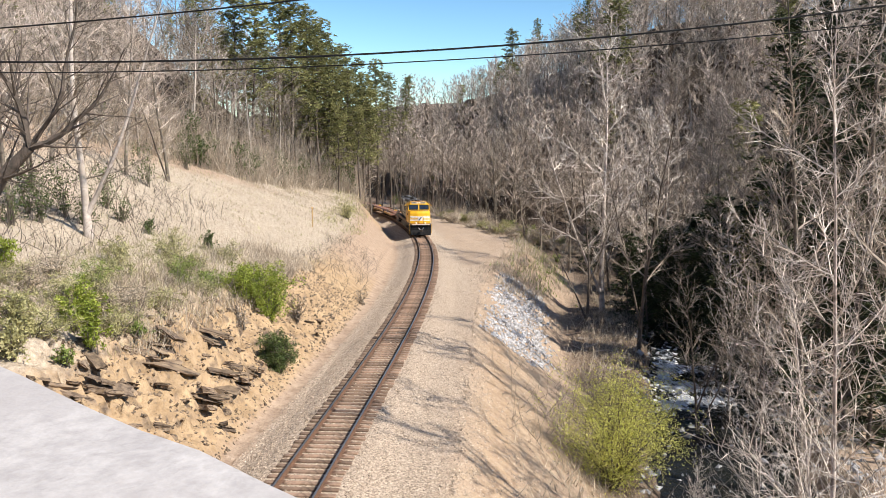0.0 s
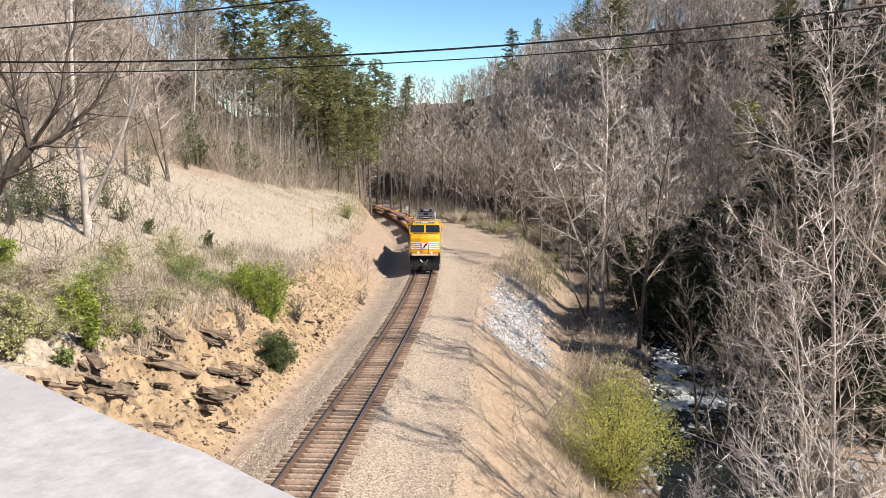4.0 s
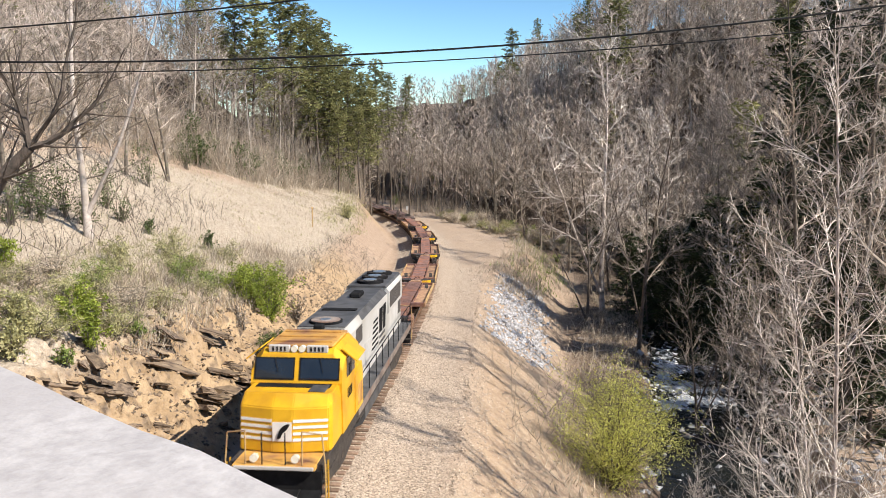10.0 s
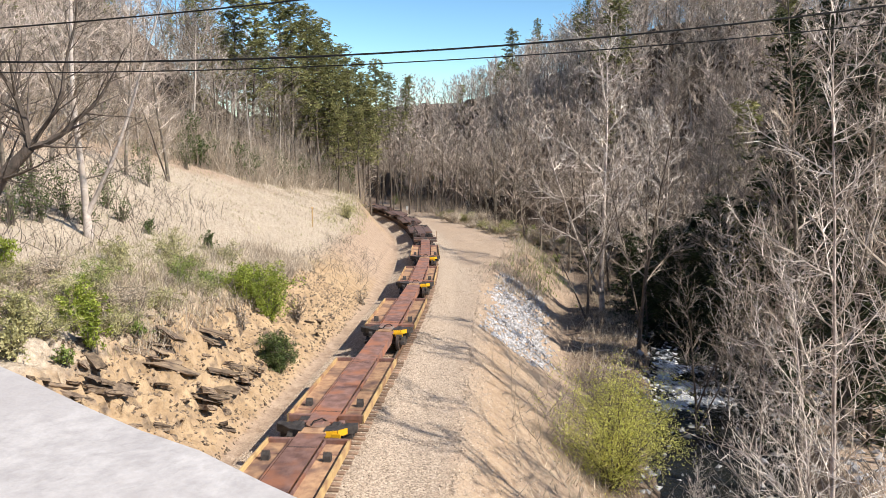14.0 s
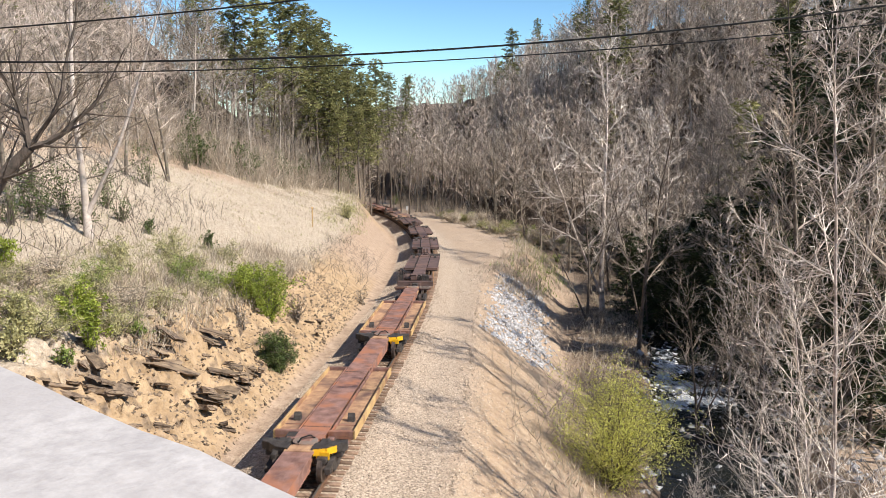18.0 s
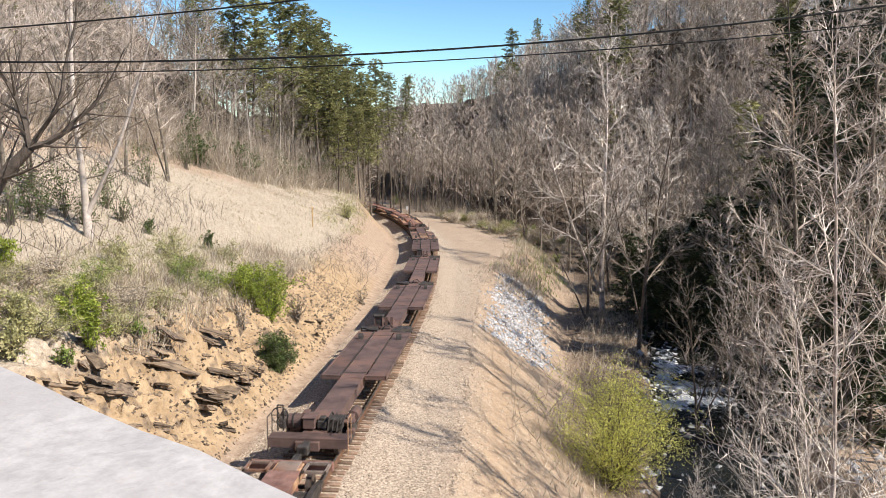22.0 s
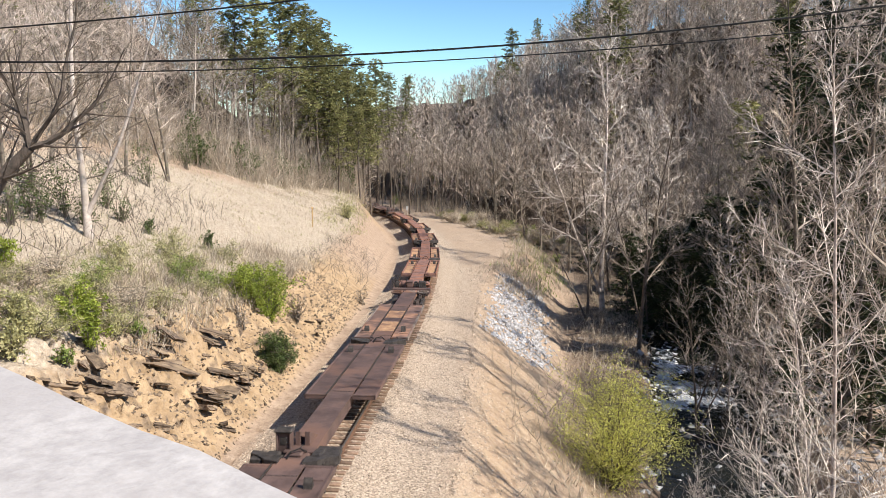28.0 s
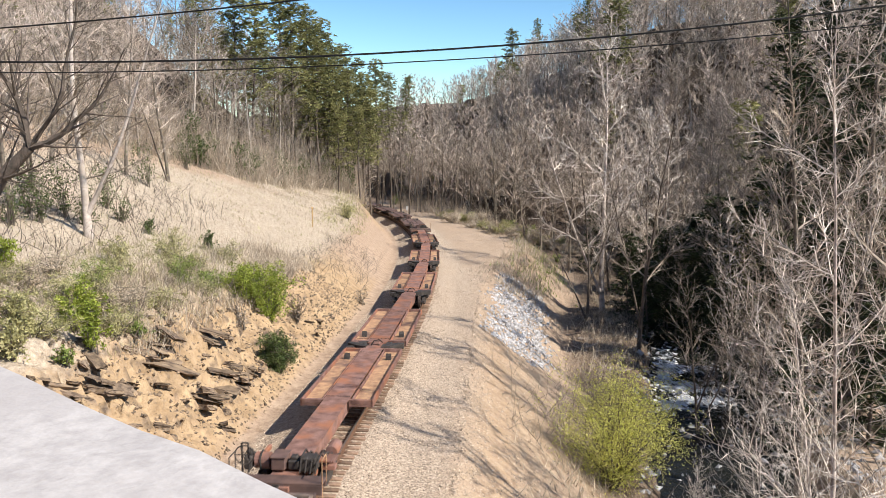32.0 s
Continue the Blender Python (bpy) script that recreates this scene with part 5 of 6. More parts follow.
def build_rocks():
    R = random.Random(77)
    slabs = [rough_block(k, 1.0, R.uniform(0.5, 0.9), 1.0, 0.17) for k in range(14)]
    outcrops = ((275, 622, 4, 2.0), (352, 598, 3, 1.5), (348, 648, 2, 0.9), (425, 690, 6, 1.1), (388, 735, 7, 1.2), (347, 755, 4, 1.0), (402, 765, 5, 0.8), (218, 688, 4, 1.3), (150, 645, 2, 1.0), (112, 690, 3, 1.2), (192, 732, 6, 1.2), (60, 668, 2, 0.9), (300, 692, 3, 0.9), (440, 655, 3, 0.8), (288, 780, 5, 1.0), (560, 600, 3, 0.7), (630, 545, 3, 0.9), (325, 715, 2, 0.6), (130, 718, 3, 0.9), (400, 715, 5, 0.9), (415, 655, 4, 0.7), (180, 700, 3, 0.9))
    spots = [(place_px(px, py, 20), n, size) for px, py, n, size in outcrops]
    for k in range(34):
        p = on_line(R.uniform(1, 27), -R.uniform(4.6, 9.4))
        spots.append((Vector((p.x, p.y, ground_at(p.x, p.y))), R.randrange(2, 5), R.uniform(0.25, 0.6)))
    for c, n, size in spots:
        o = thing("rock_outcrop", pose(c.x, c.y, c.z, 0, 0, R.gauss(38, 16)), "layered dark shale ledge jutting from the sandy cutting", "rock", "rock outcrops")
        z = -0.30 * size
        for k in range(n + 2):
            ob = part("rock_slab", slabs[R.randrange(14)], None, o)
            w = size * R.uniform(0.35, 1.25)
            th = abs(R.gauss(0.10, 0.08)) * min(size, 1.2) + 0.03
            ob.matrix_basis = Matrix.LocRotScale((R.gauss(0, 0.3) * size, 0.09 * size * k + R.gauss(0.0, 0.12) * size, z), Euler((radians(R.gauss(2, 9)), radians(R.gauss(20, 7)), radians(R.gauss(0, 28)))), (w, size * R.uniform(0.4, 0.95), th))
            z += th * R.uniform(0.6, 1.3)


build_rocks()


def stones(places, lo, hi, seed):
    """Many small angular stones as one mesh."""
    g = np.random.default_rng(seed)
    base = np.array([(1, 0, 0), (-1, 0, 0), (0, 1, 0), (0, -1, 0), (0, 0, 0.8), (0, 0, -0.8)], float)
    fc = np.array([(0, 2, 4), (2, 1, 4), (1, 3, 4), (3, 0, 4), (2, 0, 5), (1, 2, 5), (3, 1, 5), (0, 3, 5)])
    n = len(places)
    V = base[None] * g.uniform(0.6, 1.25, (n, 6, 3)) + g.normal(0, 0.18, (n, 6, 3))
    a = g.uniform(0, 6.28, n)
    c, s = np.cos(a), np.sin(a)
    V = np.stack([V[..., 0] * c[:, None] - V[..., 1] * s[:, None], V[..., 0] * s[:, None] + V[..., 1] * c[:, None], V[..., 2]], -1)
    V = V * g.uniform(lo, hi, n)[:, None, None] + np.asarray(places)[:, None, :]
    return V.reshape(-1, 3), (np.arange(n)[:, None, None] * 6 + fc[None]).reshape(-1, 3)


def build_stones():
    def ballast_u(R, s):
        while True:
            u = R.uniform(-3.4, 5.6)
            if not (abs(abs(u) - 0.7535) < 0.12):
                return u
    pts = scatter(17000, (-4, 42), ballast_u, 500)
    s, u = line_coords(pts[:, 0], pts[:, 1])
    pts[:, 2] += 0.005
    keep = ~((np.abs(u) < 1.3) & (np.abs(((s + 6) / 0.495) % 1.0 - 0.5) > 0.24))
    V, F = stones(pts[keep], 0.022, 0.056, 1)
    tagged(new("ballast_stones", geo("ballast_stones", V, F, STONE)), "pale angular ballast gravel round the ties", "gravel", kind="stuff")
    pts = scatter(9000, (0, 52), lambda R, s: R.uniform(4.2, 8.6 if R.random() < 0.6 else 6.0), 506)
    V, F = stones(pts, 0.02, 0.06, 6)
    tagged(new("embankment_gravel", geo("embankment_gravel", V, F, STONE)), "loose gravel spilled over the embankment's shoulder", "gravel", kind="stuff")
    pts = scatter(4200, (0, 34), lambda R, s: -R.uniform(4.0, 9.4), 504)
    V, F = stones(pts, 0.015, 0.12, 5)
    tagged(new("rock_rubble", geo("rock_rubble", V, F, RUBBLE)), "loose brown shale rubble on the cutting face", "stones", kind="stuff")
    pts = scatter(2600, (29, 58), lambda R, s: float(np.interp(s, [30, 45, 58], [6.4, 7.2, 9.0])) + R.uniform(-0.8, 3.4) + R.gauss(0, 0.4), 501)
    V, F = stones(pts, 0.07, 0.24, 2)
    tagged(new("riprap_stones", geo("riprap_stones", V, F, RIPRAP)), "spill of pale grey broken riprap down the embankment", "stones", kind="stuff")
    pts = scatter(1100, (0, 60), lambda R, s: bank_at(s) + R.uniform(0, 14), 502)
    pts[:, 2] = np.maximum(pts[:, 2], -7.15)
    V, F = stones(pts, 0.12, 0.4, 3)
    tagged(new("river_stones", geo("river_stones", V, F, RIPRAP)), "wet grey boulders in the river bed", "stones", kind="stuff")

    g = np.random.default_rng(8)
    pts = []
    for cx, cy, wx, wy, n in ((1182, 655, 10, 16, 330), (1215, 690, 20, 5, 260), (1262, 686, 22, 4, 220), (1240, 712, 26, 4, 260), (1195, 720, 12, 6, 110), (1235, 655, 26, 4, 90)):
        for _ in range(n):
            p = ray_at(cx + g.normal(0, wx), cy + g.normal(0, wy), 1.0)
            k = (EYE[2] + 6.97) / (EYE[2] - p.z)
            pts.append((p.x * k, p.y * k, -6.97))
    pts = np.array(pts)
    d = np.stack([g.normal(-0.2, 0.25, len(pts)), g.normal(0.6, 0.3, len(pts)), g.uniform(0.02, 0.10, len(pts))], 1)
    V, F = ribbons(pts, pts + d, g.uniform(0.05, 0.18, len(pts)))
    V[:, 2] = np.clip(V[:, 2], -6.99, -6.85)
    tagged(new("river_foam", geo("river_foam", V, F, FOAM)), "white foam of a small riffle in the river", "foam", kind="stuff")


build_stones()


# ---- small things ----
def build_small():
    p = on_line(127, 3.4)
    z = ground_at(p.x, p.y)
    t = thing("mile_post", pose(p.x, p.y, z), "small white railway marker on a thin post", "sign")
    part("post", cyl(bmesh.new(), (0, 0, -0.2), (0, 0, 2.0), 0.04, 8), CHROME, t)
    part("plate", boxes([(-0.22, 0.22, -0.03, -0.01, 1.55, 2.25)], 0.005), WHITE, t, "white marker plate")
    p = place_px(553, 402, 30)
    t = thing("marker_post", pose(p.x, p.y, p.z), "slim yellow marker post in the grass", "post")
    part("post", cyl(bmesh.new(), (0, 0, -0.2), (0, 0, 1.9), 0.06, 8), SILL_YELLOW, t)
    part("cap", cyl(bmesh.new(), (0, 0, 1.9), (0, 0, 2.0), 0.065, 8), YELLOW, t)
    R = random.Random(9)
    for k in range(16):
        q = place_px(R.uniform(1010, 1150), R.uniform(600, 660), 30)
        a, l = R.uniform(0, 3.14), R.uniform(0.8, 2.6)
        d = Vector((math.cos(a), math.sin(a), R.uniform(-0.1, 0.25))) * l
        o = thing("driftwood_log", pose(q.x, q.y, q.z), "bleached driftwood log on the river bank", "log", "driftwood")
        part("log", cyl(bmesh.new(), (-d.x / 2, -d.y / 2, 0.05 - d.z / 2), (d.x / 2, d.y / 2, 0.1 + d.z / 2), R.uniform(0.06, 0.13), 8, 0.04), BARK_PALE, o)


build_small()


# ---- train ----
def wheelset_truck(parent, y, axles, r, wide, label, frame_mat=None):
    """A bogie centred at y: side frames, bolster, wheels on axles."""
    fm = frame_mat or IRON
    truck = part("truck", boxes([(-0.95, 0.95, y - 0.2, y + 0.2, r * 0.75, r * 1.35)], 0.03), fm, parent, label)
    a0, a1 = y + axles[0], y + axles[-1]
    for side in (-1, 1):
        prof = [(a0 - 0.28, r * 0.85), (a0 - 0.28, r * 1.25), (a0 + 0.3, r * 1.45), (y - 0.5, r * 1.6), (y + 0.5, r * 1.6), (a1 - 0.3, r * 1.45), (a1 + 0.28, r * 1.25), (a1 + 0.28, r * 0.85), (a1 - 0.25, r * 0.8), (y + 0.45, r * 0.42), (y - 0.45, r * 0.42), (a0 + 0.25, r * 0.8)]
        x = side * wide
        part("side_frame", prism(prof, x - 0.09, x + 0.09), fm, truck)
    for a in axles:
        for side in (-1, 1):
            bm = bmesh.new()
            cyl(bm, (side * 0.69, y + a, r), (side * 0.82, y + a, r), r, 22)
            cyl(bm, (side * 0.665, y + a, r), (side * 0.69, y + a, r), r + 0.028, 22)
            cyl(bm, (side * 0.82, y + a, r), (side * (wide + 0.1), y + a, r), 0.12, 10)
            part("wheel", bm, WHEEL, truck)
        part("axle", cyl(bmesh.new(), (-0.7, y + a, r), (0.7, y + a, r), 0.08, 8), fm, truck)
    return truck


WHEEL = mat("wheel_steel", (0.05, 0.04, 0.035), (0.13, 0.10, 0.085), 4, rough=0.5, metal=0.5)


def flat_poly(points, y, thick=0.012):
    """A thin plate in the plane y, of (x, z) corners."""
    return prism(points, y, y - thick, axis="y")


def side_plate(points, x, thick=0.01):
    """A thin plate on the plane x, of (y, z) corners."""
    return prism(points, x, x + thick, axis="x")


def build_locomotive():
    L = thing("locomotive", pose(0, 0, 0), "yellow-nosed diesel locomotive with white hood and black roof", "locomotive")
    # underframe and ends
    part("underframe", boxes([(-1.42, 1.42, 1.0, 21.6, 1.15, 1.62)], 0.02), IRON, L)
    for sx in (-1, 1):
        part("side_sill", boxes([(sx * 1.46 - 0.04, sx * 1.46 + 0.04, 6.3, 21.2, 1.36, 1.68)], 0.01), WEATHERED, L, "dirty grey side sill")
        part("walkway", boxes([(min(sx * 0.96, sx * 1.5), max(sx * 0.96, sx * 1.5), 6.4, 21.0, 1.68, 1.72)]), ROOF_GREY, L)
    part("front_deck", boxes([(-1.25, 1.25, 0.75, 1.9, 1.50, 1.64)], 0.02), CAB_RUST, L)
    part("deck_edge", boxes([(-1.2, 1.2, 0.70, 0.76, 1.52, 1.62)], 0.01), WHITE, L, "white anticlimber edge")
    part("pilot", boxes([(-1.4, 1.4, 0.92, 1.0, 0.7, 1.42)], 0.01), BLACK, L)
    part("snow_plough", prism([(0.62, 0.14), (0.40, 0.22), (0.62, 0.62), (0.92, 0.86), (0.98, 0.86), (0.98, 0.16)], -1.36, 1.36), BLACK, L, "black snowplough below the coupler")
    part("rear_deck", boxes([(-1.5, 1.5, 20.95, 21.85, 1.5, 1.66)], 0.02), BLACK, L)
    part("rear_pilot", boxes([(-1.4, 1.4, 21.65, 21.85, 0.4, 1.5)], 0.03), BLACK, L)
    for y0, y1, nm in ((-0.45, 0.4, "front_coupler"), (21.8, 22.4, "rear_coupler")):
        part(nm, boxes([(-0.12, 0.12, y0, y1, 0.72, 0.98), (-0.2, 0.2, min(y0 + 0.05, y1) if y0 < 0 else y1 - 0.35, (y0 + 0.35) if y0 < 0 else y1, 0.68, 1.02)], 0.04), IRON, L)
    for k, (xa, xb, lo) in enumerate(((-0.95, -0.35, 0.62), (-0.4, 0.3, 0.85), (0.35, 0.95, 0.62))):
        pts = [(xa + (xb - xa) * t / 8, 0.12 - 0.14 * math.sin(math.pi * t / 8), 1.22 - (1.22 - lo) * math.sin(math.pi * t / 8) * 0.8) for t in range(9)]
        part("air_hose", rod(pts, 0.032, 6), CABLE if k != 1 else CHROME, L)
    for sx in (-1, 1):
        for k in range(4):
            part("step", boxes([(min(sx * 1.05, sx * 1.5), max(sx * 1.05, sx * 1.5), 1.05, 1.3, 0.36 + 0.32 * k, 0.40 + 0.32 * k)]), IRON, L)
            part("step", boxes([(min(sx * 1.05, sx * 1.5), max(sx * 1.05, sx * 1.5), 21.3, 21.55, 0.36 + 0.32 * k, 0.40 + 0.32 * k)]), IRON, L)
        part("step_side", boxes([(sx * 1.5 - 0.02, sx * 1.5 + 0.02, 0.98, 1.03, 0.3, 1.62), (sx * 1.5 - 0.02, sx * 1.5 + 0.02, 1.32, 1.37, 0.3, 1.62)]), YELLOW, L)
    # nose
    bm = bmesh.new()
    low = [(-1.38, 1.95), (-0.32, 1.72), (0.32, 1.72), (1.38, 1.95), (1.46, 2.15), (1.46, 3.7), (-1.46, 3.7), (-1.46, 2.15)]
    mid_z, top_z = 3.02, 3.34
    rings = []
    for z, inset, back in ((1.66, 0, 0), (mid_z, 0.02, 0.10), (top_z, 0.10, 0.42)):
        rings.append([bm.verts.new((x * (1 - inset * 0.4), y + (back if y < 2.5 else 0), z + (0.06 if z == top_z and abs(x) < 0.5 else 0))) for x, y in low])
    for a, b in zip(rings, rings[1:]):
        for i in range(8):
            bm.faces.new((a[i], a[(i + 1) % 8], b[(i + 1) % 8], b[i]))
    bm.faces.new(rings[2])
    bm.faces.new(rings[0][::-1])
    bmesh.ops.recalc_face_normals(bm, faces=bm.faces[:])
    bmesh.ops.bevel(bm, geom=bm.edges[:], offset=0.03, segments=2, affect="EDGES")
    part("nose", bm, YELLOW, L, "bright yellow wide nose")
    part("nose_door", boxes([(-0.98, -0.38, 1.78, 1.84, 1.75, 3.0)], 0.015, ), YELLOW, L).matrix_basis = pose(0, 0.02, 0, -4.2, 0, 0) @ pose(0, 0.06, 0.0)
    part("anti_glare_strip", boxes([(-1.2, 1.2, 2.95, 3.38, 3.345, 3.36)], 0.004), BLACK, L, "matt black strip below the windscreen")
    part("nose_visor", boxes([(0.62, 1.16, 2.5, 3.2, 3.345, 3.375)], 0.01), ROOF_GREY, L, "dark hatch on the nose top")
    for k in range(4):
        z = 2.02 + 0.19 * k
        back = 0.10 * (z - 1.66) / 1.36
        for sx in (-1, 1):
            pts_o = [(sx * 0.33, 1.715 + back), (sx * 1.36, 1.94 + back)]
            bm = bmesh.new()
            vs = [bm.verts.new((pts_o[0][0], pts_o[0][1], z)), bm.verts.new((pts_o[1][0], pts_o[1][1], z)), bm.verts.new((pts_o[1][0], pts_o[1][1] + 0.008, z + 0.085)), bm.verts.new((pts_o[0][0], pts_o[0][1] + 0.008, z + 0.085))]
            bm.faces.new(vs)
            r = bmesh.ops.extrude_face_region(bm, geom=bm.faces[:])
            bmesh.ops.translate(bm, vec=(0, -0.012, 0), verts=[e for e in r["geom"] if isinstance(e, bmesh.types.BMVert)])
            bmesh.ops.recalc_face_normals(bm, faces=bm.faces[:])
            part("nose_stripe", bm, STRIPE, L, "white reflective stripe")
    badge = part("badge", boxes([(-0.30, 0.30, 1.735, 1.75, 2.02, 2.62)], 0.004), STRIPE, L, "white panel with a black emblem")
    badge.matrix_basis = pose(0, -0.02, 0)
    part("emblem", flat_poly([(-0.16, 2.1), (-0.05, 2.12), (0.02, 2.28), (0.16, 2.40), (0.26, 2.56), (0.18, 2.58), (0.06, 2.52), (-0.03, 2.44), (-0.12, 2.26)], 1.712), BLACK, badge)
    for sx in (-1, 1):
        part("ditch_light", cyl(bmesh.new(), (sx * 0.62, 0.86, 1.80), (sx * 0.62, 1.0, 1.80), 0.12, 14), LAMP_GLASS, L, "round ditch light")
    part("grab_iron", rod([(0.42, 2.02, 3.02), (0.42, 1.94, 2.96), (1.05, 2.06, 2.96), (1.05, 2.14, 3.02)], 0.014), YELLOW, L)
    # cab
    bm = bmesh.new()
    prof = [(3.55, 1.66), (3.42, 3.36), (3.72, 4.25), (3.98, 4.42), (6.25, 4.42), (6.25, 1.66)]
    ends = []
    for x, dz in ((-1.5, 0), (1.5, 0)):
        ends.append([bm.verts.new((x, a, b)) for a, b in prof])
    bm.faces.new(ends[0])
    bm.faces.new(ends[1][::-1])
    for i in range(len(prof)):
        bm.faces.new((ends[0][i], ends[1][i], ends[1][(i + 1) % len(prof)], ends[0][(i + 1) % len(prof)]))
    bmesh.ops.recalc_face_normals(bm, faces=bm.faces[:])
    bmesh.ops.bevel(bm, geom=[e for e in bm.edges if e.verts[0].co.z > 4.2 and e.verts[1].co.z > 4.2 and abs(e.verts[0].co.x - e.verts[1].co.x) < 0.1], offset=0.34, segments=1, affect="EDGES")
    part("cab", bm, YELLOW, L, "bright yellow crew cab")
    part("cab_roof", boxes([(-1.12, 1.12, 3.92, 6.3, 4.42, 4.50)], 0.03), CAB_RUST, L, "weathered rust-stained cab roof")
    for k in range(3):
        part("roof_rib", boxes([(-1.0, 1.0, 4.3 + 0.75 * k, 4.38 + 0.75 * k, 4.50, 4.55)], 0.01), CAB_RUST, L)
    tilt = math.degrees(math.atan2(0.30, 0.89))
    for x0, x1 in ((-1.36, -0.12), (0.12, 1.36)):
        w = part("windscreen", boxes([(x0, x1, -0.012, 0.012, 0.14, 0.78)], 0.01), GLASS, L, "dark raked windscreen pane")
        w.matrix_basis = pose(0, 3.405, 3.36) @ pose(0, 0, 0, -tilt, 0, 0)
        part("gasket", boxes([(x0 - 0.04, x1 + 0.04, -0.006, 0.02, 0.10, 0.14), (x0 - 0.04, x1 + 0.04, -0.006, 0.02, 0.78, 0.82), (x0 - 0.04, x0, -0.006, 0.02, 0.14, 0.78), (x1, x1 + 0.04, -0.006, 0.02, 0.14, 0.78)]), BLACK, w)
        part("wiper", rod([((x0 + x1) / 2, -0.03, 0.80), ((x0 + x1) / 2 + 0.12, -0.03, 0.35)], 0.012), BLACK, w)
    for x0, x1 in ((-0.98, -0.28), (0.28, 0.98)):
        nb = part("number_board", boxes([(x0, x1, 3.74, 3.86, 4.28, 4.52)], 0.02), WHITE, L, "white illuminated number board")
        for k in range(4):
            xa = x0 + 0.12 + k * 0.13
            part("figure_bar", boxes([(xa, xa + 0.06, 3.73, 3.742, 4.33, 4.47)]), BLACK, nb)
    for sx in (-1, 1):
        part("headlight", cyl(bmesh.new(), (sx * 0.13, 3.72, 4.40), (sx * 0.13, 3.86, 4.40), 0.11, 16), LAMP_GLASS, L, "round twin headlight")
        win = part("side_window", boxes([(sx * 1.5 - 0.012, sx * 1.5 + 0.012, 4.2, 5.5, 3.35, 4.0)], 0.008), GLASS, L)
        part("window_bar", boxes([(sx * 1.5 - 0.025, sx * 1.5 + 0.025, 4.82, 4.88, 3.35, 4.0)]), BLACK, win)
        aw = part("awning", boxes([(-0.32, 0.32, 4.1, 5.6, -0.02, 0.02)]), YELLOW, L, "yellow sun awning over the side window")
        aw.matrix_basis = pose(sx * 1.62, 0, 4.14, 0, sx * 38, 0)
        part("step_box", prism([(5.5, 1.7), (5.5, 3.0), (5.7, 3.3), (6.7, 3.3), (6.9, 2.9), (6.9, 1.7)], min(sx * 1.0, sx * 1.53), max(sx * 1.0, sx * 1.53)), YELLOW, L, "yellow equipment locker behind the cab")
        part("locker_grille", side_plate([(5.9, 1.85), (5.9, 2.6), (6.75, 2.6), (6.75, 1.85)], sx * 1.535 - 0.005), CAB_RUST, L)
        for k in range(4):
            part("figure_bar", side_plate([(4.3 + 0.2 * k, 2.62), (4.3 + 0.2 * k, 2.95), (4.42 + 0.2 * k, 2.95), (4.42 + 0.2 * k, 2.62)], sx * 1.505 - 0.005), BLACK, L)
        part("mirror", boxes([(sx * 1.62 - 0.02, sx * 1.62 + 0.02, 4.02, 4.06, 3.5, 3.9)]), BLACK, L)
    # long hood
    hood = [(-0.98, 1.72), (-0.98, 4.12), (-0.72, 4.38), (0.72, 4.38), (0.98, 4.12), (0.98, 1.72)]
    part("hood", prism(hood, 6.25, 20.95, axis="y"), WHITE, L, "white engine hood")
    part("hood_roof", prism([(-0.99, 4.14), (-0.73, 4.40), (0.73, 4.40), (0.99, 4.14), (0.70, 4.36), (-0.70, 4.36)], 6.3, 20.95, axis="y"), ROOF_GREY, L, "sooty black hood roof")
    part("blower_housing", prism([(-1.03, 3.35), (-1.03, 4.12), (-0.84, 4.45), (0.84, 4.45), (1.03, 4.12), (1.03, 3.35)], 6.9, 9.6, axis="y"), WHITE, L)
    part("blower_roof", prism([(-0.90, 4.44), (-0.86, 4.48), (0.86, 4.48), (0.90, 4.44)], 6.9, 12.2, axis="y"), ROOF_GREY, L)
    part("radiator_housing", prism([(-1.08, 3.2), (-1.08, 4.22), (-0.9, 4.46), (0.9, 4.46), (1.08, 4.22), (1.08, 3.2), (0.95, 3.1), (-0.95, 3.1)], 16.2, 20.85, axis="y"), WHITE, L, "white radiator housing")
    part("radiator_roof", prism([(-0.98, 4.40), (-0.90, 4.50), (0.90, 4.50), (0.98, 4.40)], 16.15, 20.87, axis="y"), ROOF_GREY, L)
    for sx in (-1, 1):
        for y0, y1 in ((16.45, 18.25), (18.33, 20.15)):
            part("radiator_grille", side_plate([(y0, 3.38), (y0, 4.16), (y1, 4.16), (y1, 3.38)], sx * 1.085 - 0.005), GRILLE, L, "dark radiator intake grille")
        part("intake_grille", side_plate([(8.2, 3.42), (8.2, 4.06), (9.5, 4.06), (9.5, 3.42)], sx * 1.035 - 0.005), GRILLE, L, "dark blower intake grille")
        part("small_grille", side_plate([(19.9, 2.4), (19.9, 3.1), (20.85, 3.1), (20.85, 2.4)], sx * 0.985 - 0.005), GRILLE, L)
        for k in range(7):
            y = 10.2 + 0.82 * k
            part("hood_door", boxes([(sx * 0.985 - 0.012, sx * 0.985 + 0.012, y + 0.03, y + 0.79, 1.85, 3.05)], 0.006), WHITE, L)
        mark = part("side_mark", side_plate([(13.75, 2.70), (13.97, 3.80), (14.85, 3.80), (14.63, 2.70)], sx * 1.0 - 0.005), BLACK, L, "large black slanted emblem on the hood side")
        part("mark_block", side_plate([(14.85, 2.70), (15.07, 3.80), (15.75, 3.80), (15.53, 2.70)], sx * 1.0 - 0.005), BLACK, mark)
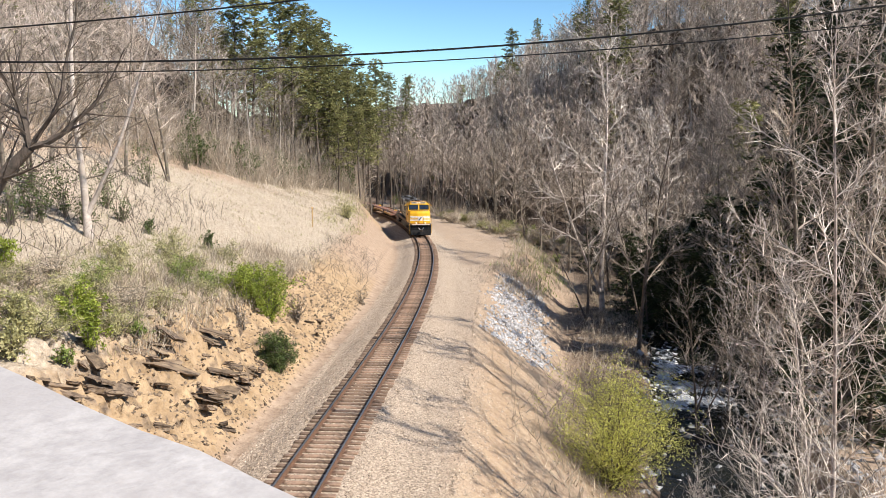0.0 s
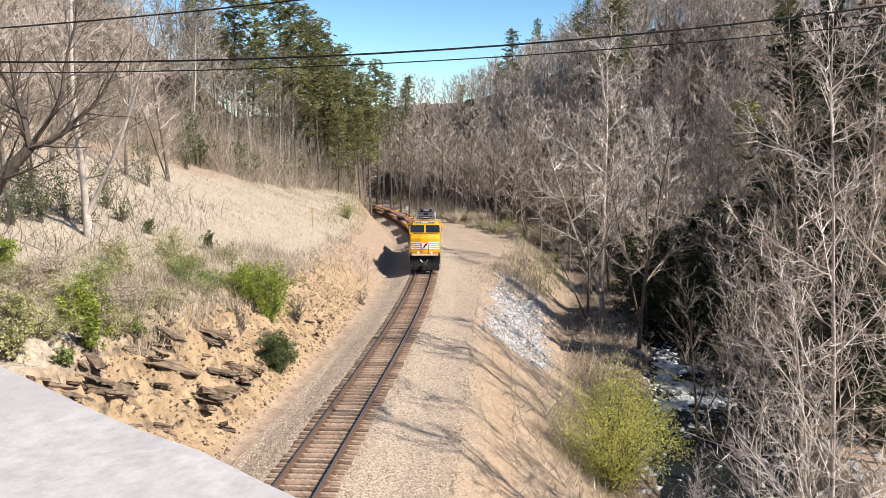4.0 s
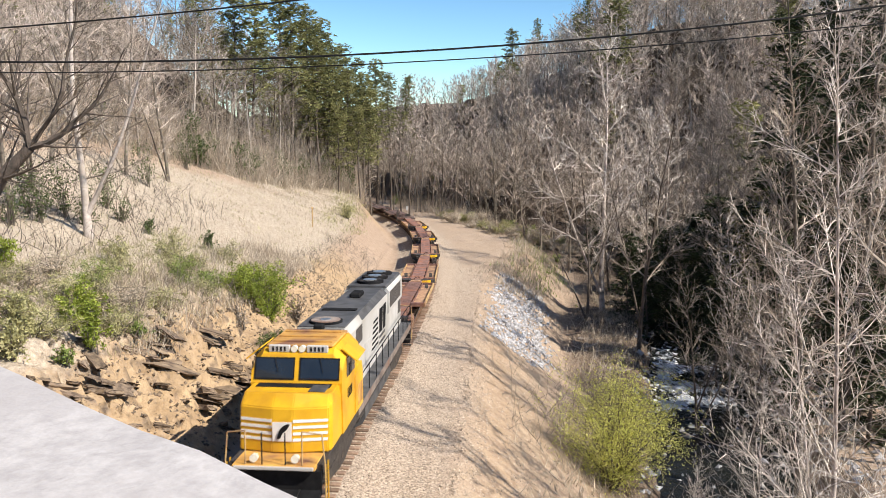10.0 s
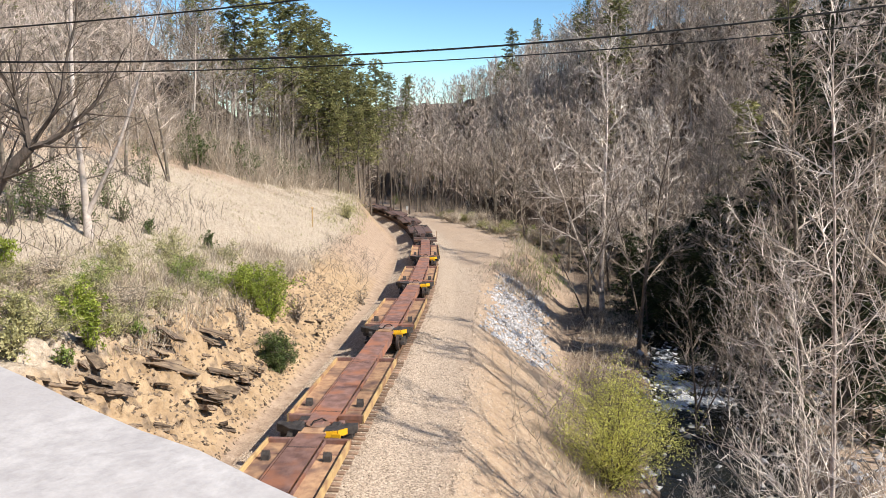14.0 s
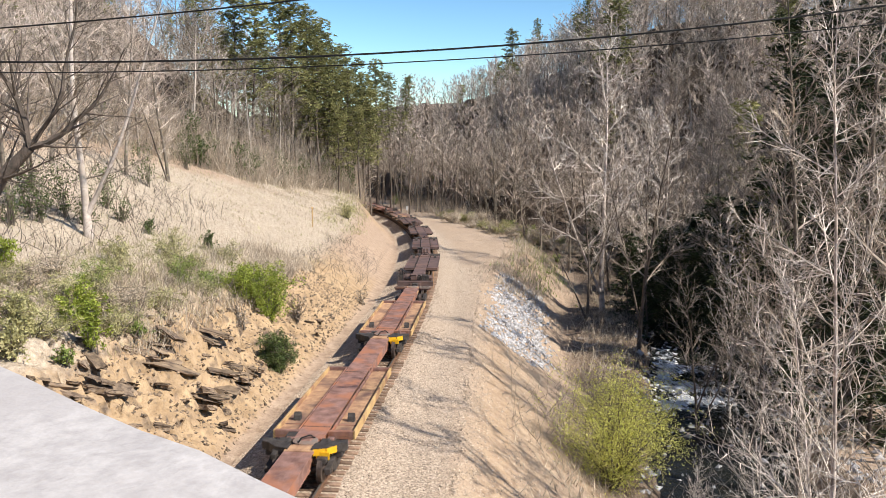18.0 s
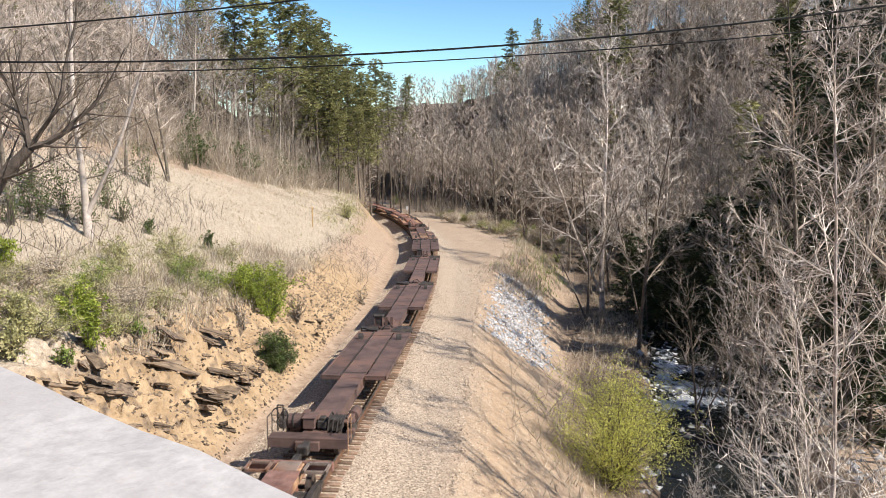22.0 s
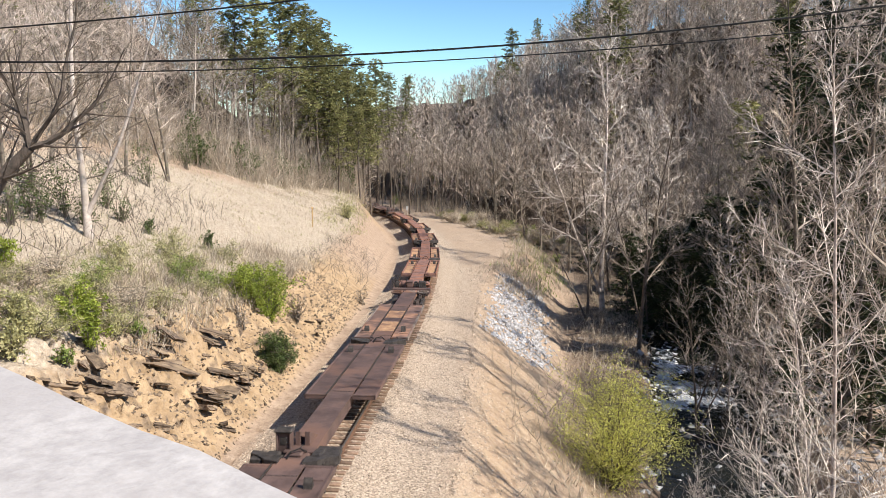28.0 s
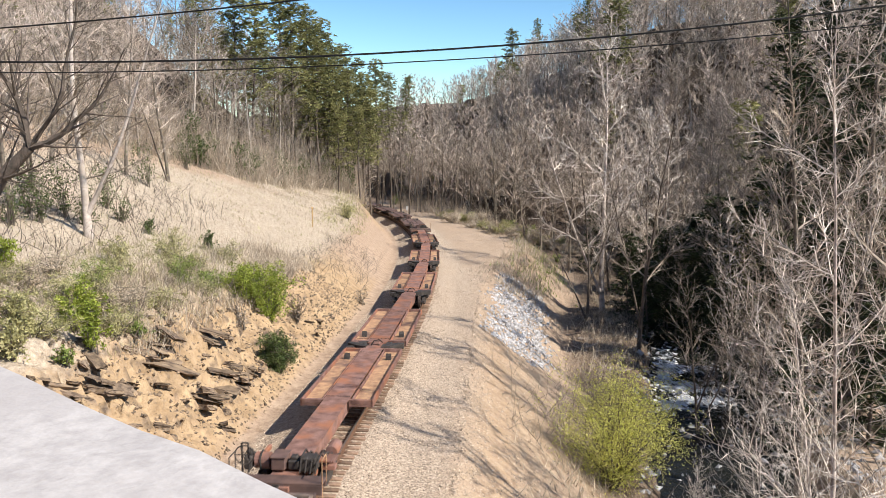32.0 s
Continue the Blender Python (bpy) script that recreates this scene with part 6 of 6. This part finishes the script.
        for k in range(6):
            z = 2.35 + 0.22 * k
            part("speed_bar", side_plate([(11.8 + 0.10 * k, z), (11.83 + 0.10 * k, z + 0.1), (13.5, z + 0.1), (13.47, z)], sx * 1.0 - 0.005), BLACK, mark)
        for k in range(2):
            part("text_bar", side_plate([(13.8, 2.46 - 0.28 * k), (13.8, 2.58 - 0.28 * k), (15.4, 2.58 - 0.28 * k), (15.4, 2.46 - 0.28 * k)], sx * 1.0 - 0.005), ROOF_GREY, mark)
    # roof equipment
    for y in (17.2, 18.6, 20.0):
        fan = part("roof_fan", cyl(bmesh.new(), (0, y, 4.48), (0, y, 4.62), 0.66, 28), BLACK, L, "round radiator fan with a bright hub")
        part("fan_hub", cyl(bmesh.new(), (0, y, 4.62), (0, y, 4.66), 0.34, 20), CHROME, fan)
        for k in range(8):
            bm = bmesh.new()
            box(bm, 0.3, 0.64, -0.025, 0.025, 4.62, 4.645, m=Matrix.Translation((0, y, 0)) @ Matrix.Rotation(k * math.pi / 4, 4, "Z"))
            part("guard_bar", bm, IRON, fan)
    fan = part("brake_fan", cyl(bmesh.new(), (0, 7.7, 4.46), (0, 7.7, 4.56), 0.62, 28), BLACK, L, "dynamic brake fan in the roof")
    part("fan_hub", cyl(bmesh.new(), (0, 7.7, 4.56), (0, 7.7, 4.60), 0.2, 20), CHROME, fan)
    part("fan_guard", cyl(bmesh.new(), (0, 7.7, 4.56), (0, 7.7, 4.58), 0.55, 24), WEATHERED, fan)
    part("exhaust_stack", boxes([(-0.25, 0.25, 13.3, 14.2, 4.38, 4.62)], 0.06), BLACK, L)
    part("roof_hatch", boxes([(-0.55, 0.55, 11.0, 12.6, 4.38, 4.44)], 0.02), ROOF_GREY, L)
    part("roof_slot", boxes([(-0.7, 0.7, 9.9, 10.3, 4.48, 4.52)]), BLACK, L)
    part("horn", boxes([(-0.18, 0.18, 6.45, 6.75, 4.42, 4.62)], 0.04), BLACK, L)
    # handrails
    for sx in (-1, 1):
        x = sx * 1.47
        for k in range(9):
            y = 6.95 + 1.62 * k
            part("stanchion", cyl(bmesh.new(), (x, y, 1.70), (x, y, 2.72), 0.02, 6), BLACK, L)
        part("handrail", rod([(x, 6.95, 2.70), (x, 20.6, 2.70), (x, 21.2, 2.55)], 0.02), BLACK, L)
        part("end_rail", rod([(sx * 1.5, 21.5, 0.7), (sx * 1.5, 21.5, 2.5), (sx * 0.5, 21.75, 2.6), (sx * 0.3, 21.75, 1.7)], 0.022), SILL_YELLOW, L, "yellow end handrail")
        part("front_rail", rod([(sx * 1.5, 1.0, 0.5), (sx * 1.5, 0.95, 1.7), (sx * 1.42, 0.95, 2.55), (sx * 0.85, 0.85, 2.65), (sx * 0.85, 0.82, 1.65)], 0.022), SILL_YELLOW, L, "yellow front handrail")
        part("front_rail", rod([(sx * 0.35, 0.82, 1.65), (sx * 0.35, 0.82, 2.6), (sx * 0.33, 0.82, 2.6)], 0.02), BLACK, L)
    # running gear
    wheelset_truck(L, 4.7, (-2.05, 0, 2.05), 0.51, 1.12, "black six-wheel truck")
    wheelset_truck(L, 17.6, (-2.05, 0, 2.05), 0.51, 1.12, "black six-wheel truck")
    part("fuel_tank", prism([(-1.3, 0.5), (-1.42, 0.75), (-1.42, 1.15), (1.42, 1.15), (1.42, 0.75), (1.3, 0.5), (1.0, 0.34), (-1.0, 0.34)], 7.9, 14.2, axis="y"), ROOF_GREY, L, "grey fuel tank")
    for sx in (-1, 1):
        part("air_reservoir", cyl(bmesh.new(), (sx * 1.2, 6.9, 1.05), (sx * 1.2, 7.8, 1.05), 0.2, 12), IRON, L)
    # stretched a little past its real length to fit the camera's view
    placed = {}
    for ob in L.children_recursive:
        placed[ob] = (placed[ob.parent] if ob.parent in placed else Matrix.Identity(4)) @ ob.matrix_basis
    for ob, m in placed.items():
        ob.data.transform(Matrix.Diagonal((1, 1.03, 1, 1)) @ m)
        ob.matrix_basis = Matrix.Identity(4)
    return L


SILL_TOP = 1.02


def stripe_bar(a, b, z0, z1, thick=0.02):
    """An upright thin bar between two places of the plan."""
    d = (Vector((*b, 0)) - Vector((*a, 0))).normalized()
    n = Vector((d.y, -d.x, 0)) * thick
    bm = bmesh.new()
    low = [bm.verts.new((p[0] + k * n.x, p[1] + k * n.y, z0)) for p, k in ((a, 0), (b, 0), (b, 1), (a, 1))]
    top = [bm.verts.new((v.co.x, v.co.y, z1)) for v in low]
    bm.faces.new(low), bm.faces.new(top[::-1])
    for i in range(4):
        bm.faces.new((low[i], low[(i + 1) % 4], top[(i + 1) % 4], top[i]))
    bmesh.ops.recalc_face_normals(bm, faces=bm.faces[:])
    return bm


def spine_unit(kind, length, front_gap, rear_gap, deck_mat, pan_mat, edge_mat, label, front_end=False, rear_end=False, hitch=False, flat=False):
    """One platform of an articulated spine car: y runs back from its front joint; pans lie between the gaps."""
    U = thing("spine_car_unit", pose(0, 0, 0), label, "freight car", "spine cars of the train")
    y0, y1 = (1.5 if front_end else 0.35), (length - 1.2 if rear_end else length - 0.35)
    sill = part("center_sill", boxes([(-0.5, 0.5, y0, y1, SILL_TOP - 0.05, SILL_TOP), (-0.42, -0.36, y0 + 0.1, y1 - 0.1, 0.48, SILL_TOP - 0.05), (0.36, 0.42, y0 + 0.1, y1 - 0.1, 0.48, SILL_TOP - 0.05), (-0.44, 0.44, y0 + 0.1, y1 - 0.1, 0.44, 0.48)]), deck_mat, U, "long centre sill plate")
    for k, y in enumerate((front_gap + 0.4, length - rear_gap - 1.0)):
        part("sill_seam", boxes([(-0.5, 0.5, y, y + 0.03, SILL_TOP, SILL_TOP + 0.012)]), IRON, sill)
    pa, pb = front_gap, length - rear_gap
    for sx in (-1, 1):
        x_in, x_out = sx * 0.56, sx * 1.40
        lo, hi = min(x_in, x_out), max(x_in, x_out)
        zf = 0.98 if flat else 0.84
        pan = part("platform", boxes([(lo, hi, pa, pb, zf - 0.05, zf)], 0.008), pan_mat, U, "rust-streaked side platform")
        part("edge_rail", boxes([(sx * 1.43 - 0.045, sx * 1.43 + 0.045, pa, pb, 0.80 if flat else 0.70, 1.0)], 0.012), edge_mat, pan)
        if not flat:
            part("inner_rail", boxes([(sx * 0.60 - 0.03, sx * 0.60 + 0.03, pa, pb, zf, 0.98)], 0.008), deck_mat, pan)
        else:
            part("inner_rail", boxes([(sx * 0.57 - 0.02, sx * 0.57 + 0.02, pa + (2.2 if sx > 0 else 0), pb - (1.8 if sx > 0 else 0), zf, 1.03)], 0.005), IRON, pan)
        for y, w in ((pa, 0.16), (pb - 0.16, 0.16)):
            part("end_beam", boxes([(min(sx * 0.5, sx * 1.47), max(sx * 0.5, sx * 1.47), y, y + w, 0.80 if flat else 0.72, 1.0)], 0.012), deck_mat, pan)
        stop_y = (pb - 1.7) if front_gap > rear_gap else (pa + 1.7)
        st = part("wheel_stop", prism([(stop_y - 0.14, zf), (stop_y - 0.09, zf + 0.18), (stop_y + 0.02, zf + 0.3), (stop_y + 0.1, zf + 0.18), (stop_y + 0.13, zf)], sx * 1.02 - 0.13, sx * 1.02 + 0.13), IRON, pan, "dark steel wheel stop")
        part("cross_strap", boxes([(lo + 0.05, hi - 0.05, stop_y + (0.5 if front_gap > rear_gap else -0.56), stop_y + (0.56 if front_gap > rear_gap else -0.5), zf, zf + 0.02)]), deck_mat, pan)
        for k in range(4):
            y = pa + (pb - pa) * (k + 0.5) / 4
            part("cross_bearer", boxes([(min(sx * 0.42, sx * 1.4), max(sx * 0.42, sx * 1.4), y - 0.06, y + 0.06, 0.6, zf - 0.05)]), IRON, pan)
    # joint hardware in front
    if front_end:
        part("end_platform", boxes([(-1.4, 1.4, 0.0, 0.62, 0.98, 1.05)], 0.012), BROWN, U, "transverse end platform")
        part("end_sill", boxes([(-1.4, 1.4, 0.0, 0.10, 0.70, 0.98), (-1.4, 1.4, 0.52, 0.62, 0.78, 0.98)], 0.01), BROWN, U)
        part("draft_sill", boxes([(-0.42, 0.42, -0.1, 1.8, 0.62, 0.95)], 0.02), deck_mat, U)
        part("coupler", boxes([(-0.12, 0.12, -0.75, 0.0, 0.74, 0.98), (-0.2, 0.2, -0.75, -0.4, 0.70, 1.02)], 0.03), IRON, U)
        part("valve_box", boxes([(-0.42, 0.02, 1.0, 1.7, 1.02, 1.42)], 0.03), BROWN, U, "boxy brake equipment housing")
        part("valve_box", boxes([(0.08, 0.42, 1.1, 1.6, 1.02, 1.30), (0.14, 0.36, 1.2, 1.45, 1.30, 1.42)], 0.03), IRON, U)
        part("gear_plate", boxes([(-1.3, 1.3, 1.75, 2.05, 1.03, 1.09)], 0.01), deck_mat, U, "plate across the brake gear")
        part("brake_cylinder", cyl(bmesh.new(), (-0.98, 1.35, 1.22), (-0.52, 1.35, 1.22), 0.26, 16), deck_mat, U, "round brake cylinder")
        part("cylinder_flange", cyl(bmesh.new(), (-0.80, 1.35, 1.22), (-0.76, 1.35, 1.22), 0.30, 16), IRON, U)
        part("valve_body", boxes([(-1.30, -1.04, 1.05, 1.6, 1.0, 1.42), (-1.26, -1.08, 1.2, 1.45, 1.42, 1.56)], 0.04), IRON, U)
        part("box_lid", boxes([(-0.45, 0.05, 0.97, 1.73, 1.42, 1.445)], 0.006), BROWN, U)
        for k in range(4):
            x = 0.5 + 0.16 * k
            part("pipe", rod([(x, 0.9, 1.0), (x + 0.03, 1.0, 1.45 - 0.06 * k), (x - 0.04, 1.9, 1.40 - 0.05 * k), (x, 2.4, 0.9)], 0.028, 6), IRON, U)
        part("valve_box", boxes([(0.45, 0.95, 1.1, 1.6, 0.95, 1.4)], 0.03), IRON, U)
        part("brake_stand", rod([(-1.25, 0.8, 1.02), (-1.25, 0.8, 1.95), (-1.05, 0.8, 1.95), (-1.05, 0.8, 1.02)], 0.03), IRON, U)
        bm = bmesh.new()
        for k in range(14):
            a, b = k * math.pi / 7, (k + 1) * math.pi / 7
            cyl(bm, (-1.15 + 0.3 * math.cos(a), 0.72, 1.6 + 0.3 * math.sin(a)), (-1.15 + 0.3 * math.cos(b), 0.72, 1.6 + 0.3 * math.sin(b)), 0.022, 5)
        for k in range(3):
            a = k * math.pi / 3
            cyl(bm, (-1.15 - 0.28 * math.cos(a), 0.74, 1.6 - 0.28 * math.sin(a)), (-1.15 + 0.28 * math.cos(a), 0.74, 1.6 + 0.28 * math.sin(a)), 0.014, 4)
        part("brake_wheel", bm, IRON, U, "round hand brake wheel")
        for sx in (-1, 1):
            part("corner_rail", rod([(sx * 1.4, 0.05, 0.5), (sx * 1.4, 0.05, 1.75), (sx * 1.4, 0.6, 1.75), (sx * 1.4, 0.6, 0.9)], 0.018), RUST_ORANGE if sx > 0 else IRON, U)
        part("air_tank", cyl(bmesh.new(), (0.95, 3.3, 0.78), (0.95, 4.1, 0.78), 0.22, 14), deck_mat, U, "round air tank")
        bm = bmesh.new()
        for k in range(7):
            cyl(bm, (0.62 + 0.1 * (k % 3), 2.1 + 0.16 * k, 0.75 + 0.06 * (k % 2)), (1.0 - 0.06 * (k % 2), 2.5 + 0.18 * k, 0.9 - 0.1 * (k % 3)), 0.03, 5)
        part("brake_piping", bm, IRON, U)
        wheelset_truck(U, 2.4, (-0.88, 0.88), 0.42, 1.0, "rusty four-wheel truck", IRON)
    else:
        part("joint_block", boxes([(-0.40, 0.40, -0.25, 0.55, 0.70, 1.0), (-0.22, 0.22, -0.1, 0.3, 1.0, 1.12)], 0.04), deck_mat, U, "articulated joint casting")
        part("joint_step", boxes([(-0.95, -0.5, -0.35, 0.2, 0.80, 1.12)], 0.06), IRON, U)
        part("joint_step", boxes([(0.5, 0.85, -0.3, 0.25, 0.78, 1.10)], 0.06), IRON, U)
        part("air_hose", rod([(-0.2, -0.35, 1.02), (-0.1, -0.2, 1.22), (0.15, 0.05, 1.25), (0.3, 0.3, 1.05)], 0.025), CABLE, U)
    R = random.Random(len(bpy.data.objects))
    yc = 2.4 if front_end else 0.0
    for k in range(16):
        x, y, z = R.uniform(-1.25, 1.25), yc + R.uniform(-0.9, 0.9), R.uniform(0.62, 0.98)
        if abs(x) < 0.5:
            x = math.copysign(0.55 + abs(x) * 0.5, x)
        a, b, c = R.uniform(0.05, 0.22), R.uniform(0.06, 0.35), R.uniform(0.05, 0.16)
        part("bracket", boxes([(x - a, x + a, y - b, y + b, z - c, z + c)], 0.015), IRON if k % 3 else deck_mat, U)
    for k in range(9):
        p0 = Vector((R.uniform(-1.1, 1.1), yc + R.uniform(-0.8, 0.6), R.uniform(0.75, 1.0)))
        p1 = p0 + Vector((R.uniform(-0.3, 0.3), R.uniform(0.3, 1.0), R.uniform(-0.15, 0.1)))
        mid = (p0 + p1) / 2 + Vector((R.uniform(-0.12, 0.12), 0, R.uniform(0.0, 0.16)))
        part("brake_rod", rod([p0, mid, p1], R.uniform(0.018, 0.035), 5), IRON, U)
    if hitch:
        tw = part("hitch_tower", boxes([(-0.80, -0.74, 0.55, 0.95, 0.8, 1.58), (-0.36, -0.30, 0.55, 0.95, 0.8, 1.58), (-0.74, -0.36, 0.60, 0.95, 0.8, 1.55)], 0.02), deck_mat, U, "folding trailer hitch post")
        part("hitch_top", boxes([(-0.86, -0.24, 0.5, 1.0, 1.56, 1.68)], 0.05), IRON, tw)
        part("hitch_slot", boxes([(-0.66, -0.44, 0.585, 0.61, 1.15, 1.42)], 0.01), IRON, tw)
        part("hitch_brace", prism([(0.95, 0.9), (0.95, 1.5), (2.1, 1.02), (2.1, 0.9)], 0.08, 0.24), deck_mat, U)
        part("hitch_brace", prism([(0.95, 0.9), (0.95, 1.5), (2.1, 1.02), (2.1, 0.9)], -0.24, -0.08), deck_mat, U)
        part("side_box", boxes([(0.5, 1.3, 0.3, 1.2, 0.72, 0.95)], 0.03), IRON, U)
    if rear_end:
        for sx in (-1, 1):
            xa, xb = min(sx * 0.55, sx * 1.32), max(sx * 0.55, sx * 1.32)
            ya, yb = length - 1.35, length - 0.56
            part("end_frame", boxes([(xa, xb, ya, ya + 0.08, 0.98, 1.06), (xa, xb, yb - 0.08, yb, 0.98, 1.06), (xa, xa + 0.08, ya, yb, 0.98, 1.06), (xb - 0.08, xb, ya, yb, 0.98, 1.06)]), WEATHERED, U, "open steel end frame")
        part("end_plate", boxes([(-0.36, 0.36, length - 1.25, length - 0.5, 1.0, 1.05)], 0.02), WEATHERED, U)
        part("draft_sill", boxes([(-0.45, 0.45, length - 1.9, length - 0.4, 0.60, 1.0)], 0.03), pan_mat, U)
        part("end_beam", boxes([(-1.35, 1.35, length - 0.55, length - 0.3, 0.75, 1.0)], 0.02), deck_mat, U)
        part("coupler", boxes([(-0.12, 0.12, length - 0.3, length + 0.35, 0.74, 0.98)], 0.03), IRON, U)
        wheelset_truck(U, length - 1.9, (-0.88, 0.88), 0.42, 1.0, "rusty four-wheel truck", IRON)
    else:
        wheelset_truck(U, length, (-0.88, 0.88), 0.42, 1.0, "rusty four-wheel truck", IRON)
        for sx in (-1, 1):
            arm = boxes([])
            bm = arm
            pts = [(0.40, -0.85), (0.85, -0.70), (1.15, -0.36), (1.45, -0.18), (1.45, 0.12), (1.08, 0.06), (0.75, -0.2), (0.40, -0.30)]
            lowv = [bm.verts.new((sx * a, length + b, 0.82)) for a, b in pts]
            highv = [bm.verts.new((sx * a, length + b, 1.10)) for a, b in pts]
            bm.faces.new(lowv)
            bm.faces.new(highv[::-1])
            for i in range(len(pts)):
                bm.faces.new((lowv[i], lowv[(i + 1) % len(pts)], highv[(i + 1) % len(pts)], highv[i]))
            bmesh.ops.recalc_face_normals(bm, faces=bm.faces[:])
            part("bolster_arm", bm, IRON, U, "angled bolster arm")
        part("bolster_beam", boxes([(-1.32, 1.32, length - 0.26, length + 0.26, 0.60, 0.86), (-0.62, 0.62, length - 0.55, length + 0.55, 0.62, 0.9)], 0.03), IRON, U, "heavy dark bolster beam")
        if kind == "a":
            part("arm_stripe", stripe_bar((0.46, length - 0.86), (0.86, length - 0.74), 0.86, 1.08), YELLOW, U, "yellow stripe along the bolster arm")
            part("arm_stripe", stripe_bar((0.88, length - 0.73), (1.16, length - 0.42), 0.86, 1.08), YELLOW, U)
            part("reflector_plate", boxes([(0.55, 1.0, length - 0.82, length - 0.78, 0.72, 0.98)], 0.008), YELLOW, U, "bright yellow plate on the bolster")
            part("centre_plate", cyl(bmesh.new(), (0, length, 1.0), (0, length, 1.09), 0.42, 20), WEATHERED, U, "round articulation plate")
            part("joint_cap", boxes([(-0.5, 0.5, length - 0.95, length - 0.35, SILL_TOP, SILL_TOP + 0.03)], 0.01), RUST_ORANGE, U, "red-orange worn joint cap")
    return U


train = []   # (thing, distance of its front behind the start, length)
train.append((build_locomotive(), 83.4, 22.0))
A = dict(deck_mat=RUST, pan_mat=RUST_ORANGE, edge_mat=SILL_YELLOW)
B = dict(deck_mat=BROWN, pan_mat=BROWN, edge_mat=BROWN)
C = dict(deck_mat=RUST, pan_mat=RUST_ORANGE, edge_mat=RUST)
LA, LB, LC = "rusty articulated spine car platform with yellow edge rails", "dark brown articulated spine car platform, flat decked", "brown and orange rusted articulated spine car platform"
unit_a_first = spine_unit("a", 18.4, 8.2, 1.3, label=LA, front_end=True, **A)
unit_a_mid = spine_unit("a", 17.0, 1.2, 6.8, label=LA, **A)
unit_a_last = spine_unit("a", 17.6, 1.2, 6.6, label=LA, rear_end=True, **A)
unit_b_first = spine_unit("b", 18.4, 8.4, 0.8, label=LB, front_end=True, flat=True, **B)
unit_b_hitch = spine_unit("b", 17.0, 7.0, 0.8, label=LB, hitch=True, flat=True, **B)
unit_b_plain = spine_unit("b", 17.0, 7.0, 0.8, label=LB, flat=True, **B)
unit_b_last = spine_unit("b", 17.0, 1.0, 6.0, label="worn brown articulated spine car platform with an orange rusted sill", rear_end=True, flat=True, deck_mat=BROWN, pan_mat=BROWN_WORN, edge_mat=WEATHERED)
part("worn_patch", boxes([(-0.49, 0.49, 2.6, 5.2, SILL_TOP, SILL_TOP + 0.006), (-0.49, 0.49, 6.4, 8.6, SILL_TOP, SILL_TOP + 0.006)]), RUST_ORANGE, unit_b_last, "paint worn down to orange rust")
unit_c_first = spine_unit("c", 18.4, 8.6, 0.8, label=LC, front_end=True, **C)
unit_c_mid = spine_unit("c", 17.0, 0.9, 6.8, label=LC, **C)
unit_c_last = spine_unit("c", 17.6, 0.9, 6.6, label=LC, rear_end=True, **C)
plan = [(unit_a_first, 107.0, 18.4), (unit_a_mid, 125.4, 17.0), (unit_a_mid, 142.4, 17.0), (unit_a_mid, 159.4, 17.0), (unit_a_last, 176.4, 17.6),
        (unit_b_first, 195.6, 18.4), (unit_b_hitch, 214.0, 17.0), (unit_b_plain, 231.3, 17.0), (unit_b_hitch, 248.2, 17.0), (unit_b_last, 265.0, 17.0),
        (unit_c_first, 282.2, 18.4), (unit_c_mid, 300.6, 17.0), (unit_c_mid, 317.6, 17.0), (unit_c_mid, 334.6, 17.0), (unit_c_last, 351.6, 17.6),
        (unit_b_first, 370.2, 18.4), (unit_b_hitch, 388.6, 17.0), (unit_b_plain, 405.6, 17.0), (unit_b_hitch, 422.6, 17.0), (unit_b_last, 439.6, 17.0)]
used = set()
for unit, q, length in plan:
    ob = unit if unit.name not in used else copy_thing(unit, pose(0, 0, 0))
    used.add(unit.name)
    train.append((ob, q, length))


def travelled(t):
    return 8.948 * t + 0.0045 * ((t - 16) ** 2 - 256)


def motions():
    for ob, q, length in train:
        rows = []
        for k in range(65):
            t = k * 0.5
            s = q - travelled(t)
            back = length if length < 20 else length * 0.8
            lead = 0.0 if length < 20 else length * 0.2
            a, b = on_line(s + lead), on_line(s + back)
            d = (b - a).normalized()
            o = a - d * lead
            rows.append((t, pose(o.x, o.y, 0, 0, 0, math.degrees(math.atan2(-d.x, d.y)))))
        walk(ob, rows)
    gusts = [(0, 0.0), (2, 0.3), (3.5, 0.0), (5, -1.2), (6, -2.0), (7, -1.0), (8, -0.1), (9, -0.5), (10, 0.3), (11.5, -0.2), (13, 0.1), (15, -0.4), (17, 0.2), (19, -0.1), (21, 0.3), (23, -0.2), (25, 0.1), (27, -0.3), (29, 0.2), (30.5, -0.1), (32, 0.0)]
    for tree, tilt, turn_deg in SWAY:
        place = tree.location.copy()
        walk(tree, [(t, pose(place.x, place.y, place.z, tilt[0] + 0.3 * g, tilt[1] + g, turn_deg)) for t, g in gusts])


motions()
